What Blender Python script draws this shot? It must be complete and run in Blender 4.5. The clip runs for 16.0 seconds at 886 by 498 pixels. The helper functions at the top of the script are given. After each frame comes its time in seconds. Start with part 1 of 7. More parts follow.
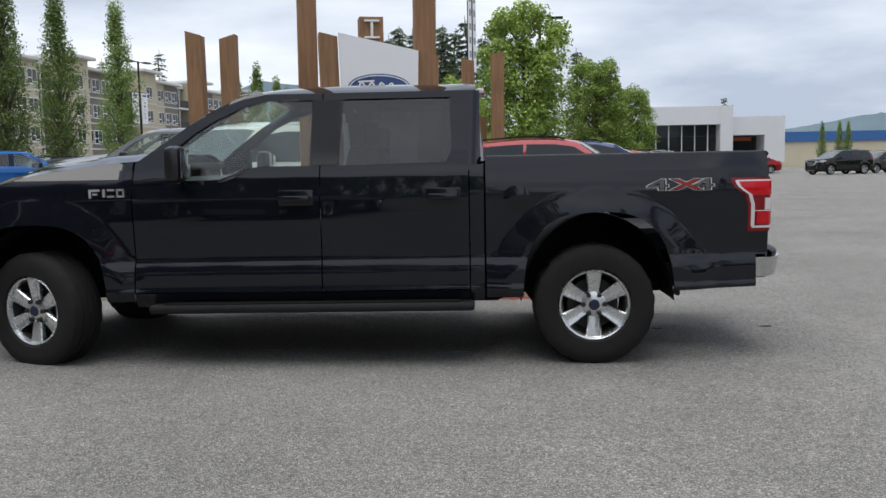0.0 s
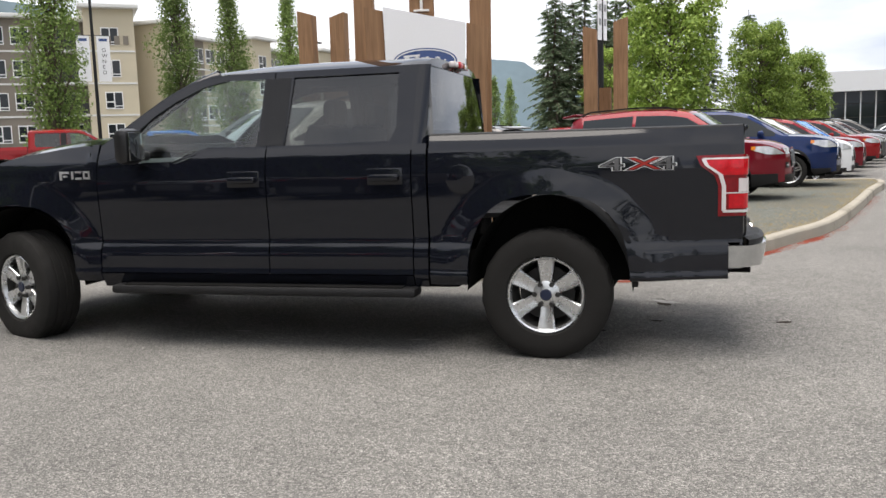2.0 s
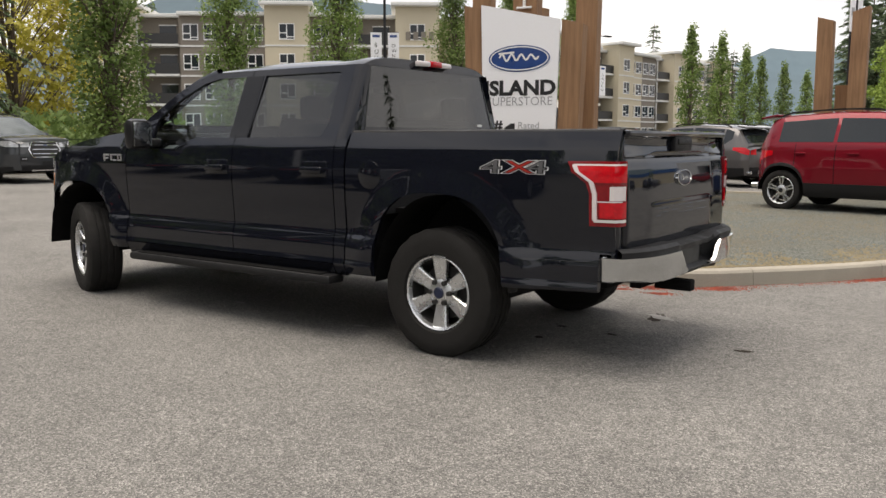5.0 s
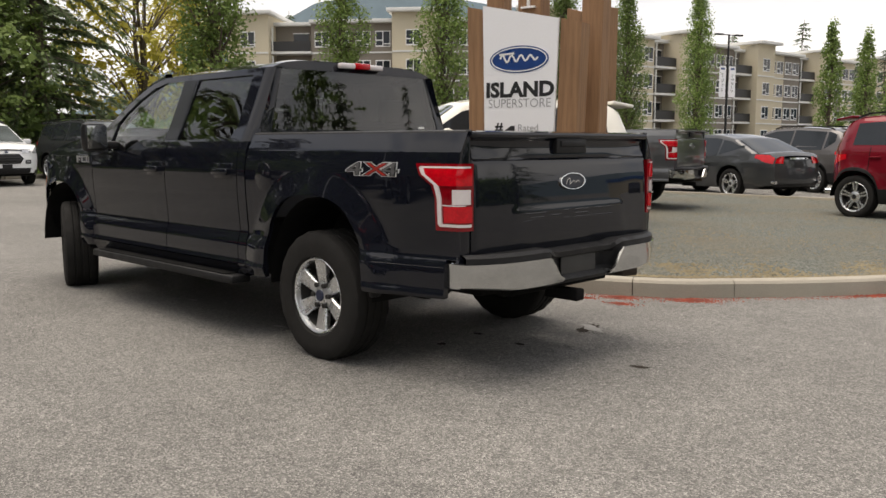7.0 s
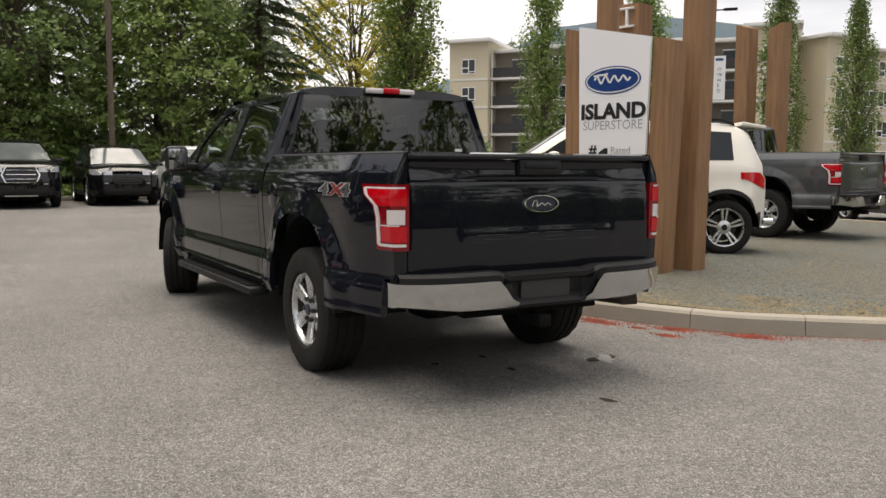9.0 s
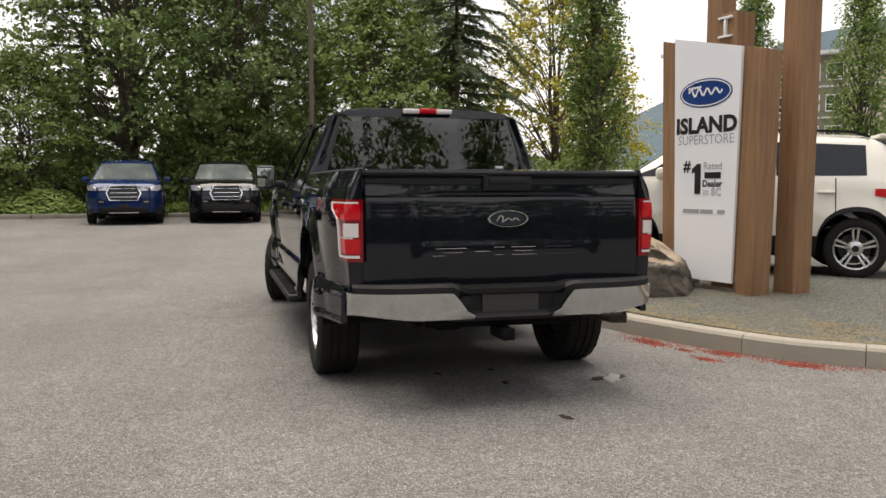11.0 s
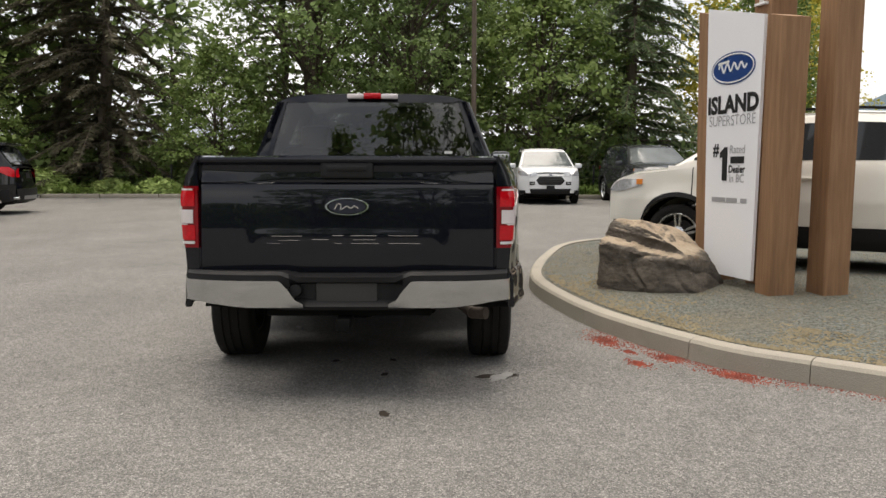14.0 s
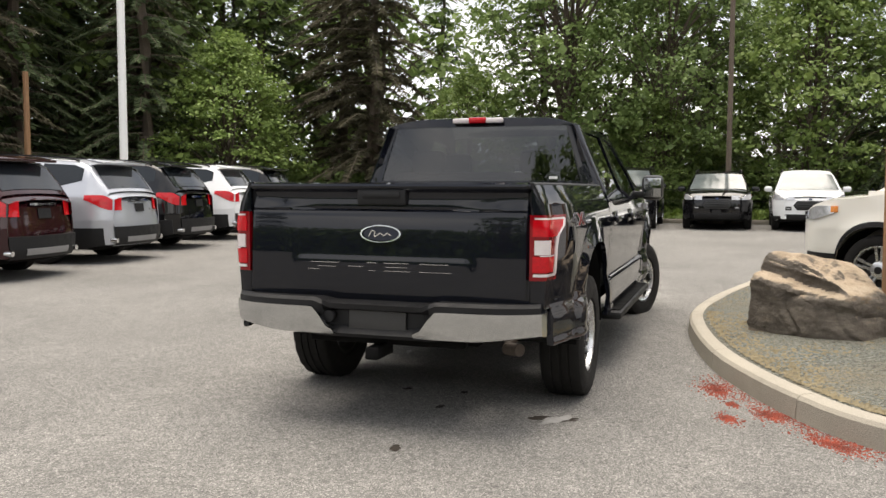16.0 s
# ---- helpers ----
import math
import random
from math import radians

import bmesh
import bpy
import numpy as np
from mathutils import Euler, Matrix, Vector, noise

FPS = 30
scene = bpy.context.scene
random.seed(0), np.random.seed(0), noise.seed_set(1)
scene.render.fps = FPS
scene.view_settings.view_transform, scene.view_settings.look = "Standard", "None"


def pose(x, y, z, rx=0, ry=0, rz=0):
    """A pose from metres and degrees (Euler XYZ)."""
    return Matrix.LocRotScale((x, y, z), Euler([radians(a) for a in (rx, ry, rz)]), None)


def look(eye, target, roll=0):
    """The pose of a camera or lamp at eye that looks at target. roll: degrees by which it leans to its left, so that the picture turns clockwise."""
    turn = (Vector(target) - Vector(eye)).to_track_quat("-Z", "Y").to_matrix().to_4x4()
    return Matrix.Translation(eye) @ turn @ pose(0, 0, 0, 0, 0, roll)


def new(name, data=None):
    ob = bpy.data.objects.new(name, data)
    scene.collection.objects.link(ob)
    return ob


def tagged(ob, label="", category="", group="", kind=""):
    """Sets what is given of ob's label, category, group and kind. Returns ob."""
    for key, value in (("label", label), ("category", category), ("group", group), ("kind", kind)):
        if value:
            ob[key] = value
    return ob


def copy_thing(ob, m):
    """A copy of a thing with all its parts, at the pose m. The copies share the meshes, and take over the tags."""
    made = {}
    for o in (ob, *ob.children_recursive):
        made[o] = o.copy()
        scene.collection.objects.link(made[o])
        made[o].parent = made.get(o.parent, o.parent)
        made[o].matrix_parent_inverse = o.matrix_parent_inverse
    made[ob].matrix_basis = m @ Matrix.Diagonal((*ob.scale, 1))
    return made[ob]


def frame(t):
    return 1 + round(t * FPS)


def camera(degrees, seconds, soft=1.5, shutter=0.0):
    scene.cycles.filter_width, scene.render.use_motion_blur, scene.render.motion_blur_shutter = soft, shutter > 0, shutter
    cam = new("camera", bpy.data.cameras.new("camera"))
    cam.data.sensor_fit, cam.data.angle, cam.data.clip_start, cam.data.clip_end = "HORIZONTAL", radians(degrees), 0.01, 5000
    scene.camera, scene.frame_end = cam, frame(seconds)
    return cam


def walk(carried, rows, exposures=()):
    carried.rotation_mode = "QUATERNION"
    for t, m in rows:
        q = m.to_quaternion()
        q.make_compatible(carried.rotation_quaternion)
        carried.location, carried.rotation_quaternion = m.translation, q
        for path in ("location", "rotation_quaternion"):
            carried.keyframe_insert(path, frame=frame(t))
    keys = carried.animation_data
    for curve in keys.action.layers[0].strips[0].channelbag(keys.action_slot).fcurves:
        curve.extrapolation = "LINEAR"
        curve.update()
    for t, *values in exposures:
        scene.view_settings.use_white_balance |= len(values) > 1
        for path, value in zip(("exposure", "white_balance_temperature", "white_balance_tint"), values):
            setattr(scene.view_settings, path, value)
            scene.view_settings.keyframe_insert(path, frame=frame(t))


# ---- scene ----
cam = camera(55.1, 16.0)
PATH = [
    (0, (0.732, 6.38, 1.316), (0.818, 4.392, 1.117), -1.1),
    (0.5, (0.414, 6.239, 1.317), (0.682, 4.269, 1.099), -1.1),
    (1, (0.062, 6.125, 1.33), (0.379, 4.162, 1.109), -1.0),
    (1.5, (-0.331, 6.032, 1.327), (0.085, 4.09, 1.092), -0.8),
    (2, (-0.672, 5.885, 1.317), (-0.17, 3.965, 1.066), -1.8),
    (2.5, (-1.052, 5.767, 1.312), (-0.494, 3.859, 1.086), -1.2),
    (3, (-1.432, 5.624, 1.314), (-0.789, 3.743, 1.094), 0.0),
    (3.5, (-1.781, 5.485, 1.327), (-1.023, 3.645, 1.131), 1.0),
    (3.7, (-1.936, 5.448, 1.305), (-1.08, 3.651, 1.113), 1.5),
    (5.8, (-3.353, 4.604, 1.308), (-2.163, 3.018, 1.047), -1.0),
    (6, (-3.448, 4.489, 1.319), (-2.245, 2.91, 1.073), -1.1),
    (6.5, (-3.769, 4.263, 1.316), (-2.491, 2.741, 1.093), -1.2),
    (7, (-4.011, 3.995, 1.295), (-2.624, 2.576, 1.049), 0.0),
    (7.5, (-4.229, 3.713, 1.31), (-2.768, 2.373, 1.048), 0.5),
    (8, (-4.516, 3.444, 1.312), (-2.937, 2.241, 1.067), 0.0),
    (8.2, (-4.606, 3.329, 1.302), (-2.986, 2.181, 1.064), 0.1),
    (10.3, (-5.51, 2.068, 1.277), (-3.682, 1.267, 1.151), 0.2),
    (10.5, (-5.59, 1.936, 1.286), (-3.735, 1.2, 1.155), 0.3),
    (11, (-5.674, 1.618, 1.273), (-3.75, 1.093, 1.123), 0.0),
    (11.5, (-5.807, 1.32, 1.29), (-3.854, 0.914, 1.14), -0.4),
    (12, (-5.835, 0.958, 1.29), (-3.859, 0.698, 1.122), -0.2),
    (12.5, (-5.817, 0.626, 1.288), (-3.829, 0.468, 1.142), -0.5),
    (13, (-5.858, 0.248, 1.291), (-3.864, 0.144, 1.177), 0.5),
    (13.5, (-5.867, -0.146, 1.294), (-3.874, -0.171, 1.128), 0.9),
    (14, (-5.823, -0.508, 1.302), (-3.832, -0.517, 1.11), 0.1),
    (14.5, (-5.8, -0.872, 1.307), (-3.817, -0.68, 1.135), 0.9),
    (15, (-5.68, -1.149, 1.298), (-3.737, -0.717, 1.11), 1.5),
    (15.5, (-5.546, -1.474, 1.328), (-3.631, -0.925, 1.159), 0.6),
    (16, (-5.407, -1.811, 1.331), (-3.518, -1.168, 1.189), 0.2),
]
walk(cam, [(t, look(eye, target, roll)) for t, eye, target, roll in PATH],
     exposures=[(0, 0.58, 6450, 9), (0.5, 0.70, 6550, 10), (1.0, 1.05, 6700, 10), (1.5, 0.98, 6850, 10), (2.0, 1.08, 6950, 11), (2.5, 1.12, 7000, 11), (3.0, 0.97, 7100, 12), (3.6, 0.86, 7200, 12), (6, 0.86, 7450, 12), (7.5, 0.74, 7500, 12), (11, 0.84, 7400, 12), (13, 0.82, 7350, 12), (14.3, 0.84, 7300, 11), (15.0, 1.12, 7300, 11), (15.5, 1.34, 7350, 11), (16, 1.26, 7350, 11)])

# ---- world ----

SUN_EL, SUN_AZ = 80.0, 60.0
world = bpy.data.worlds.new("overcast_sky")
scene.world = world
world.use_nodes = True
wn, wl = world.node_tree.nodes, world.node_tree.links
wn.clear()
w_out = wn.new("ShaderNodeOutputWorld")
w_bg = wn.new("ShaderNodeBackground")
w_sky = wn.new("ShaderNodeTexSky")
w_sky.sky_type = "NISHITA"
w_sky.sun_disc = False
w_sky.sun_elevation = radians(SUN_EL)
w_sky.sun_rotation = radians(SUN_AZ)
w_sky.dust_density = 2.0
w_co = wn.new("ShaderNodeTexCoord")
w_map = wn.new("ShaderNodeMapping")
w_map.inputs["Scale"].default_value = (1.3, 1.3, 4.5)
w_no = wn.new("ShaderNodeTexNoise")
w_no.inputs["Scale"].default_value = 1.6
w_no.inputs["Detail"].default_value = 7.0
w_no.inputs["Roughness"].default_value = 0.52
w_ramp = wn.new("ShaderNodeValToRGB")
w_ramp.color_ramp.elements[0].position = 0.36
w_ramp.color_ramp.elements[0].color = (4.3, 4.9, 6.1, 1)
w_ramp.color_ramp.elements[1].position = 0.66
w_ramp.color_ramp.elements[1].color = (9.6, 9.9, 10.5, 1)
w_mix = wn.new("ShaderNodeMixRGB")
w_mix.inputs["Fac"].default_value = 0.9
wl.new(w_co.outputs["Generated"], w_map.inputs["Vector"])
wl.new(w_map.outputs["Vector"], w_no.inputs["Vector"])
wl.new(w_no.outputs["Fac"], w_ramp.inputs["Fac"])
wl.new(w_sky.outputs["Color"], w_mix.inputs["Color1"])
wl.new(w_ramp.outputs["Color"], w_mix.inputs["Color2"])
wl.new(w_mix.outputs["Color"], w_bg.inputs["Color"])
w_bg.inputs["Strength"].default_value = 0.081
wl.new(w_bg.outputs["Background"], w_out.inputs["Surface"])

sun_data = bpy.data.lights.new("sun", "SUN")
sun_data.energy = 2.5
sun_data.angle = radians(60)
sun_data.color = (1.0, 0.97, 0.93)
sun = new("sun", sun_data)
_az, _el = radians(SUN_AZ), radians(SUN_EL)
sun.matrix_world = look((math.sin(_az) * math.cos(_el) * 50, math.cos(_az) * math.cos(_el) * 50, math.sin(_el) * 50), (0, 0, 0))

# ---- helpers for shapes ----


def mesh_ob(name, bm, mat, smooth=True):
    me = bpy.data.meshes.new(name)
    bm.normal_update()
    bm.to_mesh(me)
    bm.free()
    if mat:
        me.materials.append(mat)
    if smooth:
        me.shade_smooth()
        me.set_sharp_from_angle(angle=radians(32))
    return new(name, me)


def part(name, bm, mat, parent, label="", smooth=True):
    ob = mesh_ob(name, bm, mat, smooth)
    ob.parent = parent
    return tagged(ob, label)


def share(name, source, parent, m=None):
    ob = new(name, source.data)
    ob.parent = parent
    if m is not None:
        ob.matrix_basis = m
    return ob


def thing(name, label, category, m=None, group="", kind=""):
    ob = new(name)
    ob.empty_display_size = 0.2
    if m is not None:
        ob.matrix_basis = m
    return tagged(ob, label, category, group, kind)


def solid(name, bm, mat, label, category="", group="", kind="", m=None, smooth=True):
    ob = mesh_ob(name, bm, mat, smooth)
    if m is not None:
        ob.matrix_basis = m
    return tagged(ob, label, category, group, kind)


def box(bm, c, s, bevel=0.0, m=None, taper=(1, 1)):
    """A box of size s about c; taper scales its top."""
    r = bmesh.ops.create_cube(bm, size=1.0)
    vs = r["verts"]
    for v in vs:
        k = taper if v.co.z > 0 else (1, 1)
        v.co = Vector((v.co.x * s[0] * k[0], v.co.y * s[1] * k[1], v.co.z * s[2]))
    if bevel:
        es = list({e for v in vs for e in v.link_edges})
        rr = bmesh.ops.bevel(bm, geom=es, offset=bevel, segments=2, profile=0.5, affect="EDGES")
        vs = list({v for f in rr["faces"] for v in f.verts} | {v for v in vs if v.is_valid})
    mm = Matrix.Translation(c) @ (m if m else Matrix())
    for v in vs:
        v.co = mm @ v.co
    return bm


def bx(c, s, bevel=0.0, m=None, taper=(1, 1)):
    return box(bmesh.new(), c, s, bevel, m, taper)


def cyl(bm, p0, p1, r0, r1=None, n=12, cap=True):
    p0, p1 = Vector(p0), Vector(p1)
    r1 = r0 if r1 is None else r1
    q = (p1 - p0).to_track_quat("Z", "Y").to_matrix()
    rings = []
    for p, r in ((p0, r0), (p1, r1)):
        rings.append([bm.verts.new(p + q @ Vector((math.cos(2 * math.pi * i / n) * r, math.sin(2 * math.pi * i / n) * r, 0))) for i in range(n)])
    for i in range(n):
        bm.faces.new((rings[0][i], rings[0][(i + 1) % n], rings[1][(i + 1) % n], rings[1][i]))
    if cap:
        bm.faces.new(rings[0][::-1])
        bm.faces.new(rings[1])
    return bm


def grid(bm, rows, closed=False, flip=False):
    """Quads over rows of points."""
    vv = [[bm.verts.new(p) for p in row] for row in rows]
    n = len(vv[0])
    for a, b in zip(vv, vv[1:]):
        for i in range(n if closed else n - 1):
            q = (a[i], a[(i + 1) % n], b[(i + 1) % n], b[i])
            bm.faces.new(q[::-1] if flip else q)
    return vv


def lathe(prof, n=32, axis="Y"):
    """A ring of revolution from (radius, along) pairs, about the y axis."""
    bm = bmesh.new()
    rows = []
    for r, y in prof:
        rows.append([Vector((r * math.cos(2 * math.pi * i / n), y, r * math.sin(2 * math.pi * i / n))) for i in range(n)])
    grid(bm, rows, closed=True)
    return bm


def poly(bm, pts, depth):
    """A flat outline pushed along depth: a plate with sides."""
    d = Vector(depth)
    a = [bm.verts.new(p) for p in pts]
    b = [bm.verts.new(Vector(p) + d) for p in pts]
    bm.faces.new(a[::-1])
    bm.faces.new(b)
    n = len(a)
    for i in range(n):
        bm.faces.new((a[i], a[(i + 1) % n], b[(i + 1) % n], b[i]))
    bmesh.ops.recalc_face_normals(bm, faces=bm.faces)
    return bm


def facing(bm, way):
    """Turns an open sheet so that it faces the given way."""
    bm.normal_update()
    tot = Vector((0, 0, 0))
    for f in bm.faces:
        tot += f.normal * f.calc_area()
    if tot.dot(Vector(way)) < 0:
        bmesh.ops.reverse_faces(bm, faces=bm.faces)
    return bm


def lerp(a, b, t):
    return a + (b - a) * t


def curve(pts):
    """Piecewise linear function through (x, value) pairs, slightly rounded."""
    xs = [p[0] for p in pts]
    ys = [p[1] for p in pts]

    def f(x, r=0.0):
        if r:
            return (np.interp(x - r, xs, ys) + 2 * np.interp(x, xs, ys) + np.interp(x + r, xs, ys)) / 4
        return float(np.interp(x, xs, ys))
    return f


def smooth(a, b, x):
    t = min(max((x - a) / (b - a), 0), 1)
    return t * t * (3 - 2 * t)


def text_bm(words, size, extrude=0.002, bold=0.0, squeeze=1.0):
    """Letters of the built-in font as a mesh in the x-y plane, from the left end of the base line."""
    cu = bpy.data.curves.new("letters", "FONT")
    cu.body, cu.size, cu.extrude, cu.offset = words, size, extrude, bold
    cu.resolution_u = 3
    ob = bpy.data.objects.new("letters", cu)
    scene.collection.objects.link(ob)
    bpy.context.view_layer.update()
    me = bpy.data.meshes.new_from_object(ob.evaluated_get(bpy.context.evaluated_depsgraph_get()))
    bm = bmesh.new()
    bm.from_mesh(me)
    bpy.data.objects.remove(ob)
    bpy.data.curves.remove(cu)
    bpy.data.meshes.remove(me)
    for v in bm.verts:
        v.co.x *= squeeze
    return bm


def ground_z(x, y):
    """The lot rises gently towards the woods."""
    s = x - 0.5
    return 0.012 + 0.0105 * math.log1p(math.exp(min(s, 21.5)))


# ---- materials ----


def node_mat(name):
    m = bpy.data.materials.new(name)
    m.use_nodes = True
    return m, m.node_tree.nodes, m.node_tree.links, m.node_tree.nodes["Principled BSDF"]


def mat(name, color, rough=0.6, metal=0.0, var=0.12, scale=6.0, fine=60.0, bump=0.0, coat=0.0, spec=0.5, stain=None, stain_at=0.62, random_tint=0.0, coat_ior=1.5):
    """Colour varied at two scales, uneven gloss and fine relief, in metres."""
    m, n, l, b = node_mat(name)
    co = n.new("ShaderNodeTexCoord")
    n1 = n.new("ShaderNodeTexNoise")
    n1.inputs["Scale"].default_value = scale
    n1.inputs["Detail"].default_value = 4
    n2 = n.new("ShaderNodeTexNoise")
    n2.inputs["Scale"].default_value = fine
    n2.inputs["Detail"].default_value = 3
    for q in (n1, n2):
        l.new(co.outputs["Object"], q.inputs["Vector"])
    add = n.new("ShaderNodeMath")
    add.operation = "ADD"
    l.new(n1.outputs["Fac"], add.inputs[0])
    l.new(n2.outputs["Fac"], add.inputs[1])
    mr = n.new("ShaderNodeMapRange")
    mr.inputs["From Min"].default_value = 0.6
    mr.inputs["From Max"].default_value = 1.4
    mr.inputs["To Min"].default_value = 1 - var
    mr.inputs["To Max"].default_value = 1 + var
    l.new(add.outputs[0], mr.inputs["Value"])
    val = mr.outputs["Result"]
    if random_tint:
        oi = n.new("ShaderNodeObjectInfo")
        rm = n.new("ShaderNodeMapRange")
        rm.inputs["To Min"].default_value = 1 - random_tint
        rm.inputs["To Max"].default_value = 1 + random_tint
        l.new(oi.outputs["Random"], rm.inputs["Value"])
        mu = n.new("ShaderNodeMath")
        mu.operation = "MULTIPLY"
        l.new(val, mu.inputs[0])
        l.new(rm.outputs["Result"], mu.inputs[1])
        val = mu.outputs[0]
    mix = n.new("ShaderNodeVectorMath")
    mix.operation = "SCALE"
    mix.inputs[0].default_value = color
    l.new(val, mix.inputs["Scale"])
    col = mix.outputs["Vector"]
    if stain:
        n3 = n.new("ShaderNodeTexNoise")
        n3.inputs["Scale"].default_value = scale * 0.35
        n3.inputs["Detail"].default_value = 6
        l.new(co.outputs["Object"], n3.inputs["Vector"])
        sr = n.new("ShaderNodeMapRange")
        sr.inputs["From Min"].default_value = stain_at - 0.08
        sr.inputs["From Max"].default_value = stain_at + 0.08
        l.new(n3.outputs["Fac"], sr.inputs["Value"])
        mc = n.new("ShaderNodeMixRGB")
        l.new(sr.outputs["Result"], mc.inputs["Fac"])
        l.new(col, mc.inputs["Color1"])
        mc.inputs["Color2"].default_value = (*stain, 1)
        col = mc.outputs["Color"]
    l.new(col, b.inputs["Base Color"])
    rr = n.new("ShaderNodeMapRange")
    rr.inputs["From Min"].default_value = 0.3
    rr.inputs["From Max"].default_value = 0.7
    rr.inputs["To Min"].default_value = max(rough * 0.85, 0.0)
    rr.inputs["To Max"].default_value = min(rough * 1.15, 1.0)
    l.new(n1.outputs["Fac"], rr.inputs["Value"])
    l.new(rr.outputs["Result"], b.inputs["Roughness"])
    b.inputs["Metallic"].default_value = metal
    b.inputs["Specular IOR Level"].default_value = spec
    b.inputs["Coat Weight"].default_value = coat
    b.inputs["Coat Roughness"].default_value = 0.03
    b.inputs["Coat IOR"].default_value = coat_ior
    if bump:
        bp = n.new("ShaderNodeBump")
        bp.inputs["Strength"].default_value = bump
        bp.inputs["Distance"].default_value = 0.01
        l.new(n2.outputs["Fac"], bp.inputs["Height"])
        l.new(bp.outputs["Normal"], b.inputs["Normal"])
    return m


def paint(name, color, flake=0.0, gloss=1.5):
    return mat(name, color, rough=0.32, metal=flake, var=0.05, scale=1.5, fine=900, coat=1.0, spec=0.0, coat_ior=gloss)


def glass_mat(name, tint, clear, rough=0.0):
    """A tinted pane: partly see-through, mirror gloss."""
    m, n, l, b = node_mat(name)
    n.remove(b)
    out = n["Material Output"]
    tr = n.new("ShaderNodeBsdfTransparent")
    tr.inputs["Color"].default_value = (*[c * clear for c in tint], 1)
    gl = n.new("ShaderNodeBsdfGlossy")
    gl.inputs["Roughness"].default_value = rough
    gl.inputs["Color"].default_value = (1, 1, 1, 1)
    fr = n.new("ShaderNodeLayerWeight")
    fr.inputs["Blend"].default_value = 0.5
    pw = n.new("ShaderNodeMath")
    pw.operation = "POWER"
    pw.inputs[1].default_value = 5.0
    l.new(fr.outputs["Facing"], pw.inputs[0])
    ma = n.new("ShaderNodeMath")
    ma.operation = "MULTIPLY_ADD"
    ma.inputs[1].default_value = 0.92
    ma.inputs[2].default_value = 0.07
    l.new(pw.outputs[0], ma.inputs[0])
    mx = n.new("ShaderNodeMixShader")
    l.new(ma.outputs[0], mx.inputs["Fac"])
    l.new(tr.outputs["BSDF"], mx.inputs[1])
    l.new(gl.outputs["BSDF"], mx.inputs[2])
    l.new(mx.outputs["Shader"], out.inputs["Surface"])
    return m


def asphalt_mat():
    """Worn asphalt: pale and dark chippings in a grey binder, broad uneven tone, faint tracks."""
    m, n, l, b = node_mat("asphalt")
    co = n.new("ShaderNodeTexCoord")

    def voronoi(scale):
        q = n.new("ShaderNodeTexVoronoi")
        q.inputs["Scale"].default_value = scale
        l.new(co.outputs["Object"], q.inputs["Vector"])
        return q

    def clouds(scale, detail, lo, hi, rough=0.6, stretch=None):
        q = n.new("ShaderNodeTexNoise")
        q.inputs["Scale"].default_value = scale
        q.inputs["Detail"].default_value = detail
        q.inputs["Roughness"].default_value = rough
        src = co.outputs["Object"]
        if stretch:
            mp = n.new("ShaderNodeMapping")
            mp.inputs["Scale"].default_value = stretch
            mp.inputs["Rotation"].default_value = (0, 0, radians(18))
            l.new(src, mp.inputs["Vector"])
            src = mp.outputs["Vector"]
        l.new(src, q.inputs["Vector"])
        r = n.new("ShaderNodeMapRange")
        r.inputs["From Min"].default_value = 0.3
        r.inputs["From Max"].default_value = 0.7
        r.inputs["To Min"].default_value = lo
        r.inputs["To Max"].default_value = hi
        l.new(q.outputs["Fac"], r.inputs["Value"])
        return r.outputs["Result"]

    def times(a, c):
        q = n.new("ShaderNodeMath")
        q.operation = "MULTIPLY"
        l.new(a, q.inputs[0])
        l.new(c, q.inputs[1])
        return q.outputs[0]

    chips = voronoi(165)
    sep = n.new("ShaderNodeSeparateColor")
    l.new(chips.outputs["Color"], sep.inputs["Color"])
    r1 = n.new("ShaderNodeValToRGB")
    e = r1.color_ramp.elements
    e[0].position, e[0].color = 0.0, (0.070, 0.068, 0.065, 1)
    e[1].position, e[1].color = 1.0, (0.31, 0.300, 0.280, 1)
    for p, c in ((0.30, (0.125, 0.121, 0.115, 1)), (0.72, (0.170, 0.165, 0.156, 1)), (0.88, (0.255, 0.246, 0.230, 1))):
        e.new(p).color = c
    l.new(sep.outputs["Red"], r1.inputs["Fac"])
    tone = times(clouds(0.55, 8, 0.86, 1.16), clouds(38, 5, 0.74, 1.26))
    tone = times(tone, clouds(5.0, 4, 0.92, 1.08))
    tone = times(tone, clouds(0.35, 3, 0.93, 1.07, 0.5, (0.25, 2.2, 1)))
    sc = n.new("ShaderNodeVectorMath")
    sc.operation = "SCALE"
    l.new(r1.outputs["Color"], sc.inputs[0])
    l.new(tone, sc.inputs["Scale"])
    l.new(sc.outputs["Vector"], b.inputs["Base Color"])
    b.inputs["Roughness"].default_value = 0.85
    b.inputs["Specular IOR Level"].default_value = 0.35
    bp = n.new("ShaderNodeBump")
    bp.inputs["Strength"].default_value = 0.8
    bp.inputs["Distance"].default_value = 0.006
    l.new(chips.outputs["Distance"], bp.inputs["Height"])
    l.new(bp.outputs["Normal"], b.inputs["Normal"])
    return m


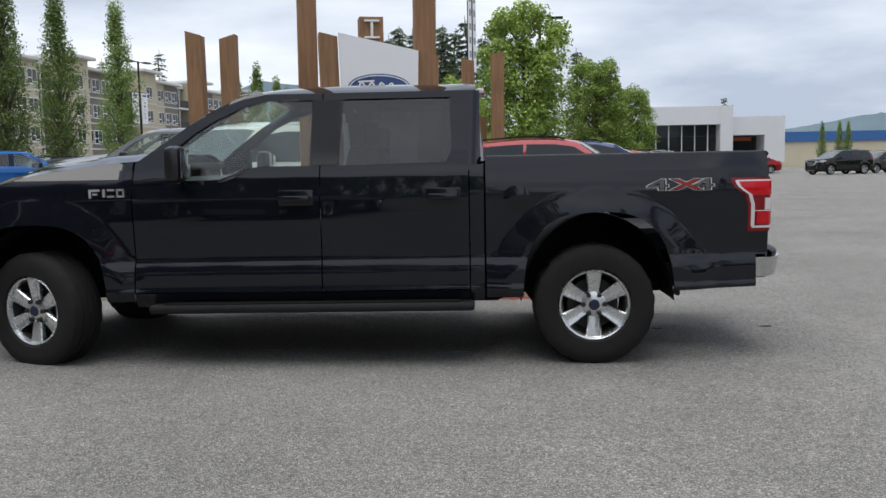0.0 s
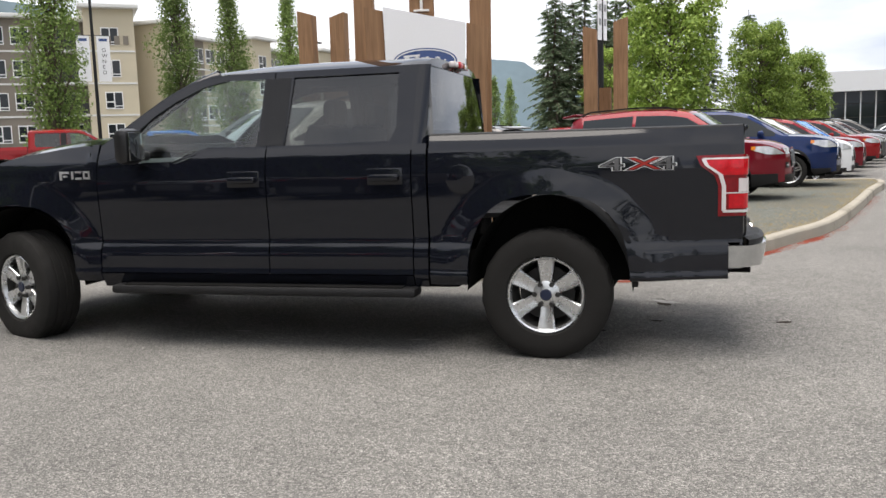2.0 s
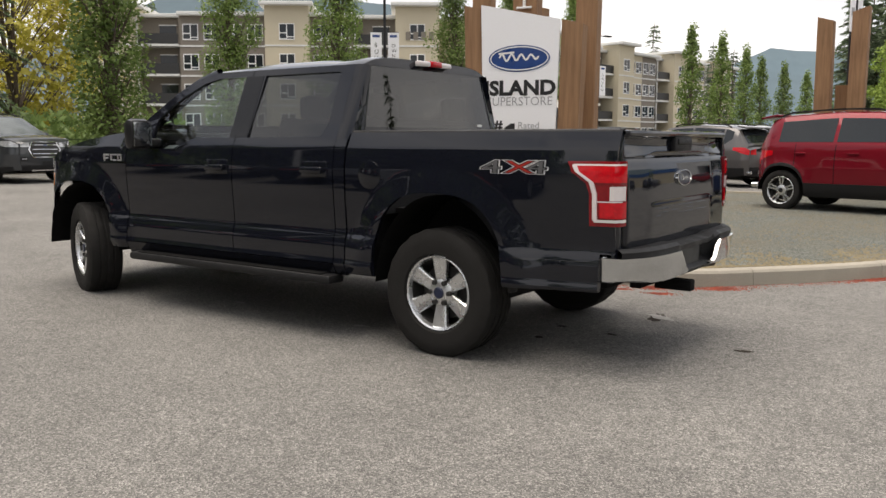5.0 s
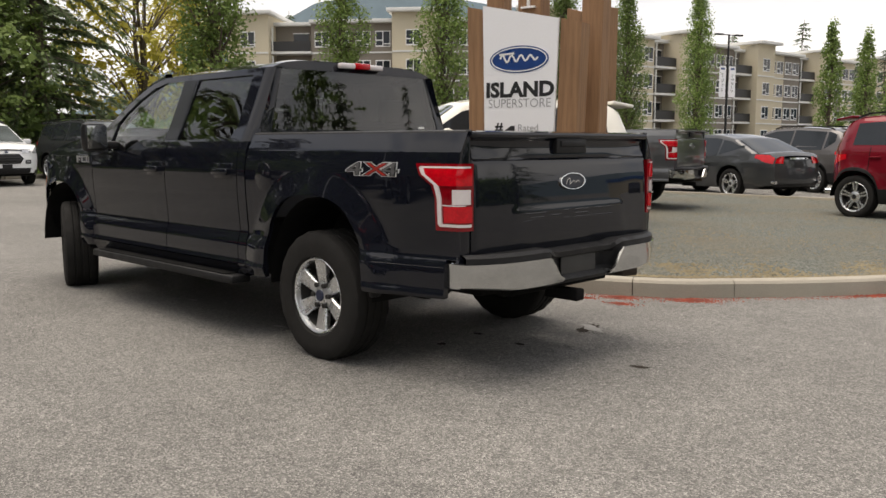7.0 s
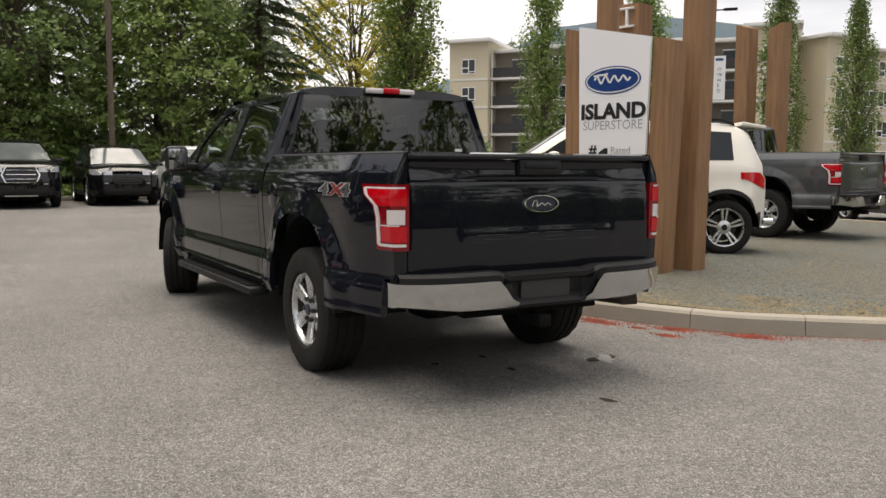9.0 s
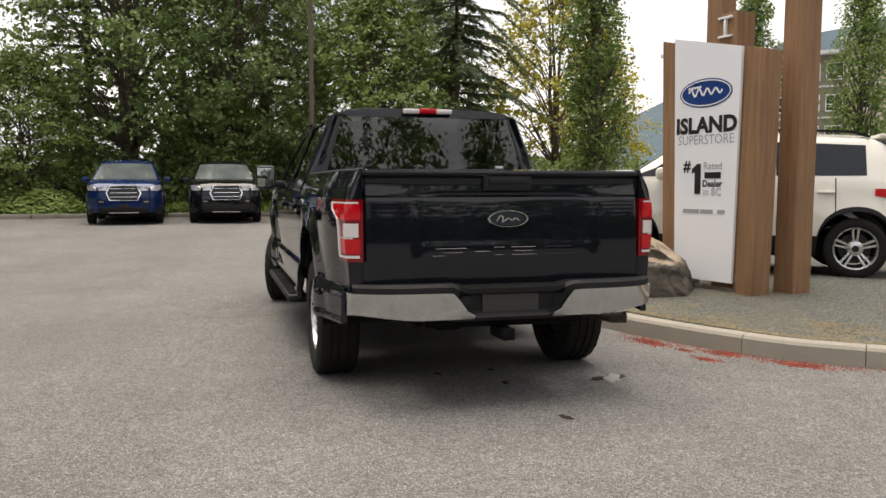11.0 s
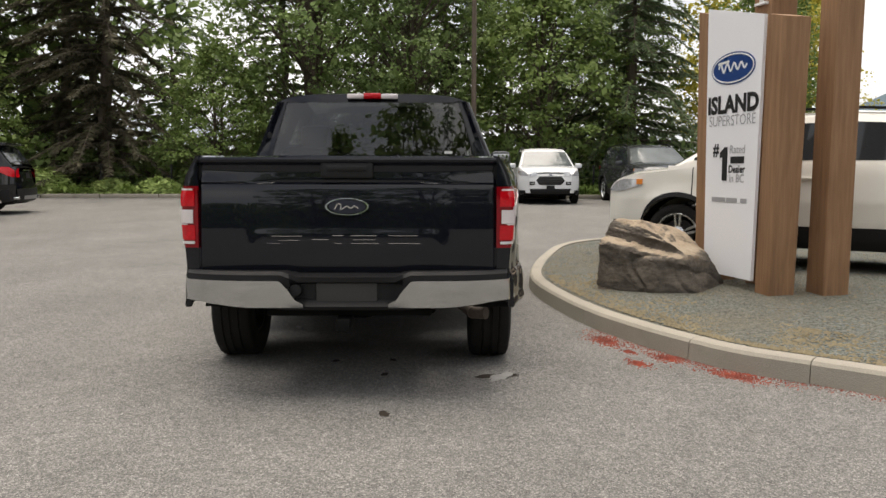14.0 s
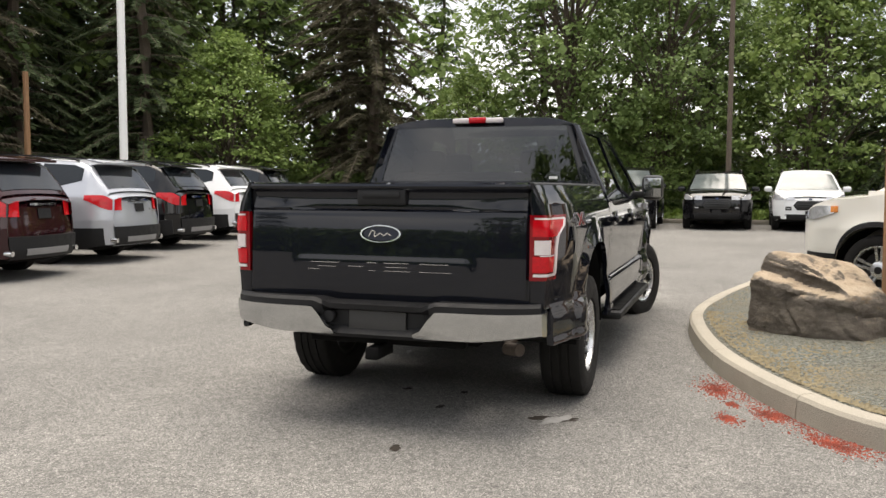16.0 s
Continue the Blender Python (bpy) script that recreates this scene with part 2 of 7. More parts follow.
def gravel_mat():
    m, n, l, b = node_mat("gravel")
    co = n.new("ShaderNodeTexCoord")
    vo = n.new("ShaderNodeTexVoronoi")
    vo.inputs["Scale"].default_value = 74
    no = n.new("ShaderNodeTexNoise")
    no.inputs["Scale"].default_value = 0.75
    no.inputs["Detail"].default_value = 9
    no.inputs["Roughness"].default_value = 0.68
    for q in (vo, no):
        l.new(co.outputs["Object"], q.inputs["Vector"])
    sep = n.new("ShaderNodeSeparateColor")
    l.new(vo.outputs["Color"], sep.inputs["Color"])
    stone = n.new("ShaderNodeValToRGB")
    e = stone.color_ramp.elements
    e[0].color = (0.025, 0.029, 0.025, 1)
    e[1].color = (0.225, 0.240, 0.212, 1)
    l.new(sep.outputs["Green"], stone.inputs["Fac"])
    straw = n.new("ShaderNodeValToRGB")
    e = straw.color_ramp.elements
    e[0].color = (0.080, 0.066, 0.044, 1)
    e[1].color = (0.215, 0.180, 0.122, 1)
    l.new(sep.outputs["Red"], straw.inputs["Fac"])
    mr = n.new("ShaderNodeMapRange")
    mr.inputs["From Min"].default_value = 0.38
    mr.inputs["From Max"].default_value = 0.74
    mr.inputs["To Max"].default_value = 0.85
    l.new(no.outputs["Fac"], mr.inputs["Value"])
    mc = n.new("ShaderNodeMixRGB")
    l.new(mr.outputs["Result"], mc.inputs["Fac"])
    l.new(stone.outputs["Color"], mc.inputs["Color1"])
    l.new(straw.outputs["Color"], mc.inputs["Color2"])
    l.new(mc.outputs["Color"], b.inputs["Base Color"])
    b.inputs["Roughness"].default_value = 0.95
    bp = n.new("ShaderNodeBump")
    bp.inputs["Strength"].default_value = 1.0
    bp.inputs["Distance"].default_value = 0.02
    l.new(vo.outputs["Distance"], bp.inputs["Height"])
    l.new(bp.outputs["Normal"], b.inputs["Normal"])
    return m


def wood_mat(name, c0, c1):
    m, n, l, b = node_mat(name)
    co = n.new("ShaderNodeTexCoord")
    mp = n.new("ShaderNodeMapping")
    mp.inputs["Scale"].default_value = (14, 14, 0.9)
    no = n.new("ShaderNodeTexNoise")
    no.inputs["Scale"].default_value = 2.0
    no.inputs["Detail"].default_value = 8
    no.inputs["Roughness"].default_value = 0.6
    n2 = n.new("ShaderNodeTexNoise")
    n2.inputs["Scale"].default_value = 1.3
    l.new(co.outputs["Object"], mp.inputs["Vector"])
    l.new(mp.outputs["Vector"], no.inputs["Vector"])
    l.new(co.outputs["Object"], n2.inputs["Vector"])
    r = n.new("ShaderNodeValToRGB")
    e = r.color_ramp.elements
    e[0].position, e[0].color = 0.3, (*c0, 1)
    e[1].position, e[1].color = 0.68, (*c1, 1)
    ad = n.new("ShaderNodeMath")
    ad.operation = "MULTIPLY_ADD"
    ad.inputs[1].default_value = 0.35
    l.new(n2.outputs["Fac"], ad.inputs[0])
    sb = n.new("ShaderNodeMath")
    sb.operation = "SUBTRACT"
    sb.inputs[1].default_value = 0.17
    l.new(no.outputs["Fac"], sb.inputs[0])
    l.new(sb.outputs[0], ad.inputs[2])
    l.new(ad.outputs[0], r.inputs["Fac"])
    l.new(r.outputs["Color"], b.inputs["Base Color"])
    b.inputs["Roughness"].default_value = 0.7
    bp = n.new("ShaderNodeBump")
    bp.inputs["Strength"].default_value = 0.35
    bp.inputs["Distance"].default_value = 0.006
    l.new(no.outputs["Fac"], bp.inputs["Height"])
    l.new(bp.outputs["Normal"], b.inputs["Normal"])
    return m


def leaf_mat(name, c0, c1, rough=0.55):
    """Leaves vary one by one; some light passes through."""
    m, n, l, b = node_mat(name)
    ge = n.new("ShaderNodeNewGeometry")
    r = n.new("ShaderNodeValToRGB")
    e = r.color_ramp.elements
    e[0].color = (*c0, 1)
    e[1].color = (*c1, 1)
    l.new(ge.outputs["Random Per Island"], r.inputs["Fac"])
    oi = n.new("ShaderNodeObjectInfo")
    mr = n.new("ShaderNodeMapRange")
    mr.inputs["To Min"].default_value = 0.8
    mr.inputs["To Max"].default_value = 1.2
    l.new(oi.outputs["Random"], mr.inputs["Value"])
    sc = n.new("ShaderNodeVectorMath")
    sc.operation = "SCALE"
    l.new(r.outputs["Color"], sc.inputs[0])
    l.new(mr.outputs["Result"], sc.inputs["Scale"])
    l.new(sc.outputs["Vector"], b.inputs["Base Color"])
    b.inputs["Roughness"].default_value = rough
    b.inputs["Specular IOR Level"].default_value = 0.3
    tl = n.new("ShaderNodeBsdfTranslucent")
    l.new(sc.outputs["Vector"], tl.inputs["Color"])
    mx = n.new("ShaderNodeMixShader")
    mx.inputs["Fac"].default_value = 0.36
    l.new(b.outputs["BSDF"], mx.inputs[1])
    l.new(tl.outputs["BSDF"], mx.inputs[2])
    l.new(mx.outputs["Shader"], n["Material Output"].inputs["Surface"])
    return m


M_ASPHALT = asphalt_mat()
M_GRAVEL = gravel_mat()
M_KERB = mat("kerb_concrete", (0.29, 0.265, 0.22), 0.9, var=0.18, scale=3, fine=120, bump=0.4, stain=(0.17, 0.15, 0.12), stain_at=0.66)
M_CEDAR = wood_mat("cedar", (0.190, 0.100, 0.048), (0.300, 0.165, 0.083))
M_BLACK = paint("black_paint", (0.0058, 0.0068, 0.0108), 0.0, 1.47)
M_TRIM = mat("black_plastic", (0.010, 0.010, 0.011), 0.55, var=0.25, scale=9, fine=300, bump=0.15, spec=0.3)
M_UNDER = mat("underbody", (0.005, 0.005, 0.005), 0.9, spec=0.15)
M_GLOSS = mat("gloss_black_trim", (0.004, 0.004, 0.005), 0.18, var=0.1, scale=3, spec=0.3)
M_RUBBER = mat("tyre_rubber", (0.014, 0.0132, 0.0125), 0.85, spec=0.25, var=0.25, scale=8, fine=200, bump=0.2)
M_ALLOY = mat("alloy", (0.64, 0.65, 0.66), 0.28, 0.88, var=0.10, scale=12)
M_DARKMETAL = mat("dark_metal", (0.035, 0.034, 0.033), 0.6, 0.5)
M_CHROME = mat("chrome", (0.72, 0.73, 0.74), 0.09, 1.0, var=0.05, scale=3, fine=90)
M_RUST = mat("rusty_pipe", (0.060, 0.046, 0.037), 0.6, 0.5, var=0.3)
M_RED = mat("red_lens", (0.50, 0.003, 0.010), 0.12, var=0.25, scale=30, fine=120, coat=0.6, spec=0.2)
M_REDDEEP = mat("deep_red_lens", (0.20, 0.002, 0.006), 0.12, var=0.2, scale=25, coat=0.6, spec=0.2)
M_WHITE_LENS = mat("white_lens", (0.66, 0.60, 0.60), 0.12, var=0.05, coat=1.0)
M_AMBER = mat("amber_lens", (0.7, 0.22, 0.03), 0.15, coat=1.0)
M_HEAD = mat("headlamp_glass", (0.52, 0.53, 0.55), 0.10, 0.35, var=0.4, scale=18, fine=70, coat=1.0)
M_GLASS_DARK = glass_mat("privacy_glass", (0.90, 0.95, 0.95), 0.15)
M_GLASS = glass_mat("car_glass", (0.90, 1.0, 0.97), 0.90)
M_PANE = mat("window_pane", (0.018, 0.022, 0.026), 0.05, var=0.2, scale=0.3, spec=0.4)
# patchy grey base, paler than window_pane, paints in sky reflection and cabin
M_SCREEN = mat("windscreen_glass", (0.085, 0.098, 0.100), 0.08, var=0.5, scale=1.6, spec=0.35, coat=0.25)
M_SIGN = mat("white_panel", (0.84, 0.84, 0.86), 0.4, var=0.03, scale=1)
M_INK = mat("black_ink", (0.012, 0.012, 0.013), 0.5)
M_GREYINK = mat("grey_ink", (0.33, 0.33, 0.34), 0.5)
M_OVAL = mat("blue_oval", (0.012, 0.05, 0.20), 0.3, coat=0.5)
M_WHITE = mat("white_paint", (0.78, 0.78, 0.77), 0.5, var=0.04)
M_CABIN = mat("cabin_cloth", (0.035, 0.036, 0.04), 0.85)
M_DECALRED = mat("red_decal", (0.5, 0.03, 0.02), 0.4)
M_DECALGREY = mat("grey_decal", (0.16, 0.16, 0.165), 0.4)
M_DECALWHITE = mat("silver_decal", (0.75, 0.75, 0.76), 0.4)
M_BARK = mat("bark", (0.11, 0.085, 0.065), 0.95, var=0.35, scale=4, fine=40, bump=0.8)
M_LEAF_MAPLE = leaf_mat("maple_leaves", (0.115, 0.185, 0.030), (0.290, 0.385, 0.085))
M_LEAF_POPLAR = leaf_mat("columnar_leaves", (0.100, 0.160, 0.040), (0.235, 0.320, 0.092))
M_LEAF_WOOD = leaf_mat("woodland_leaves", (0.098, 0.150, 0.046), (0.235, 0.325, 0.108))
M_LEAF_YELLOW = leaf_mat("yellow_leaves", (0.33, 0.30, 0.04), (0.58, 0.52, 0.09))
M_NEEDLE = leaf_mat("needles", (0.065, 0.105, 0.06), (0.18, 0.235, 0.13), 0.7)
M_SPRUCE = leaf_mat("spruce_needles", (0.074, 0.070, 0.044), (0.175, 0.160, 0.100), 0.7)
M_CEDAR_LEAF = leaf_mat("cedar_sprays", (0.072, 0.108, 0.054), (0.190, 0.245, 0.125), 0.7)
M_LEAF_LIGHT = leaf_mat("light_woodland_leaves", (0.105, 0.165, 0.040), (0.250, 0.335, 0.100))
M_GRASS = leaf_mat("grass", (0.11, 0.18, 0.035), (0.25, 0.35, 0.08))

# ---- ground, island and kerb ----


def axis_steps(lo, hi, step):
    inner = list(np.arange(lo, hi + 1e-6, step))
    return [-4000, -1500, -600, -250, -120, -70, -45] + inner + [60, 90, 150, 300, 700, 1600, 4000]


gx, gy = axis_steps(-30, 40, 2.0), axis_steps(-30, 40, 5.0)
bm = bmesh.new()
grid(bm, [[(x, y, ground_z(x, y)) for x in gx] for y in gy], flip=False)
solid("ground", bm, M_ASPHALT, "weathered light grey asphalt of a car lot", "asphalt", kind="structure")

KERB = [(2.9, -1.45), (2.05, -1.51), (1.05, -1.69), (0.33, -1.93), (-0.21, -2.18), (-0.56, -2.40), (-0.86, -2.72), (-1.32, -3.25), (-1.74, -3.86), (-2.1, -4.55), (-2.85, -6.1), (-3.8, -9.16), (-4.6, -12.0),
        (-5.5, -15.2), (-4.8, -16.0), (-1.0, -15.3), (2.6, -14.3), (6.0, -13.7), (8.0, -12.8), (8.6, -9.5), (8.3, -6.0), (7.8, -4.0), (7.1, -2.86), (6.3, -2.22), (4.9, -1.79), (3.8, -1.55)]


def spline_loop(pts, n):
    out = []
    k = len(pts)
    for i in range(k):
        p0, p1, p2, p3 = (Vector(pts[(i + j) % k]) for j in (-1, 0, 1, 2))
        for s in range(n):
            t = s / n
            out.append(0.5 * ((2 * p1) + (p2 - p0) * t + (2 * p0 - 5 * p1 + 4 * p2 - p3) * t * t + (3 * p1 - p0 - 3 * p2 + p3) * t ** 3))
    return out


kerb_line = spline_loop(KERB, 8)
K = len(kerb_line)


def kerb_frame(i):
    a, b = kerb_line[(i - 1) % K], kerb_line[(i + 1) % K]
    d = (b - a).normalized()
    return kerb_line[i % K], Vector((-d.y, d.x))   # inward normal for this winding


centre = Vector((1.7, -8.0))
sgn = 1 if (kerb_frame(0)[1].dot(centre - kerb_line[0])) > 0 else -1
SECTION = [(0.0, -0.03), (0.012, 0.115), (0.03, 0.137), (0.055, 0.145), (0.125, 0.147), (0.145, 0.138), (0.15, 0.05)]
kerb = thing("kerb", "pale grey cast concrete kerb round the gravel island", "kerb", kind="structure")
seg = 16
for s in range(0, K, seg):
    rows = []
    for j in range(seg + 1):
        p, nrm = kerb_frame(s + j)
        if j in (0, seg):
            q = kerb_frame(s + (1 if j == 0 else seg - 1))[0]
            p = p + (q - p).normalized() * 0.003
        g = ground_z(p.x, p.y)
        rows.append([(p.x + nrm.x * sgn * u, p.y + nrm.y * sgn * u, g + v) for u, v in SECTION])
    bm = bmesh.new()
    vv = grid(bm, rows)
    bm.faces.new([v for v in vv[0]])
    bm.faces.new([v for v in vv[-1]][::-1])
    bmesh.ops.recalc_face_normals(bm, faces=bm.faces)
    part("kerb_stone", bm, M_KERB, kerb)


def island_z(x, y):
    """Height of the gravel over its rim."""
    d = (Vector((x, y)) - Vector((2.2, -4.4))).length
    return ground_z(x, y) + 0.125 + 0.10 * math.exp(-(d / 2.6) ** 2)


bm = bmesh.new()
rows = []
for fr in (1.0, 0.97, 0.93, 0.88, 0.82, 0.75, 0.66, 0.56, 0.45, 0.34, 0.22, 0.1):
    row = []
    for i in range(K):
        p, nrm = kerb_frame(i)
        p = p + nrm * sgn * 0.12
        q = centre + (p - centre) * fr
        nz = noise.noise(Vector((q.x * 1.7, q.y * 1.7, 0))) * 0.018 if fr < 1 else 0
        row.append((q.x, q.y, island_z(q.x, q.y) + nz - (0.01 if fr == 1 else 0)))
    rows.append(row)
vv = grid(bm, rows, closed=True)
bm.faces.new(vv[-1])
bmesh.ops.recalc_face_normals(bm, faces=bm.faces)
if sum(f.normal.z for f in bm.faces) < 0:
    bmesh.ops.reverse_faces(bm, faces=bm.faces)
solid("gravel_island", bm, M_GRAVEL, "grey crushed gravel with patches of dry straw inside the kerb", "gravel", kind="structure")


def lot_z(x, y):
    return island_z(x, y) if in_island(x, y) else ground_z(x, y)


def scatter(name, places, count, size, material, label, category, flat=0.5, zf=None, seed=3, squash=1.0):
    """Many small stones or chips in one mesh."""
    rnd = random.Random(seed)
    verts, faces = [], []
    for _ in range(count):
        x, y = places(rnd)
        z = zf(x, y)
        s = size * rnd.uniform(0.5, 1.4)
        a = rnd.uniform(0, 6.28)
        b0 = len(verts)
        for k in range(4):
            t = a + k * 1.57 + rnd.uniform(-0.4, 0.4)
            verts.append((x + math.cos(t) * s * (1 if k % 2 else squash), y + math.sin(t) * s * (1 if k % 2 else squash), z - s * 0.2))
        verts.append((x + rnd.uniform(-0.3, 0.3) * s, y + rnd.uniform(-0.3, 0.3) * s, z + s * flat * rnd.uniform(0.6, 1.2)))
        faces += [(b0 + k, b0 + (k + 1) % 4, b0 + 4) for k in range(4)]
    me = bpy.data.meshes.new(name)
    me.from_pydata(verts, [], faces)
    me.materials.append(material)
    return tagged(new(name, me), label, category, kind="stuff")


def in_island(x, y):
    c = 0
    for i in range(K):
        a, b = kerb_line[i], kerb_line[(i + 1) % K]
        if (a.y > y) != (b.y > y) and x < (b.x - a.x) * (y - a.y) / (b.y - a.y) + a.x:
            c ^= 1
    return c


def island_spot(rnd):
    while True:
        x, y = rnd.uniform(-4.5, 8), -1.6 - 9.0 * rnd.random() ** 1.6
        if in_island(x, y) and in_island(x - 0.16, y + 0.12) and in_island(x + 0.1, y + 0.16):
            return x, y


def island_rim(rnd):
    while True:
        i = rnd.randrange(0, 150)
        p, nrm = kerb_frame(i)
        q, _ = kerb_frame(i + 1)
        p = p.lerp(q, rnd.random()) + nrm * sgn * (0.17 + 0.75 * rnd.random() ** 2.0)
        if in_island(p.x, p.y):
            return p.x, p.y


M_STONES = mat("loose_stone", (0.135, 0.150, 0.148), 0.9, var=0.4, scale=3, fine=30)
M_STRAW = mat("dry_straw", (0.215, 0.178, 0.108), 0.95, var=0.3, scale=4, fine=30)
scatter("loose_gravel", island_spot, 16000, 0.010, M_STONES, "loose grey gravel stones on the island", "gravel", 0.6, island_z)
scatter("dry_grass_bits", island_spot, 8000, 0.0075, M_STRAW, "dry straw-coloured grass bits among the gravel", "dry grass", 0.8, island_z, 5, 2.2)
scatter("dry_grass_rim", island_rim, 8000, 0.0085, M_STRAW, "dry straw-coloured grass along the inside of the kerb", "dry grass", 1.0, island_z, 6, 2.6)

M_REDBITS = mat("red_blossom", (0.205, 0.040, 0.022), 0.9, var=0.8, scale=9, fine=90)
M_DIRT = mat("damp_dirt", (0.040, 0.034, 0.029), 0.9, spec=0.05, var=0.3, scale=9, fine=90)
PILES = [(0.38, -1.74, 0.40, 0.09, 0.25), (-0.34, -1.82, 0.17, 0.045, 0.35), (-0.19, -2.05, 0.24, 0.08, 0.45), (-0.68, -2.34, 0.36, 0.085, 0.62), (0.01, -1.84, 0.1, 0.03, 0.4), (-1.72, -3.72, 0.5, 0.06, 1.0), (-2.42, -5.0, 0.6, 0.05, 1.1)]
for px_, py_, la, lb, ang in PILES:
    def pile_spot(rnd, px_=px_, py_=py_, la=la, lb=lb, ang=ang):
        r, t = abs(rnd.gauss(0, 0.62)), rnd.uniform(0, 6.28)
        u, v = la * 0.62 * r * math.cos(t), lb * 1.1 * r * math.sin(t)
        return px_ + u * math.cos(ang) - v * math.sin(ang), py_ + u * math.sin(ang) + v * math.cos(ang)
    scatter("fallen_blossom", pile_spot, int(2300 * la) + 60, 0.009, M_REDBITS, "heap of fallen red-brown blossom swept along the kerb", "debris", 0.8, ground_z, int(la * 99))



def kerb_foot(rnd):
    i = rnd.randrange(18, 96)
    p, nrm = kerb_frame(i)
    q, _ = kerb_frame(i + 1)
    p = p.lerp(q, rnd.random()) - nrm * sgn * (0.01 + 0.13 * rnd.random() ** 2.2)
    return p.x, p.y


scatter("kerb_litter", kerb_foot, 2400, 0.008, M_REDBITS, "red-brown blossom litter along the foot of the kerb", "debris", 0.7, ground_z, 17)
STAINS = [(-1.48, -0.22, 0.05, 0.028, 0.3), (-0.67, -0.87, 0.05, 0.15, 0.2), (-0.27, 0.18, 0.03, 0.03, 0), (-0.24, -0.2, 0.035, 0.025, 0), (-0.63, -0.17, 0.04, 0.025, 0)]
for i, (sx, sy, la, lb, ang) in enumerate(STAINS):
    rnd = random.Random(i)
    bm = bmesh.new()
    c = bm.verts.new((sx, sy, ground_z(sx, sy) + 0.0035))
    ring = []
    for k in range(18):
        t = k / 18 * 6.283
        r = 1 + rnd.uniform(-0.28, 0.28)
        u, v = la * r * math.cos(t), lb * r * math.sin(t)
        ring.append(bm.verts.new((sx + u * math.cos(ang) - v * math.sin(ang), sy + u * math.sin(ang) + v * math.cos(ang), ground_z(sx, sy) + 0.003)))
    for k in range(18):
        bm.faces.new((c, ring[k], ring[(k + 1) % 18]))
    solid("oil_stain", bm, M_DIRT, "dark damp stain on the asphalt", "stain", kind="structure")
PALE = mat("pale_spill", (0.25, 0.245, 0.235), 0.9, var=0.25, scale=12)
for i, (sx, sy, la, lb, ang) in enumerate(((-0.69, -0.89, 0.13, 0.05, -0.5), (0.9, 0.62, 0.07, 0.02, 0.2), (2.2, 0.55, 0.08, 0.02, 0.1))):
    rnd = random.Random(40 + i)
    bm = bmesh.new()
    ring = []
    for k in range(16):
        t = k / 16 * 6.283
        r = 1 + rnd.uniform(-0.3, 0.3)
        u, v = la * r * math.cos(t), lb * r * math.sin(t)
        ring.append(bm.verts.new((sx + u * math.cos(ang) - v * math.sin(ang), sy + u * math.sin(ang) + v * math.cos(ang), ground_z(sx, sy) + 0.004)))
    bm.faces.new(ring)
    solid("pale_stain", bm, PALE, "pale dried spill on the asphalt", "stain", kind="structure")

# ---- pickup truck ----
REAR_ARCH, FRONT_ARCH = (-0.01, 0.40, 0.462, 0.575), (3.60, 0.40, 0.478, 0.548)


def arch_z(x, base):
    z = base
    for cx, cz, a, b in (REAR_ARCH, FRONT_ARCH):
        u = abs(x - cx) / a
        if u < 1:
            z = max(z, cz + b * (1 - u ** 2.8) ** (1 / 2.8))
    return z


_side = curve([(0.40, 0.915), (0.46, 0.950), (0.515, 0.9735), (0.528, 0.9715), (0.542, 0.9655), (0.58, 0.9675), (0.62, 0.9675), (0.645, 0.9655), (0.665, 0.9615), (0.685, 0.9550), (0.700, 0.9480), (0.712, 0.9455), (0.74, 0.945), (0.95, 0.960), (1.10, 0.963), (1.22, 0.946), (1.28, 0.920),
               (1.36, 0.880), (1.55, 0.800), (1.74, 0.724), (1.80, 0.69), (1.86, 0.64)])


def truck_y(x, z, bed=False):
    y = _side(z)
    if bed:
        y = min(y, 0.962) if z > 0.74 else y
        y -= 0.012 * smooth(1.1, 1.33, z)
        y -= 0.073 * smooth(-0.55, -1.10, x) ** 1.5
    if x > 3.0:
        y -= 0.03 * smooth(3.2, 4.0, x) + 0.28 * smooth(3.85, 4.45, x) ** 1.6
        y -= 0.028 * smooth(1.16, 1.34, z)
    for cx, cz, a, b in (REAR_ARCH, FRONT_ARCH):
        r = math.hypot((x - cx) * 0.98, (z - cz))
        if z > 0.35:
            y += 0.040 * min(1, max(0, (0.715 - r) / 0.16))
            y -= 0.006 * (1 - smooth(0.50, 0.60, r))
    return y


def xs_between(a, b, n, extra=()):
    v = sorted(set([round(lerp(a, b, i / n), 4) for i in range(n + 1)] + [e for e in extra if a < e < b]))
    return v


def arch_xs(cx, a):
    return [cx + a * s for s in (-1.0, -0.999, -0.99, -0.975, -0.95, -0.9, -0.82, -0.7, -0.55, -0.4, -0.2, 0, 0.2, 0.4, 0.55, 0.7, 0.82, 0.9, 0.95, 0.975, 0.99, 0.999, 1.0)]


CREASES = (0.515, 0.528, 0.542, 0.56, 0.60, 0.62, 0.645, 0.665, 0.685, 0.700, 0.712, 0.74, 0.80, 1.10, 1.16, 1.22)


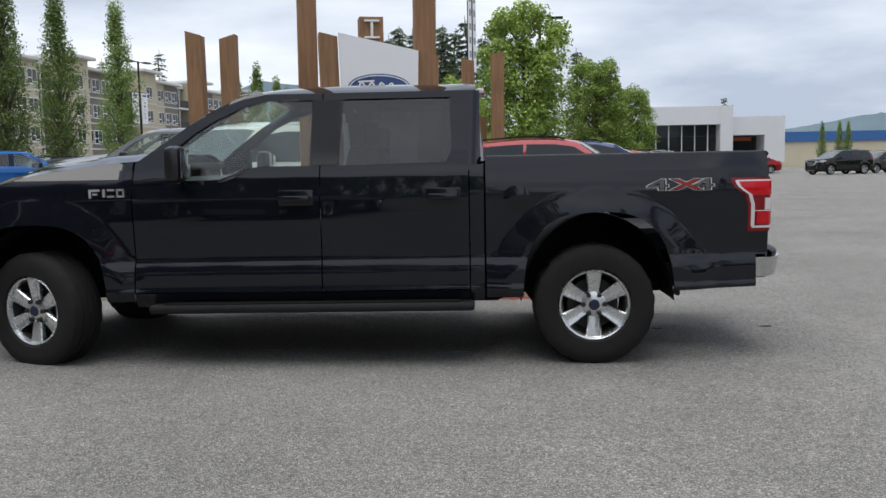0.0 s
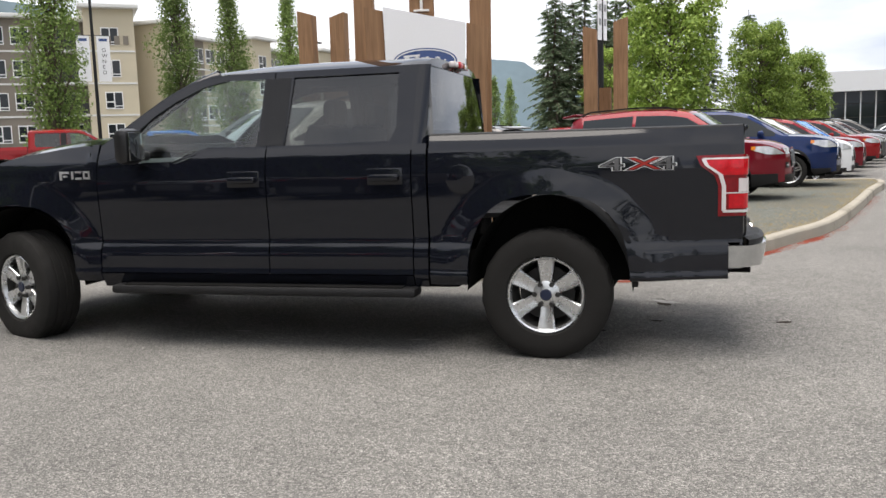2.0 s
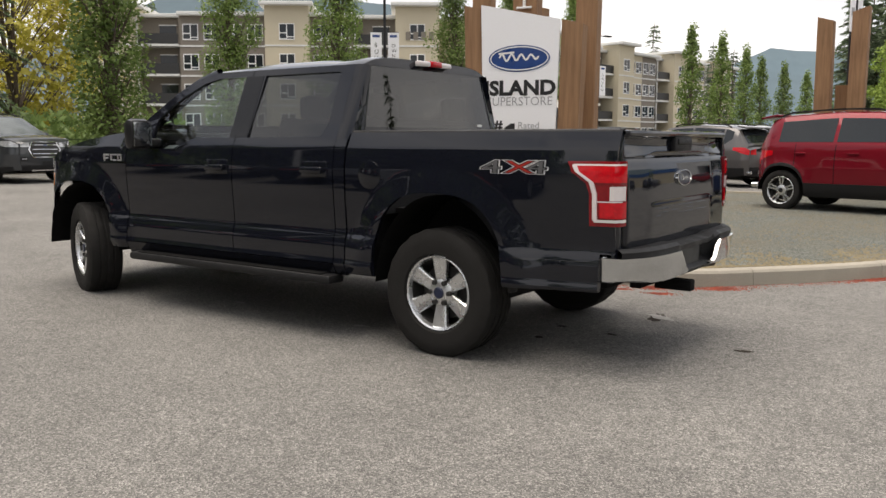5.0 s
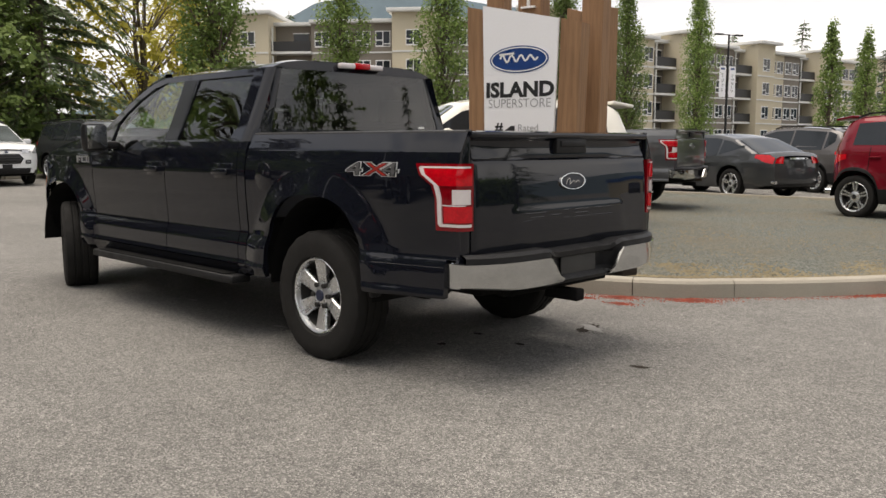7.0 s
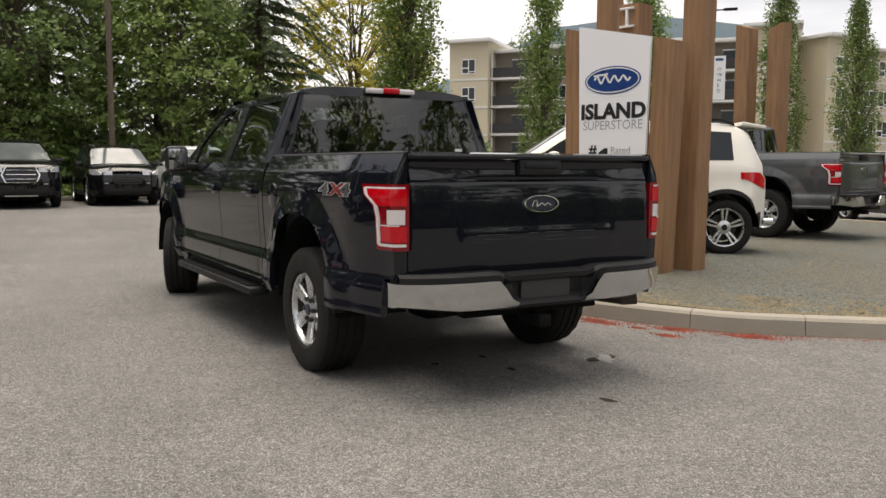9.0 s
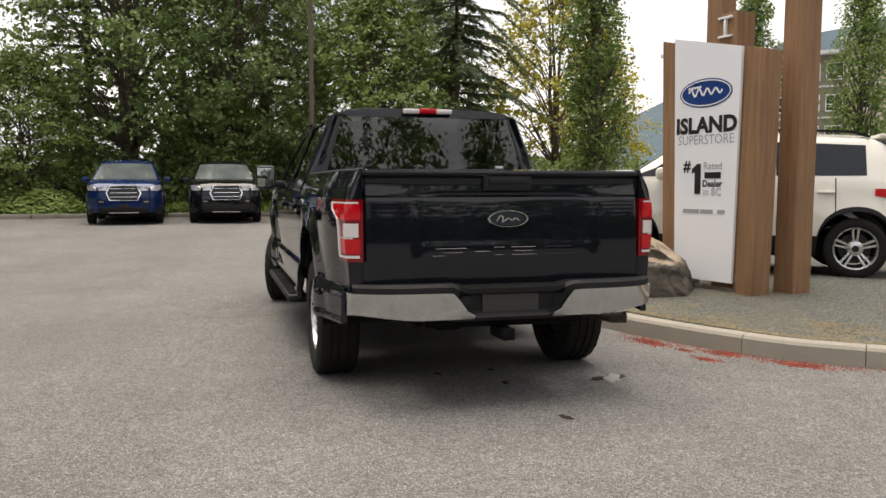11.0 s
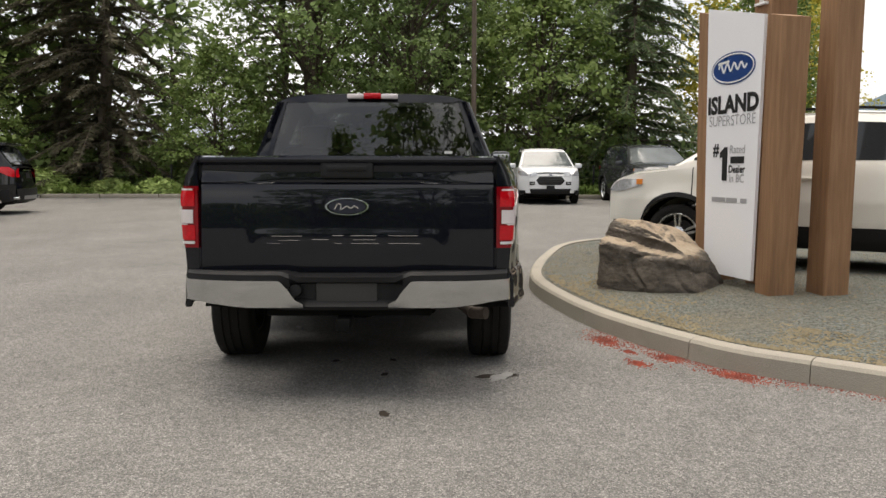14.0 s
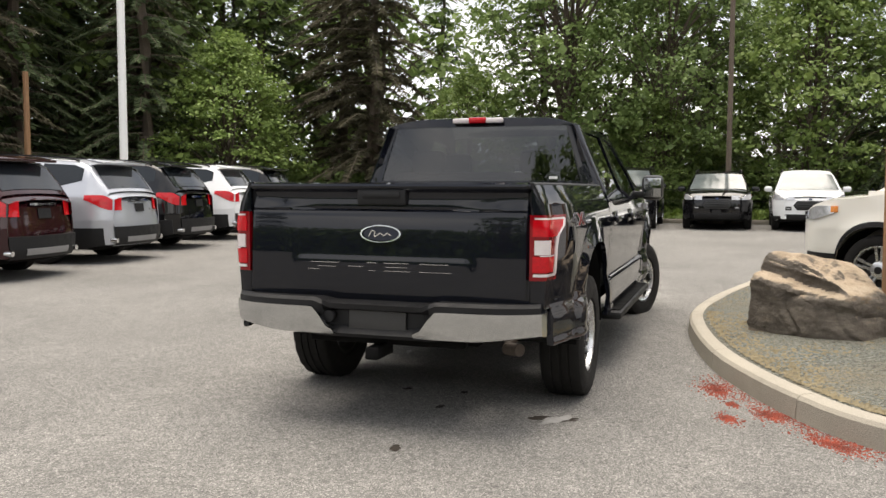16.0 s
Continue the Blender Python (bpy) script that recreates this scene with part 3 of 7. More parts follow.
def side_panel(xs, zb, zt, yf, rows=18, side=1, lip=0.03):
    """A body panel between two height curves, with its edges turned inwards."""
    bm = bmesh.new()
    cols = []
    z0, z1 = min(zb(x) for x in xs), max(zt(x) for x in xs)
    lines = sorted([z0 + (z1 - z0) * k / rows for k in range(rows + 1)] + [z for z in CREASES if z0 < z < z1])
    for x in xs:
        b, t = zb(x), zt(x)
        col = []
        zs = [min(max(b, z), t) for z in lines]
        col.append((x, side * (yf(x, b) - lip), b + 0.004))
        for z in zs:
            col.append((x, side * yf(x, z), z))
        col.append((x, side * (yf(x, t) - lip), t + 0.002))
        cols.append(col)
    first = [(p[0] + 0.002, p[1] - side * lip, p[2]) for p in cols[0]]
    last = [(p[0] - 0.002, p[1] - side * lip, p[2]) for p in cols[-1]]
    grid(bm, [first] + cols + [last], flip=side < 0)
    bmesh.ops.dissolve_degenerate(bm, dist=1e-5, edges=bm.edges)
    return bm


def ring_panel(outer, inner, yf, side=1, depth=0.03, steps=1):
    """A frame between two outlines given as (x, z), following the body side."""
    bm = bmesh.new()
    o = [(x, side * yf(x, z), z) for x, z in outer]
    i_ = [(x, side * yf(x, z), z) for x, z in inner]
    back = [(x, side * (yf(x, z) - depth), z) for x, z in inner]
    ob_ = [(x, side * (yf(x, z) - depth), z) for x, z in outer]
    grid(bm, [ob_, o, i_, back], closed=True, flip=side > 0)
    return bm


def resample(pts, n):
    """n points evenly spaced round a closed outline, keeping its corners."""
    k = len(pts)
    seglen = [math.dist(pts[i], pts[(i + 1) % k]) for i in range(k)]
    tot = sum(seglen)
    out = []
    for i in range(k):
        m_ = max(1, round(n * seglen[i] / tot))
        for s in range(m_):
            out.append((lerp(pts[i][0], pts[(i + 1) % k][0], s / m_), lerp(pts[i][1], pts[(i + 1) % k][1], s / m_)))
    return out


def rounded(pts, r, n=4):
    """The outline with its corners rounded."""
    out = []
    k = len(pts)
    for i in range(k):
        p0, p1, p2 = Vector(pts[i - 1]), Vector(pts[i]), Vector(pts[(i + 1) % k])
        a = (p0 - p1)
        b = (p2 - p1)
        ra, rb = min(r, a.length * 0.45), min(r, b.length * 0.45)
        s, e = p1 + a.normalized() * ra, p1 + b.normalized() * rb
        for j in range(n + 1):
            t = j / n
            q = s * (1 - t) ** 2 + p1 * 2 * t * (1 - t) + e * t * t
            out.append((q.x, q.y))
    return out


def pane(pts, yf, side, out=0.0, rows=5):
    """A pane that fills an outline of (x, z) on the body side."""
    bm = bmesh.new()
    cx, cz = sum(p[0] for p in pts) / len(pts), sum(p[1] for p in pts) / len(pts)
    rings = []
    for f in (1.0, 0.66, 0.33):
        rings.append([(lerp(cx, x, f), side * (yf(lerp(cx, x, f), lerp(cz, z, f)) + out), lerp(cz, z, f)) for x, z in pts])
    vv = grid(bm, rings, closed=True, flip=side > 0)
    bm.faces.new(vv[-1])
    bmesh.ops.recalc_face_normals(bm, faces=bm.faces)
    return facing(bm, (0, side, 0))


def tyre_bm(r, rim, w, blocks=0):
    h = w / 2
    bm = lathe([(rim, h * 0.78), (rim + 0.012, h * 0.95), (lerp(rim, r, 0.5), h * 1.02), (r - 0.03, h * 0.96), (r - 0.008, h * 0.86), (r, h * 0.72), (r, h * 0.45), (r - 0.009, h * 0.43), (r - 0.009, h * 0.36), (r, h * 0.34), (r, 0.012),
                (r - 0.009, 0.01), (r - 0.009, -0.01), (r, -0.012), (r, -h * 0.34), (r - 0.009, -h * 0.36), (r - 0.009, -h * 0.43), (r, -h * 0.45), (r, -h * 0.72), (r - 0.008, -h * 0.86), (r - 0.03, -h * 0.96),
                (lerp(rim, r, 0.5), -h * 1.02), (rim + 0.012, -h * 0.95), (rim, -h * 0.78)], 88 if blocks else 44)
    if blocks:
        bm.verts.ensure_lookup_table()
        n_ = 88
        for i_, v in enumerate(bm.verts):
            ring, k = divmod(i_, n_)
            cut = (ring in (3, 4, 5, 18, 19) and k % 4 in (0, 1)) or (ring in (6, 9, 10, 13, 14, 17) and (k + ring) % 4 == 0)
            if cut:
                rr = math.hypot(v.co.x, v.co.z)
                f = (rr - 0.005) / rr
                v.co.x *= f
                v.co.z *= f
    return bm


def spoke_wheel(root, m, r, rim, w, spokes=6, split=True, material=None, cap=True, blocks=0, wide=False):
    """A wheel whose outer face points to +y of m."""
    alloy = material or M_ALLOY
    wheel = new("wheel")
    wheel.parent = root
    wheel.matrix_basis = m
    part("tyre", tyre_bm(r, rim, w, blocks), M_RUBBER, wheel)
    h = w / 2
    f = h * 0.78
    part("rim", lathe([(rim + 0.004, f + 0.006), (rim - 0.004, f + 0.012), (rim - 0.014, f + 0.006), (rim - 0.022, f - 0.02)], 48), alloy, wheel, "bright alloy rim")
    part("barrel", lathe([(rim - 0.022, f - 0.02), (rim - 0.045, -h * 0.5), (rim - 0.02, -h * 0.8), (rim, -h * 0.8)], 40), M_DARKMETAL, wheel, "dark inner barrel")
    part("brake_disc", lathe([(0.0, f - 0.085), (rim * 0.72, f - 0.085), (rim * 0.72, f - 0.11), (0, f - 0.11)], 24), M_DARKMETAL, wheel)
    bm = bmesh.new()
    for k in range(spokes):
        a = 2 * math.pi * k / spokes + math.pi / 2
        for off in ((-0.5, 0.5) if split and not wide else (0,)):
            wi, wo = (rim * 0.29, rim * 0.47) if wide else (rim * 0.115, rim * 0.125)
            rows = []
            for t in (0, 0.2, 0.4, 0.6, 0.8, 0.93, 1.0):
                rr = lerp(rim * 0.2, rim - 0.010, t)
                c = off * lerp(rim * 0.13, rim * 0.26, t)
                hw = lerp(wi, wo, t ** 1.2 if wide else t) * 0.5
                y = f - 0.014 + 0.014 * (t - 0.35) ** 2 - 0.02 * (1 - t) ** 2
                dish = 0.007 if wide else 0.0
                rows.append([(rr, y - 0.034, c - hw), (rr, y - 0.008, c - hw), (rr, y, c - hw * 0.84), (rr, y - dish * 0.3, c - hw * 0.55), (rr, y - dish, c), (rr, y - dish * 0.3, c + hw * 0.55), (rr, y, c + hw * 0.84), (rr, y - 0.008, c + hw), (rr, y - 0.034, c + hw)])
            mm = Matrix.Rotation(-a, 3, "Y")
            grid(bm, [[mm @ Vector(p) for p in row] for row in rows])
    bmesh.ops.recalc_face_normals(bm, faces=bm.faces)
    part("spokes", bm, alloy, wheel, "split-spoke alloy face")
    part("hub", lathe([(0.0, f - 0.012), (rim * 0.19, f - 0.012), (rim * 0.36, f - 0.03), (rim * 0.37, f - 0.09)], 24), alloy, wheel)
    if cap:
        part("centre_cap", lathe([(0, f - 0.002), (rim * 0.13, f - 0.002), (rim * 0.155, f - 0.006), (rim * 0.155, f - 0.02)], 18), mat_once("dark_blue_cap", (0.008, 0.014, 0.04), rough=0.35) if cap == 2 else M_TRIM, wheel, "dark centre cap")
    for k in range(6 if wide else 0):
        a = 2 * math.pi * (k + 0.5) / 6 + math.pi / 2
        c = (rim * 0.30 * math.cos(a), 0, rim * 0.30 * math.sin(a))
        bm = bmesh.new()
        cyl(bm, (c[0], f - 0.05, c[2]), (c[0], f - 0.004, c[2]), 0.018, 0.015, 6)
        part("wheel_nut", bm, M_DARKMETAL, wheel)
    return wheel


def strip(bm, pts, w, t):
    """A thin bar along points, square in section."""
    for a, b in zip(pts, pts[1:]):
        a, b = Vector(a), Vector(b)
        d = b - a
        m = d.to_track_quat("X", "Z").to_matrix().to_4x4()
        box(bm, (a + b) / 2, (d.length + w * 0.6, w, t), 0, m)
    return bm


def taillight_parts(root, side):
    """C-shaped lamp that wraps the rear corner."""
    yb = lambda x, z: truck_y(x, z, True)
    lamp = new("taillight")
    lamp.parent = root
    # side face, an outline in x-z, then the rear face
    def wrap(zlo, zhi, xf, out, yin, xe=-1.078):
        bm = bmesh.new()
        rows = []
        for k in range(7):
            z = lerp(zlo, zhi, k / 6)
            x0 = xf(z)
            row = [(x0, side * (yb(x0, z) - 0.02), z)]
            for s in (0, 0.3, 0.6, 0.85, 1.0):
                x = lerp(x0, xe + 0.02, s)
                row.append((x, side * (yb(x, z) + out), z))
            row.append((xe + 0.004, side * (yb(xe, z) + out - 0.012), z))
            row.append((xe - out, side * (yb(xe, z) - 0.03), z))
            row.append((xe - out - 0.004, side * yin, z))
            row.append((xe + 0.02, side * (yin - 0.003), z))
            rows.append(row)
        grid(bm, rows, flip=side < 0)
        return bm
    front = curve([(0.835, -0.93), (1.00, -0.93), (1.06, -0.91), (1.10, -0.845), (1.165, -0.815)])
    part("housing", wrap(0.838, 1.165, lambda z: front(z), 0.003, 0.802), M_REDDEEP, lamp, "dark red lamp housing")
    part("lens", wrap(1.058, 1.142, lambda z: front(z) - 0.030, 0.009, 0.818), M_RED, lamp, "bright red lens")
    part("reverse_lens", wrap(0.968, 1.040, lambda z: -1.035, 0.009, 0.828), M_WHITE_LENS, lamp, "clear white reversing lens")
    part("lens", wrap(0.880, 0.958, lambda z: -0.985, 0.009, 0.818), M_RED, lamp)
    # white light guide in the shape of a C, on the flank
    guide = [(1.147, -0.842), (1.112, -0.860), (1.062, -0.930), (1.000, -0.948), (0.868, -0.948)]
    bm = bmesh.new()
    rows = []
    for k, (z, x) in enumerate(guide):
        w_ = 0.022
        rows.append([(x + d, side * (yb(x + d, z) + o), z) for d, o in ((0.0, 0.0), (0.0, 0.011), (-w_, 0.011), (-w_, 0.0))])
    grid(bm, rows)
    bmesh.ops.recalc_face_normals(bm, faces=bm.faces)
    part("light_guide", bm, M_WHITE_LENS, lamp, "white C-shaped light guide")
    part("light_bar", wrap(0.858, 0.872, lambda z: -0.955, 0.010, 0.822), M_WHITE_LENS, lamp)
    part("light_bar", wrap(1.143, 1.152, lambda z: front(z) - 0.028, 0.010, 0.828), M_WHITE_LENS, lamp)
    part("light_bar", wrap(0.960, 0.966, lambda z: -0.97, 0.010, 0.87), M_WHITE_LENS, lamp)


def pickup(name, label, m, body, steer=-22.0, lamp_red=None, detailed=True, group=""):
    root = thing(name, label, "pickup truck", m, group)
    yb = lambda x, z: truck_y(x, z, True)
    hood = curve([(2.90, 1.335), (3.2, 1.315), (3.6, 1.26), (3.9, 1.185), (4.05, 1.12), (4.2, 1.04)])
    sill = curve([(1.72, 1.275), (2.12, 1.272), (2.20, 1.255), (2.34, 1.195), (2.95, 1.185)])
    for side in (1, -1):
        x1 = sorted(xs_between(2.945, 4.17, 48) + arch_xs(FRONT_ARCH[0], FRONT_ARCH[2]))
        part("fender", side_panel(x1, lambda x: arch_z(x, 0.46 if x < 3.3 else 0.60), lambda x: hood(x, 0.05), truck_y, 40, side), body, root)
        part("front_door", side_panel(xs_between(1.735, 2.937, 26), lambda x: 0.515, lambda x: sill(x, 0.03), truck_y, 22, side), body, root)
        part("rear_door", side_panel(xs_between(0.79, 1.727, 22), lambda x: arch_z(x, 0.515), lambda x: 1.275, truck_y, 22, side), body, root)
        part("cab_corner", side_panel(xs_between(0.695, 0.782, 4), lambda x: 0.44, lambda x: 1.275, truck_y, 22, side), body, root)
        part("rocker_panel", side_panel(xs_between(0.79, 2.94, 20), lambda x: 0.42, lambda x: 0.508, truck_y, 3, side), body, root)
        bx_ = sorted(xs_between(-1.062, 0.682, 64, (-0.985, -0.986)) + arch_xs(REAR_ARCH[0], REAR_ARCH[2]))
        part("bed_side", side_panel(bx_, lambda x: 0.695 if x < -0.9855 else arch_z(x, lerp(0.50, 0.46, smooth(-0.9, 0.6, x))), lambda x: 1.315, yb, 44, side), body, root)
        # upper door frames and side glass
        fo = [(1.735, 1.27), (1.735, 1.742), (2.10, 1.738), (2.30, 1.70), (2.52, 1.60), (2.72, 1.47), (2.93, 1.32), (2.93, 1.19), (2.40, 1.195), (2.20, 1.255), (2.12, 1.272)]
        fi = [(1.80, 1.285), (1.80, 1.70), (2.08, 1.698), (2.24, 1.665), (2.42, 1.585), (2.56, 1.50), (2.66, 1.42), (2.665, 1.205), (2.37, 1.21), (2.21, 1.272), (2.12, 1.287)]
        part("door_frame", ring_panel(resample_pair(fo, 5), resample_pair(fi, 5), truck_y, side), body, root)
        part("side_window", pane(fi, truck_y, side, -0.012), M_GLASS, root, "clear front side glass")
        ro = [(0.79, 1.27), (0.79, 1.742), (1.727, 1.742), (1.727, 1.27)]
        ri = [(0.93, 1.295), (0.895, 1.37), (0.905, 1.70), (1.60, 1.70), (1.615, 1.285)]
        ro5 = [(0.79, 1.27), (0.79, 1.40), (0.79, 1.742), (1.727, 1.742), (1.727, 1.27)]
        part("door_frame", ring_panel(resample_pair(ro5, 8), resample_pair(ri, 8), truck_y, side), body, root)
        part("side_window", pane(ri, truck_y, side, -0.012), M_GLASS_DARK, root, "dark tinted rear side glass")
        part("pillar_trim", side_panel(xs_between(1.62, 1.79, 4), lambda x: 1.29, lambda x: 1.70, lambda x, z: truck_y(x, z) + 0.003, 8, side, 0.01), M_GLOSS, root)
        # handles
        for hx in (1.885, 0.95):
            h = part("door_handle", bx((hx, side * 0.985, 1.085), (0.19, 0.035, 0.042), 0.014), body, root)
            part("handle_cup", bx((hx, side * 0.957, 1.09), (0.225, 0.018, 0.10), 0.009), body, h, "recessed cup")
        # mirror
        mir = part("mirror", bx((2.60, side * 1.08, 1.31), (0.11, 0.19, 0.22), 0.045), mat_once("mirror_black", (0.008, 0.008, 0.009), rough=0.35), root, "black door mirror")
        part("mirror_glass", bx((2.542, side * 1.08, 1.31), (0.006, 0.15, 0.17), 0.002), mat_once("mirror_silver", (0.34, 0.35, 0.35), rough=0.04, metal=1.0), mir)
        part("mirror_arm", bx((2.60, side * 0.97, 1.25), (0.08, 0.14, 0.06), 0.02), M_TRIM, mir)
        # step board
        bd = part("running_board", bx((1.80, side * 0.965, 0.415), (2.08, 0.15, 0.055), 0.02), M_TRIM, root, "black tubular step board")
        part("step_pad", bx((1.80, side * 0.975, 0.445), (1.9, 0.095, 0.008), 0.003), M_UNDER, bd)
        # moulded line and badge
        part("tail_trim", side_panel(xs_between(-0.98, -0.50, 10), lambda x: 0.642, lambda x: 0.655, lambda x, z: yb(x, z) + 0.002, 2, side, 0.005), body, root)
        part("wheel_liner", liner(REAR_ARCH, side), M_UNDER, root)
        part("wheel_liner", liner(FRONT_ARCH, side), M_UNDER, root)
        taillight_parts(root, side)
        # head lamp, corner of the front bumper
        part("headlight", side_panel(xs_between(3.99, 4.20, 8), lambda x: 0.84, lambda x: lerp(1.10, 1.03, smooth(4.0, 4.2, x)), lambda x, z: truck_y(x, z) + 0.004, 6, side), M_HEAD, root, "clear headlamp")
        part("side_marker", side_panel(xs_between(4.0, 4.07, 3), lambda x: 0.90, lambda x: 1.0, lambda x, z: truck_y(x, z) + 0.007, 4, side), M_AMBER, root, "amber side marker")
        if detailed:
            part("model_badge", badge_bars(side), mat_once("satin_chrome", (0.6, 0.6, 0.61), rough=0.4, metal=0.8), root, "chrome badge of plain bars")
            badge44(root, side)
        # fuel flap and tail reflectors
        if side > 0:
            bm = lathe([(0.0, 0.0025), (0.082, 0.0025), (0.088, 0.0), (0.088, -0.01)], 30)
            fl = part("fuel_flap", bm, body, root)
            fl.matrix_basis = pose(0.49, truck_y(0.485, 1.065, True) * 1.03 + 0.002, 1.092, -2)
        part("mud_flap_edge", bx((-0.50, side * 0.93, 0.5), (0.03, 0.07, 0.09), 0.01), M_TRIM, root)
    # roof, glass fore and aft, bonnet
    roof = curve([(0.735, 1.798), (0.80, 1.812), (1.2, 1.826), (1.7, 1.828), (2.1, 1.806), (2.33, 1.76)])
    rows = []
    for x in xs_between(0.738, 2.33, 18):
        zc = roof(x, 0.04)
        row = []
        for k in range(-20, 21):
            u = k / 20
            y = u * (truck_y(x, 1.742) - 0.020 * smooth(0.86, 0.738, x))
            row.append((x, y, lerp(1.742, zc, 1 - abs(u) ** lerp(3.2, 6.0, smooth(1.0, 0.74, x)))))
        rows.append(row)
    bm = bmesh.new()
    grid(bm, rows, flip=True)
    bmesh.ops.recalc_face_normals(bm, faces=bm.faces)
    part("roof", bm, body, root)
    bm = bmesh.new()
    rows = []
    for k in range(9):
        t = k / 8
        x, z, hw = lerp(2.95, 2.31, t) , lerp(1.325, 1.772, t), lerp(0.80, 0.62, t)
        rows.append([(x - 0.14 * abs(u / 6) ** 2.2, hw * u / 6 * 1.04, z - 0.0 * abs(u)) for u in range(-6, 7)])
    grid(bm, rows)
    part("windshield", facing(bm, (1, 0, 1)), M_GLASS, root)
    for side in (1, -1):
        bm = bmesh.new()
        rows = []
        edge = curve([(1.32, 2.93), (1.47, 2.72), (1.60, 2.52), (1.70, 2.30), (1.738, 2.10)])
        for k in range(15):
            t = k / 14
            zo = lerp(1.318, 1.736, t)
            xo = edge(zo)
            a_ = Vector((xo, side * (truck_y(xo, zo) + 0.001), zo))
            b_ = Vector((lerp(2.95, 2.31, t) - 0.135, side * lerp(0.80, 0.62, t) * 1.035, lerp(1.327, 1.776, t)))
            c_ = a_.lerp(b_, 0.5) + Vector((0.02, side * 0.014, 0.012))
            rows.append([a_ - Vector((0, side * 0.02, 0.01)), a_, a_.lerp(c_, 0.5) + Vector((0.004, side * 0.005, 0.004)), c_, c_.lerp(b_, 0.5) + Vector((0.004, side * 0.003, 0.004)), b_, b_ - Vector((0.01, 0, 0.03))])
        grid(bm, rows)
        part("a_pillar", facing(bm, (0.6, side, 0.4)), body, root)
    bm = bmesh.new()
    rows = []
    for x in xs_between(2.92, 4.17, 18):
        zc, hw = hood(x, 0.05), truck_y(x, hood(x, 0.05)) - 0.004
        rows.append([(x, hw * u / 8, zc + 0.055 * (1 - abs(u / 8) ** 3) + 0.018 * smooth(0.45, 0.6, abs(u / 8)) * (1 - smooth(0.75, 0.95, abs(u / 8)))) for u in range(-8, 9)])
    grid(bm, rows)
    bmesh.ops.recalc_face_normals(bm, faces=bm.faces)
    part("bonnet", bm, body, root)
    part("cowl", bx((2.93, 0, 1.30), (0.12, 1.6, 0.05), 0.01), M_TRIM, root)
    # front end
    part("grille", bx((4.19, 0, 0.95), (0.06, 1.36, 0.34), 0.03), M_CHROME, root)
    fb = bmesh.new()
    rows = []
    for k in range(-12, 13):
        u = k / 12
        x = 4.36 - 0.34 * abs(u) ** 3.2
        y = u * 0.89
        rows.append([(x - 0.04, y, 0.55), (x, y, 0.59), (x + 0.012, y, 0.66), (x, y, 0.735), (x - 0.05, y, 0.755), (x - 0.12, y, 0.75)])
    grid(fb, rows)
    bmesh.ops.recalc_face_normals(fb, faces=fb.faces)
    part("front_bumper", fb, M_CHROME, root, "chrome front bumper")
    fb = bmesh.new()
    rows = []
    for k in range(-12, 13):
        u = k / 12
        x = 4.30 - 0.30 * abs(u) ** 3.2
        y = u * 0.80
        rows.append([(x - 0.2, y, 0.33), (x - 0.02, y, 0.34), (x, y, 0.45), (x, y, 0.57), (x - 0.15, y, 0.6)])
    grid(fb, rows)
    bmesh.ops.recalc_face_normals(fb, faces=fb.faces)
    part("air_dam", fb, M_TRIM, root)
    # rear window, its frame, and the high brake lamp
    def back_x(z, y):
        return 0.672 + 0.12 * (z - 1.32) + 0.018 * abs(y / 0.72) ** 3

    def back_half(z):
        return lerp(0.745, 0.635, (z - 1.36) / 0.39)

    for side in (1, -1):
        bm = bmesh.new()
        rows = []
        for k in range(11):
            z = lerp(1.24, 1.742, k / 10)
            yo, yi = _side(z), back_half(z)
            xb = back_x(z, yi)
            rows.append([(0.80, side * yo, z), (0.765, side * (yo - 0.004), z), (0.735, side * lerp(yo, yi, 0.16), z), (0.712, side * lerp(yo, yi, 0.36), z), (xb + 0.012, side * lerp(yo, yi, 0.66), z), (xb + 0.001, side * lerp(yo, yi, 0.9), z), (xb, side * yi, z), (xb + 0.02, side * (yi - 0.008), z)])
        grid(bm, rows, flip=side < 0)
        part("cab_corner_post", facing(bm, (-0.6, side, 0)), body, root)
    bm = bmesh.new()
    grid(bm, [[(back_x(z, u * back_half(z)), u * back_half(z), z) for u in [lerp(-1, 1, q / 14) for q in range(15)]] for z in [lerp(1.20, 1.352, q / 4) for q in range(5)]])
    # header over the glass, under the crowned roof edge
    head = truck_y(0.738, 1.742) - 0.020
    rows = []
    for q in range(5):
        row = []
        for k in range(-14, 15):
            u = k / 14
            z = lerp(1.738, lerp(1.742, roof(0.738), 1 - abs(u) ** 6.0), q / 4)
            row.append((lerp(back_x(1.742, u * back_half(1.742)), 0.738, max(q / 4, smooth(0.82, 1.0, abs(u)))), u * head, z))
        rows.append(row)
    grid(bm, rows)
    part("cab_back", facing(bm, (-1, 0, 0)), body, root)
    bm = bmesh.new()
    grid(bm, [[(back_x(z, u * back_half(z)) + 0.005, u * back_half(z), z) for u in [lerp(-0.995, 0.995, q / 12) for q in range(13)]] for z in [lerp(1.345, 1.75, q / 6) for q in range(7)]])
    part("rear_window", facing(bm, (-1, 0, 0)), M_GLASS_DARK, root, "dark tinted rear glass")
    bl = part("high_brake_light", bx((0.70, 0, 1.782), (0.05, 0.13, 0.042), 0.01), M_RED, root, "red high brake lamp")
    for s in (1, -1):
        part("cargo_lamp", bx((0.706, s * 0.125, 1.780), (0.05, 0.125, 0.038), 0.01), M_WHITE_LENS, bl)
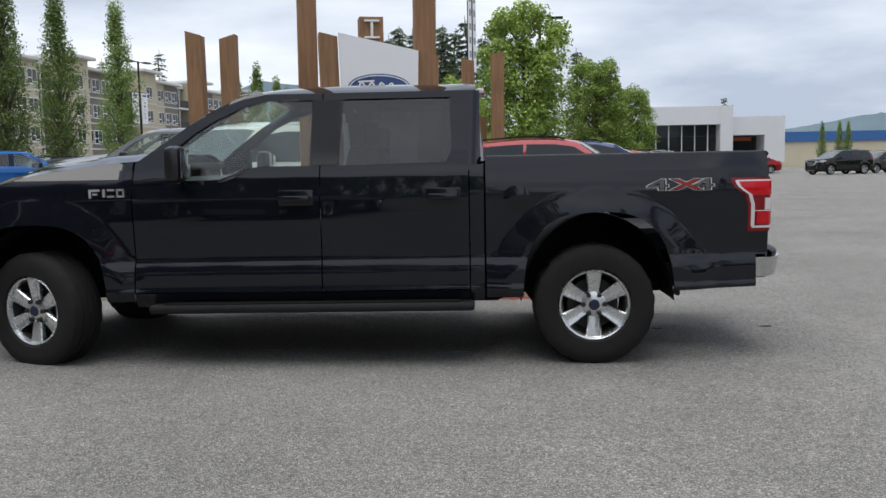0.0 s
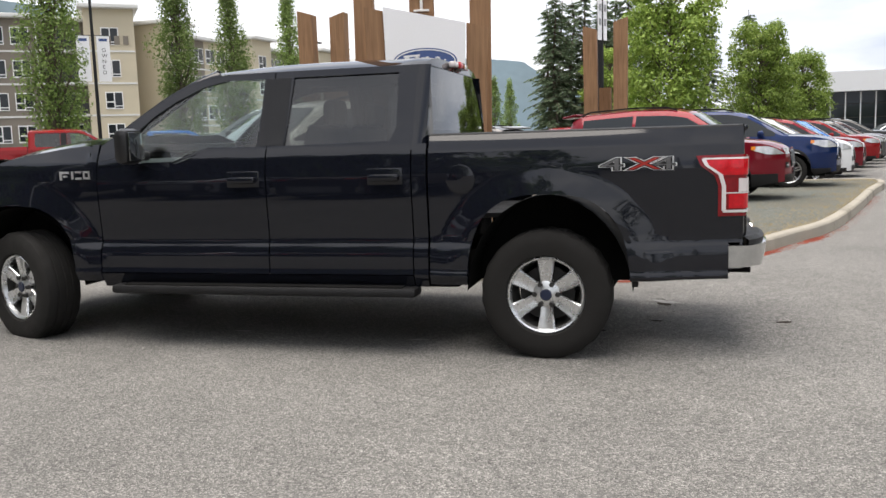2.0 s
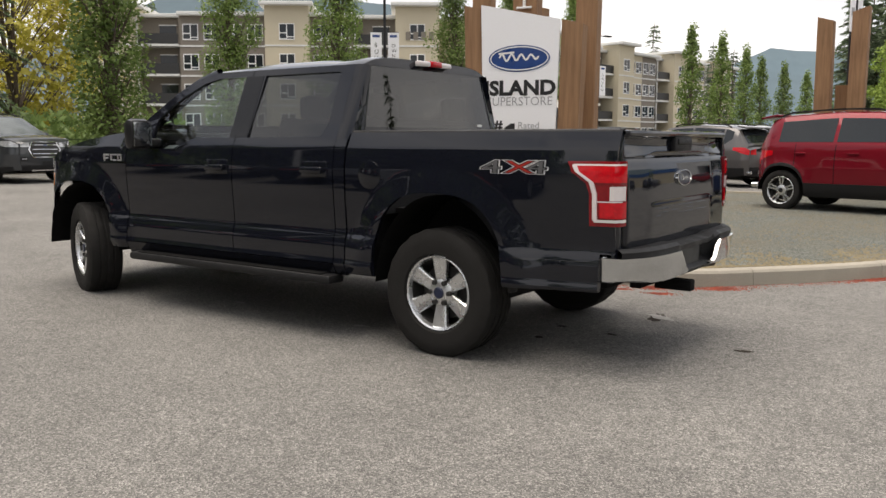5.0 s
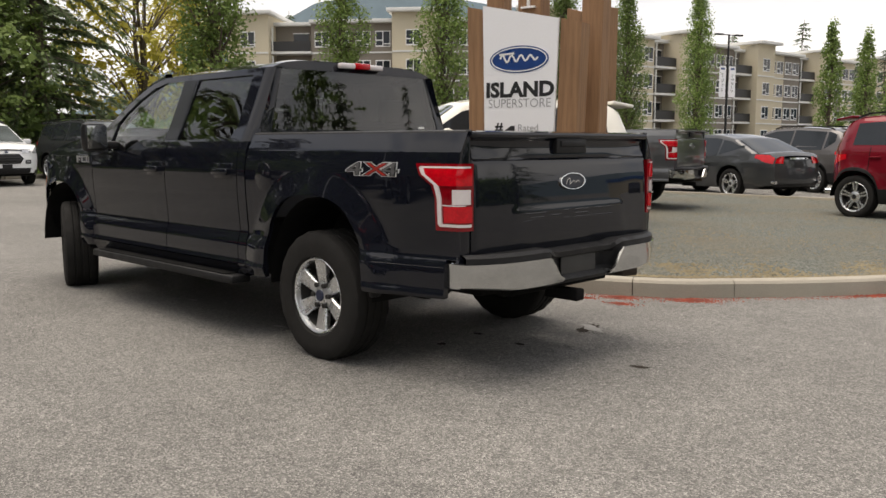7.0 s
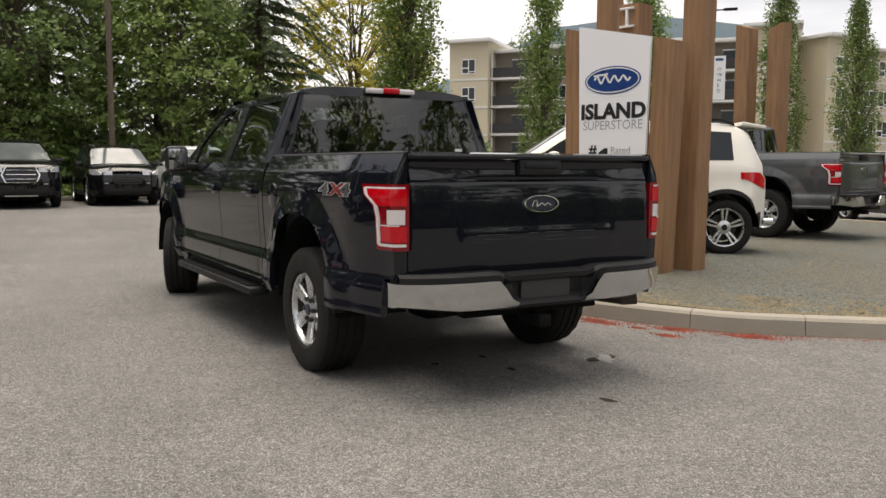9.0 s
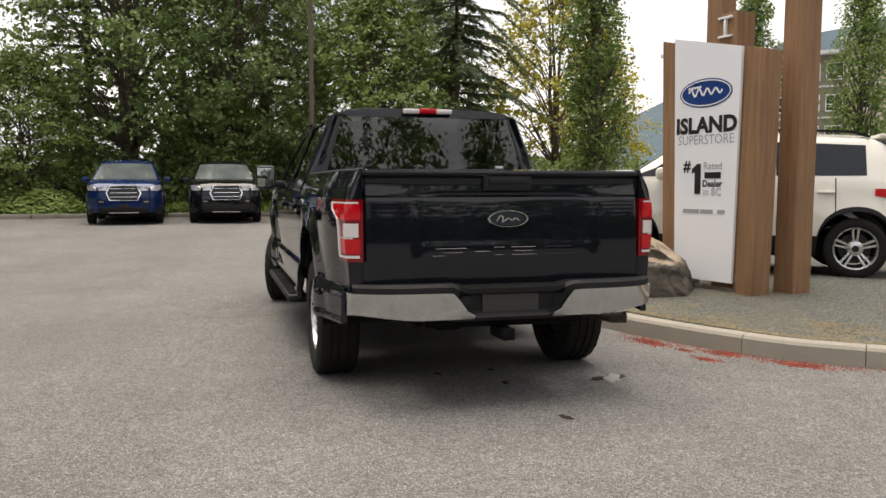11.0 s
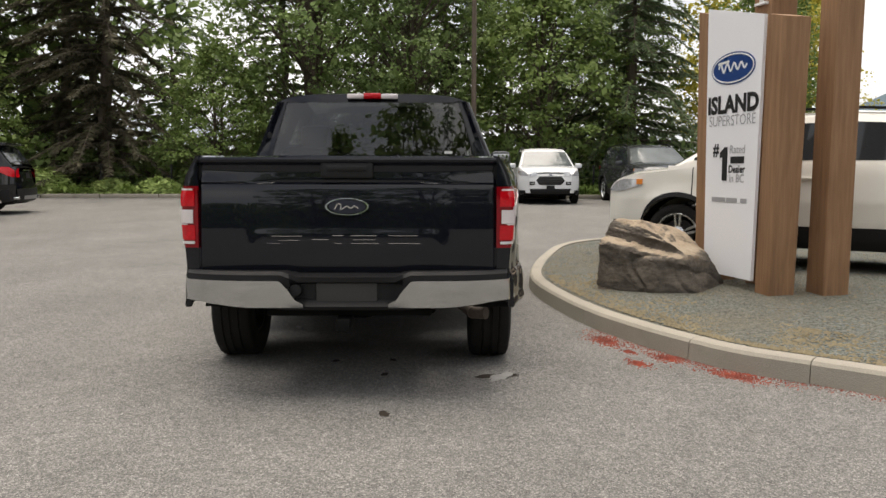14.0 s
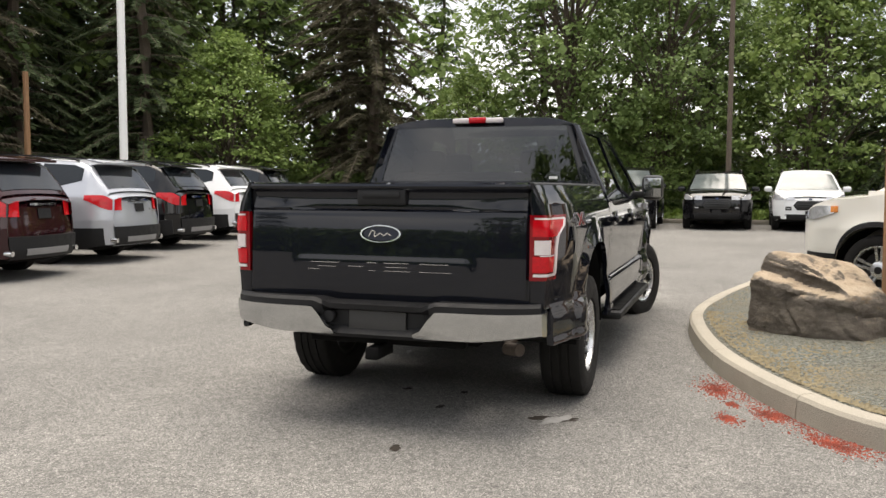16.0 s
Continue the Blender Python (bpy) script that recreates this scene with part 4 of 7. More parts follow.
    part("glass_label", bx((back_x(1.375, 0.56) - 0.002, -0.56, 1.375), (0.004, 0.06, 0.018)), M_WHITE, root, "small white label on the glass")
    # bed
    # added dark sheet, so the gap between cab and bed looks shaded
    part("gap_shield", bx((0.688, 0, 0.86), (0.006, 1.80, 0.80)), M_UNDER, root)
    part("bed_floor", bx((-0.2, 0, 0.82), (1.74, 1.02, 0.03)), M_TRIM, root)
    part("bed_front", bx((0.655, 0, 1.05), (0.03, 1.62, 0.5)), M_TRIM, root)
    for side in (1, -1):
        part("bed_inner_wall", bx((-0.19, side * 0.79, 1.145), (1.7, 0.04, 0.33)), M_TRIM, root)
        bm = bmesh.new()
        rows = []
        for x in xs_between(-1.06, 0.68, 12):
            yo = truck_y(x, 1.315, True)
            rows.append([(x, side * (yo + 0.002), 1.305), (x, side * (yo - 0.006), 1.322), (x, side * (yo - 0.03), 1.328), (x, side * 0.79, 1.328), (x, side * 0.77, 1.315)])
        grid(bm, rows)
        bmesh.ops.recalc_face_normals(bm, faces=bm.faces)
        part("bed_rail_cap", bm, M_TRIM, root, "textured black rail cap")
        bm = bmesh.new()
        rows = []
        for k in range(15):
            z = lerp(0.68, 1.325, k / 14)
            yo = truck_y(-1.06, z, True)
            rows.append([(-1.045, side * (yo + 0.001), z), (-1.058, side * (yo - 0.006), z), (-1.066, side * (yo - 0.022), z), (-1.068, side * 0.816, z), (-1.066, side * 0.804, z), (-1.0, side * 0.80, z)])
        grid(bm, rows)
        part("bed_end", facing(bm, (-1, 0, 0)), body, root)
    # tailgate
    gate = bmesh.new()
    gx_ = curve([(0.705, -1.090), (0.74, -1.099), (0.84, -1.0985), (0.95, -1.096), (1.05, -1.091), (1.12, -1.086), (1.16, -1.081), (1.174, -1.077), (1.180, -1.070), (1.186, -1.065), (1.20, -1.066), (1.255, -1.062), (1.275, -1.070), (1.292, -1.094), (1.306, -1.102), (1.318, -1.098)])
    zs = [0.705, 0.715, 0.73, 0.75, 0.78, 0.81, 0.84, 0.87, 0.90, 0.912, 0.920, 0.928, 0.936, 0.944, 0.955, 0.98, 1.02, 1.06, 1.10, 1.14, 1.16, 1.168, 1.174, 1.180, 1.186, 1.193, 1.20, 1.215, 1.235, 1.255, 1.265, 1.275, 1.284, 1.292, 1.30, 1.306, 1.312, 1.318]
    us = [q / 30 for q in range(-28, 29)] + [-1, -0.997, -0.99, -0.98, -0.965, -0.95, 0.95, 0.965, 0.98, 0.99, 0.997, 1]
    us.sort()
    rows = [[(-1.0, 0.800 * u, zs[0]) for u in us]]
    for z in zs:
        row = []
        for u in us:
            x = gx_(z)
            x += 0.02 * smooth(0.975, 1.0, abs(u)) + 0.010 * smooth(0.6, 1, abs(u))
            # the upper band rolls back towards its ends
            x += 0.11 * smooth(0.66, 1.0, abs(u)) * max(0, min(z, 1.275) - 1.19) * (1 - smooth(1.272, 1.292, z))
            # and its foot flares out towards the ends
            x -= 0.010 * smooth(0.42, 0.92, abs(u)) * smooth(1.181, 1.187, z) * max(0.0, (1.240 - z) / 0.054) ** 2 if z < 1.240 else 0.0
            # raised lower field, wider towards its foot
            half = lerp(0.70, 0.62, (z - 0.72) / 0.21)
            x -= 0.0035 * (1 - smooth(0.905, 0.950, z)) * smooth(0.705, 0.75, z) * (1 - smooth(half - 0.03, half + 0.03, abs(u)))
            row.append((x, 0.800 * u, z))
        rows.append(row)
    rows.append([(-1.03, 0.800 * u, 1.326) for u in us])
    rows.append([(-1.02, 0.800 * u, 1.30) for u in us])
    grid(gate, rows)
    bmesh.ops.recalc_face_normals(gate, faces=gate.faces)
    tg = part("tailgate", gate, body, root)
    hd = part("tailgate_handle", bx((-1.070, 0, 1.250), (0.045, 0.28, 0.085), 0.012), M_TRIM, tg, "black latch surround")
    part("latch", bx((-1.092, 0, 1.262), (0.02, 0.22, 0.035), 0.008), M_TRIM, hd)
    bm = lathe([(0.0, 0.012), (0.92, 0.012), (0.93, 0.0)], 40)
    for v in bm.verts:
        v.co = Vector((-1.0875 - v.co.y - 0.08 * (-v.co.z * 0.04), v.co.x * 0.108, 1.058 + v.co.z * 0.040))
    em = part("emblem", bm, mat_once("emblem_field", (0.006, 0.009, 0.02), rough=0.35), tg, "dark oval badge with a chrome rim")
    bm = lathe([(0.90, 0.006), (0.92, 0.016), (1.0, 0.016), (1.02, 0.0)], 40)
    for v in bm.verts:
        v.co = Vector((-1.0875 - v.co.y - 0.08 * (-v.co.z * 0.045), v.co.x * 0.116, 1.058 + v.co.z * 0.045))
    part("emblem_rim", bm, M_CHROME, em)
    bm = bmesh.new()
    strip(bm, [(-1.1015, 0.065, 1.045), (-1.1015, 0.05, 1.075), (-1.1015, 0.03, 1.07), (-1.1015, 0.035, 1.04), (-1.1015, 0.0, 1.062), (-1.1015, -0.02, 1.048), (-1.1015, -0.04, 1.062), (-1.1015, -0.06, 1.05)], 0.006, 0.006)
    part("emblem_stroke", bm, M_CHROME, em)
    # thin stamped outlines in the lower panel
    for y0, y1, z in ((0.41, 0.24, 0.900), (0.37, 0.26, 0.878), (0.43, 0.36, 0.862), (0.19, 0.10, 0.882), (0.08, 0.02, 0.903), (0.07, 0.03, 0.862), (-0.02, -0.16, 0.903), (-0.03, -0.15, 0.882), (-0.02, -0.17, 0.862), (-0.22, -0.38, 0.903), (-0.22, -0.39, 0.862)):
        part("stamped_bar", bx((-1.101, (y0 + y1) / 2, z), (0.003, abs(y0 - y1), 0.003), 0, pose(0, 0, 0, 0, 45)), body, tg)
    # rear bumper
    def bump_x(y):
        return -1.215 + 0.13 * abs(y / 0.88) ** 6
    bm = bmesh.new()
    rows = []
    for k in range(-20, 21):
        u = k / 20
        y = u * 0.862
        x = bump_x(y)
        dip = 1 - smooth(0.26, 0.34, abs(y))
        up = 0.034 * smooth(0.30, 0.60, abs(y))
        rows.append([(-1.02 if abs(u) < 0.97 else -0.92, y, 0.715), (x + 0.03, y, 0.722 - 0.03 * dip), (x + 0.006 + 0.03 * dip, y, 0.705 - 0.04 * dip), (x + 0.01 + 0.07 * dip, y, 0.65), (x + 0.03 + 0.05 * dip, y, 0.575), (x + 0.035, y, 0.535 + up), (x + 0.05, y, 0.515 + up), (x + 0.14, y, 0.51 + up)])
    grid(bm, rows)
    bmesh.ops.recalc_face_normals(bm, faces=bm.faces)
    rb = part("rear_bumper", bm, M_TRIM, root, "black step bumper with chrome ends")
    for side in (1, -1):
        bm = bmesh.new()
        rows = []
        for k in range(17):
            t = k / 16
            y = lerp(0.225, 0.870, t)
            zt = lerp(0.556, 0.676, smooth(0.235, 0.355, y))
            zb_ = 0.532 + 0.030 * smooth(0.5, 0.88, y)
            x = bump_x(min(y, 0.88)) - 0.008
            rows.append([(x + 0.06, side * y, zb_ - 0.010)] + [(x + 0.022 * (1 - q / 6) - 0.004 * math.sin(math.pi * q / 6), side * y, lerp(zb_, zt, q / 6)) for q in range(7)] + [(x + 0.022, side * y, zt + 0.004)])
        # the inner ends turn in to the step
        rows.insert(0, [(px + 0.012, py - side * 0.002, pz) for px, py, pz in rows[0]])
        rows.insert(0, [(px + 0.05, py - side * 0.004, pz) for px, py, pz in rows[0]])
        for xe, ye in ((-1.055, 0.880), (-1.02, 0.885), (-0.99, 0.886), (-0.94, 0.872)):
            rows.append([(xe, side * (ye - 0.004), 0.556)] + [(xe, side * ye, lerp(0.556, 0.676, q / 6)) for q in range(7)] + [(xe, side * (ye - 0.014), 0.680)])
        grid(bm, rows)
        bmesh.ops.recalc_face_normals(bm, faces=bm.faces)
        part("bumper_end", bm, mat_once("brushed_chrome", (0.54, 0.55, 0.555), rough=0.10, metal=1.0, var=0.05, scale=4, fine=120), rb, "chrome bumper end")
    part("plate_recess", bx((-1.145, 0.0, 0.60), (0.012, 0.33, 0.14), 0.01), mat_once("dusty_plastic", (0.035, 0.034, 0.033)), rb, "dusty recess with no plate")
    part("socket", lathe_at((-1.15, 0.27, 0.62), 0.036, 0.03), M_TRIM, rb)
    part("hitch_receiver", bx((-1.07, 0.02, 0.435), (0.22, 0.075, 0.065), 0.008), M_UNDER, root)
    part("hitch_crossbar", bx((-1.0, 0.0, 0.485), (0.07, 0.9, 0.05), 0.01), M_UNDER, root)
    bm = bmesh.new()
    cyl(bm, (-0.35, -0.55, 0.475), (-1.02, -0.68, 0.475), 0.031, n=16)
    cyl(bm, (-1.0, -0.675, 0.475), (-1.05, -0.75, 0.480), 0.033, n=16)
    part("exhaust_pipe", bm, M_RUST, root, "rusty tail pipe")
    # chassis and cabin
    part("chassis", bx((1.6, 0, 0.52), (4.9, 0.95, 0.16), 0.02), M_UNDER, root)
    part("cab_floor", bx((1.85, 0, 0.56), (2.3, 1.74, 0.08)), M_UNDER, root)
    part("firewall", bx((2.98, 0, 0.9), (0.06, 1.6, 0.75)), M_UNDER, root)
    part("engine_bay", bx((3.6, 0, 0.75), (1.1, 1.05, 0.5), 0.05), M_UNDER, root)
    bm = bmesh.new()
    cyl(bm, (0, -0.75, 0.4), (0, 0.75, 0.4), 0.05, n=12)
    box(bm, (0, 0.05, 0.41), (0.3, 0.3, 0.26), 0.08)
    part("rear_axle", bm, M_UNDER, root)
    part("fuel_tank", bx((1.0, 0.45, 0.50), (0.9, 0.4, 0.24), 0.06), M_UNDER, root)
    part("dashboard", bx((2.62, 0, 1.10), (0.36, 1.6, 0.26), 0.08), M_CABIN, root)
    bm = torus_bm(0.18, 0.015)
    sw = part("steering_wheel", bm, M_CABIN, root)
    sw.matrix_basis = pose(2.36, 0.40, 1.12, 0, -62, 0)
    part("steering_hub", bx((0, 0, 0), (0.34, 0.06, 0.04), 0.015), M_CABIN, sw)
    for sx, sy, w in ((1.72, 0.40, 0.52), (1.72, -0.40, 0.52), (1.08, 0.0, 1.42)):
        seat = part("seat", bx((sx + 0.18, sy, 0.86), (0.52, w, 0.16), 0.05), M_CABIN, root)
        part("seat_back", bx((sx - 0.14, sy, 1.12), (0.15, w, 0.60), 0.05, pose(0, 0, 0, 0, -14)), M_CABIN, seat)
        for hy in ((0,) if w < 1 else (-0.42, 0.42)):
            part("headrest", bx((sx - 0.25, sy + hy, 1.49), (0.10, 0.26, 0.17), 0.045), M_CABIN, seat)
    for ob in root.children_recursive:
        if ob.type != "MESH" or ob.matrix_basis != Matrix():
            continue
        for v in ob.data.vertices:
            x, y, z = v.co
            v.co = (x * 1.04 if x < 0 else x * 1.009, y * 1.03, 0.40 + (z - 0.40) * 1.04)
    for hx, ang in ((0, 0), (3.655, steer)):
        for side in (1, -1):
            mm = pose(hx, side * 0.845, 0.398, 0, 0, ang + (0 if side > 0 else 180))
            spoke_wheel(root, mm, 0.388, 0.228, 0.27, 6, True, M_ALLOY, 2, 54, True)
    return root


def resample_pair(pts, n):
    """Each edge of an outline cut in n."""
    k = len(pts)
    return [(lerp(pts[i][0], pts[(i + 1) % k][0], s / n), lerp(pts[i][1], pts[(i + 1) % k][1], s / n)) for i in range(k) for s in range(n)]


def liner(arch, side):
    cx, cz, a, b = arch
    bm = bmesh.new()
    rows = []
    for k in range(17):
        t = 0.06 + (math.pi - 0.12) * k / 16
        x, z = cx + a * 1.03 * math.cos(t), cz + b * math.sin(t) - 0.012
        rows.append([(x, side * 0.94, z), (x, side * 0.5, z)])
    grid(bm, rows)
    vv = [bm.verts.new((r[1][0], side * 0.52, r[1][2])) for r in rows]
    bm.faces.new(vv)
    return bm


def torus_bm(r, t, n=28, k=8):
    bm = bmesh.new()
    rows = [[((r + t * math.cos(6.2832 * j / k)) * math.cos(6.2832 * i / n), (r + t * math.cos(6.2832 * j / k)) * math.sin(6.2832 * i / n), t * math.sin(6.2832 * j / k)) for j in range(k)] for i in range(n)]
    rows.append(rows[0])
    grid(bm, rows, closed=True)
    bmesh.ops.remove_doubles(bm, verts=bm.verts, dist=1e-5)
    return bm


def lathe_at(c, r, d):
    bm = lathe([(0, d), (r * 0.85, d), (r, d * 0.7), (r, 0)], 20)
    for v in bm.verts:
        v.co = Vector((c[0] - v.co.y, c[1] + v.co.x, c[2] + v.co.z))
    return bm


_once = {}


def mat_once(name, color, **kw):
    if name not in _once:
        _once[name] = mat(name, color, **kw)
    return _once[name]


def badge_bars(side):
    """The model badge as plain chrome bars."""
    bm = bmesh.new()
    y = side * 0.968
    for x0, x1, z0, z1 in ((3.215, 3.145, 1.165, 1.15), (3.215, 3.20, 1.15, 1.11), (3.19, 3.16, 1.14, 1.128), (3.125, 3.11, 1.165, 1.115), (3.095, 3.05, 1.165, 1.153), (3.095, 3.05, 1.125, 1.113), (3.035, 2.985, 1.165, 1.153), (3.035, 2.985, 1.125, 1.113), (2.995, 2.985, 1.16, 1.12), (3.035, 3.025, 1.16, 1.12)):
        box(bm, ((x0 + x1) / 2, y, (z0 + z1) / 2), (abs(x0 - x1), 0.008, abs(z0 - z1)), 0)
    return bm


def badge44(root, side):
    """The 4x4 sticker: silver outlines, dark fill, red cross."""
    def glyph(words, x, size, bold, lift, material):
        bm = text_bm(words, size, 0.0004, bold, 2.65)
        bm2 = bm
        for v in bm2.verts:
            lx, lz = v.co.x, v.co.y
            X = x - side * lx
            Z = 1.100 + lz
            v.co = Vector((X, side * (truck_y(X, Z, True) + 0.0015 + lift), Z))
        bmesh.ops.recalc_face_normals(bm2, faces=bm2.faces)
        return part("sticker_mark", bm2, material, root, "four-by-four sticker")
    start = -0.318 if side > 0 else -0.748
    for words, dx, red in (("4", 0.0, False), ("X", 0.145, True), ("4", 0.272, False)):
        glyph(words, start - side * dx, 0.090, 0.0060, 0.0, M_DECALWHITE)
        glyph(words, start - side * dx, 0.090, 0.0030, 0.0009, M_TRIM)
        glyph(words, start - side * dx, 0.090, 0.0, 0.0018, M_DECALRED if red else M_DECALGREY)


truck = pickup("pickup_truck", "glossy black crew-cab pickup truck with alloy wheels, front wheels turned", pose(0, 0, 0), M_BLACK, -20.0)

# ---- sign, posts, rock ----
def timber(base, top, w0, w1, d0, d1=None, slope=0.0):
    """A squared timber, wider or narrower at its head, with a sloping end."""
    bm = bmesh.new()
    b, t = Vector(base), Vector(top)
    rows = []
    d1 = d0 if d1 is None else d1
    for k in range(9):
        f = k / 8
        p = b.lerp(t, f)
        w, d = lerp(w0, w1, f) / 2, lerp(d0, d1, f) / 2
        c = 0.012
        ring = [(-w + c, -d), (w - c, -d), (w, -d + c), (w, d - c), (w - c, d), (-w + c, d), (-w, d - c), (-w, -d + c)]
        wob = noise.noise(Vector((p.x * 3, p.y * 3, p.z * 0.8))) * 0.004
        rows.append([(p.x + x + wob, p.y + y, p.z + (slope * x if k == 8 else 0)) for x, y in ring])
    vv = grid(bm, rows, closed=True)
    bm.faces.new(vv[0][::-1])
    bm.faces.new(vv[-1])
    bmesh.ops.recalc_face_normals(bm, faces=bm.faces)
    return bm


SIGN = pose(1.808, -3.112, 0.0, 0, 0, 13.1)   # x along the panel, y out of its face
sign = thing("pylon_sign", "white dealership sign panel between cedar beams on the gravel island", "sign", SIGN)
bm = bmesh.new()
poly(bm, [(-0.374, -0.03, 0.327), (0.39, -0.03, 0.327), (0.442, -0.03, 2.765), (-0.442, -0.03, 2.575)], (0, 0.03, 0))
panel = part("panel", bm, M_SIGN, sign, "white panel with a sloping top", False)
zg = 0.17
part("beam", timber((0.50, -0.20, zg), (0.55, -0.20, 2.75), 0.19, 0.20, 0.36, slope=0.24), M_CEDAR, sign)
part("beam", timber((-0.49, -0.155, zg), (-0.565, -0.155, 2.55), 0.22, 0.23, 0.245, slope=0.24), M_CEDAR, sign)
part("tall_post", timber((0.76, -0.96, zg), (0.73, -0.96, 5.0), 0.24, 0.22, 0.22), M_CEDAR, sign)
part("tall_post", timber((-0.575, -0.61, zg), (-0.65, -0.61, 5.0), 0.24, 0.24, 0.25), M_CEDAR, sign)
sp = part("short_post", timber((0.04, -0.43, zg), (0.04, -0.43, 2.99), 0.27, 0.27, 0.26), M_CEDAR, sign)
br = part("bracket", bx((0.04, -0.285, 2.85), (0.03, 0.03, 0.20), 0.004), M_WHITE, sp, "white steel bracket")
part("bracket_flange", bx((0.04, -0.283, 2.94), (0.17, 0.035, 0.022), 0.003), M_WHITE, br)
part("bracket_flange", bx((0.04, -0.283, 2.755), (0.17, 0.035, 0.022), 0.003), M_WHITE, br)


def on_panel(bm, cx, z, lift=0.0025):
    """Letters laid on the panel, centred, reading towards its -x end."""
    xs = [v.co.x for v in bm.verts]
    mid = (min(xs) + max(xs)) / 2
    for v in bm.verts:
        v.co = Vector((cx - (v.co.x - mid), lift + max(v.co.z, 0) + 0.0005, z + v.co.y))
    bmesh.ops.recalc_face_normals(bm, faces=bm.faces)
    return bm


def oval_bm(a, b, lift, n=48, depth=0.003):
    bm = bmesh.new()
    poly(bm, [(a * math.cos(6.2832 * i / n), lift, b * math.sin(6.2832 * i / n)) for i in range(n)], (0, depth, 0))
    return bm


def ring_bm(a, b, t, lift, n=48):
    bm = bmesh.new()
    rows = []
    for s, dy in ((1, 0), (1, 0.004), (0, 0.004), (0, 0)):
        rows.append([((a - t * (1 - s)) * math.cos(6.2832 * i / n), lift + dy, (b - t * (1 - s)) * math.sin(6.2832 * i / n)) for i in range(n)])
    grid(bm, rows, closed=True)
    bmesh.ops.recalc_face_normals(bm, faces=bm.faces)
    return bm


def moved(bm, x, z):
    for v in bm.verts:
        v.co += Vector((x, 0, z))
    return bm


ov = part("logo_oval", moved(oval_bm(0.345, 0.142, 0.001), 0.005, 2.18), M_OVAL, panel, "blue oval with a white inner rim")
part("logo_ring", moved(ring_bm(0.328, 0.129, 0.012, 0.003), 0.005, 2.18), M_WHITE, panel)
bm = bmesh.new()
wave = [(0.005 + 0.22 - 0.44 * k / 22, 0.0055, 2.18 + 0.045 * math.sin(k * 1.15) * (1 - 0.02 * k) + 0.012) for k in range(23)]
strip(bm, wave, 0.003, 0.02)
strip(bm, [(0.235, 0.0055, 2.235), (0.06, 0.0055, 2.245)], 0.003, 0.02)
part("logo_stroke", bm, M_WHITE, panel, "plain white strokes")
part("lettering", on_panel(text_bm("ISLAND", 0.212, 0.0006, 0.009, 1.12), -0.008, 1.795), M_INK, panel, "bold black word")
part("lettering", on_panel(text_bm("SUPERSTORE", 0.134, 0.0006, -0.001, 0.96), -0.004, 1.678), M_GREYINK, panel, "thin grey word")
part("lettering", on_panel(text_bm("#", 0.16, 0.0006, 0.004), 0.235, 1.415), M_INK, panel)
bm = bmesh.new()
poly(bm, [(0.045, 0.003, 1.185), (0.125, 0.003, 1.185), (0.125, 0.003, 1.40), (0.165, 0.003, 1.385), (0.165, 0.003, 1.435), (0.09, 0.003, 1.485), (0.045, 0.003, 1.485)], (0, 0.002, 0))
part("lettering", bm, M_INK, panel, "bold black figure one")
part("lettering", on_panel(text_bm("Rated", 0.105, 0.0006, 0.0), -0.112, 1.428), M_GREYINK, panel)
part("lettering", on_panel(text_bm("Dealer", 0.094, 0.0006, 0.002), -0.112, 1.258), M_INK, panel)
part("lettering", on_panel(text_bm("in BC", 0.105, 0.0006, 0.0), -0.112, 1.172), M_GREYINK, panel)
part("name_bar", bx((-0.112, 0.002, 1.37), (0.21, 0.004, 0.06)), M_INK, panel)
for x0, w0 in ((0.17, 0.22), (-0.04, 0.17), (-0.23, 0.09)):
    part("web_bar", bx((x0, 0.002, 1.012), (w0, 0.004, 0.04)), M_GREYINK, panel)

# gateway posts farther off
for (ax, ay, az_), (bx_, by, bz), back in (((6.20, -10.30, 3.93), (5.62, -10.45, 3.87), (6.0, -10.9)), ((0.93, -14.2, 3.77), (0.27, -13.95, 3.88), (0.65, -14.7))):
    g0 = lot_z(ax, ay)
    gp = thing("gate_posts", "pair of squared cedar posts beside the parked cars", "post", pose(ax, ay, g0), group="cedar gate posts")
    part("post", timber((0, 0, -0.1), (0.02, 0, az_ - g0), 0.31, 0.31, 0.27, slope=0.3), M_CEDAR, gp)
    part("post", timber((bx_ - ax, by - ay, -0.1), (bx_ - ax - 0.02, by - ay, bz - g0), 0.31, 0.31, 0.27, slope=-0.3), M_CEDAR, gp)
    part("short_post", timber((back[0] - ax, back[1] - ay, -0.1), (back[0] - ax, back[1] - ay, 2.3), 0.28, 0.28, 0.25), M_CEDAR, gp)

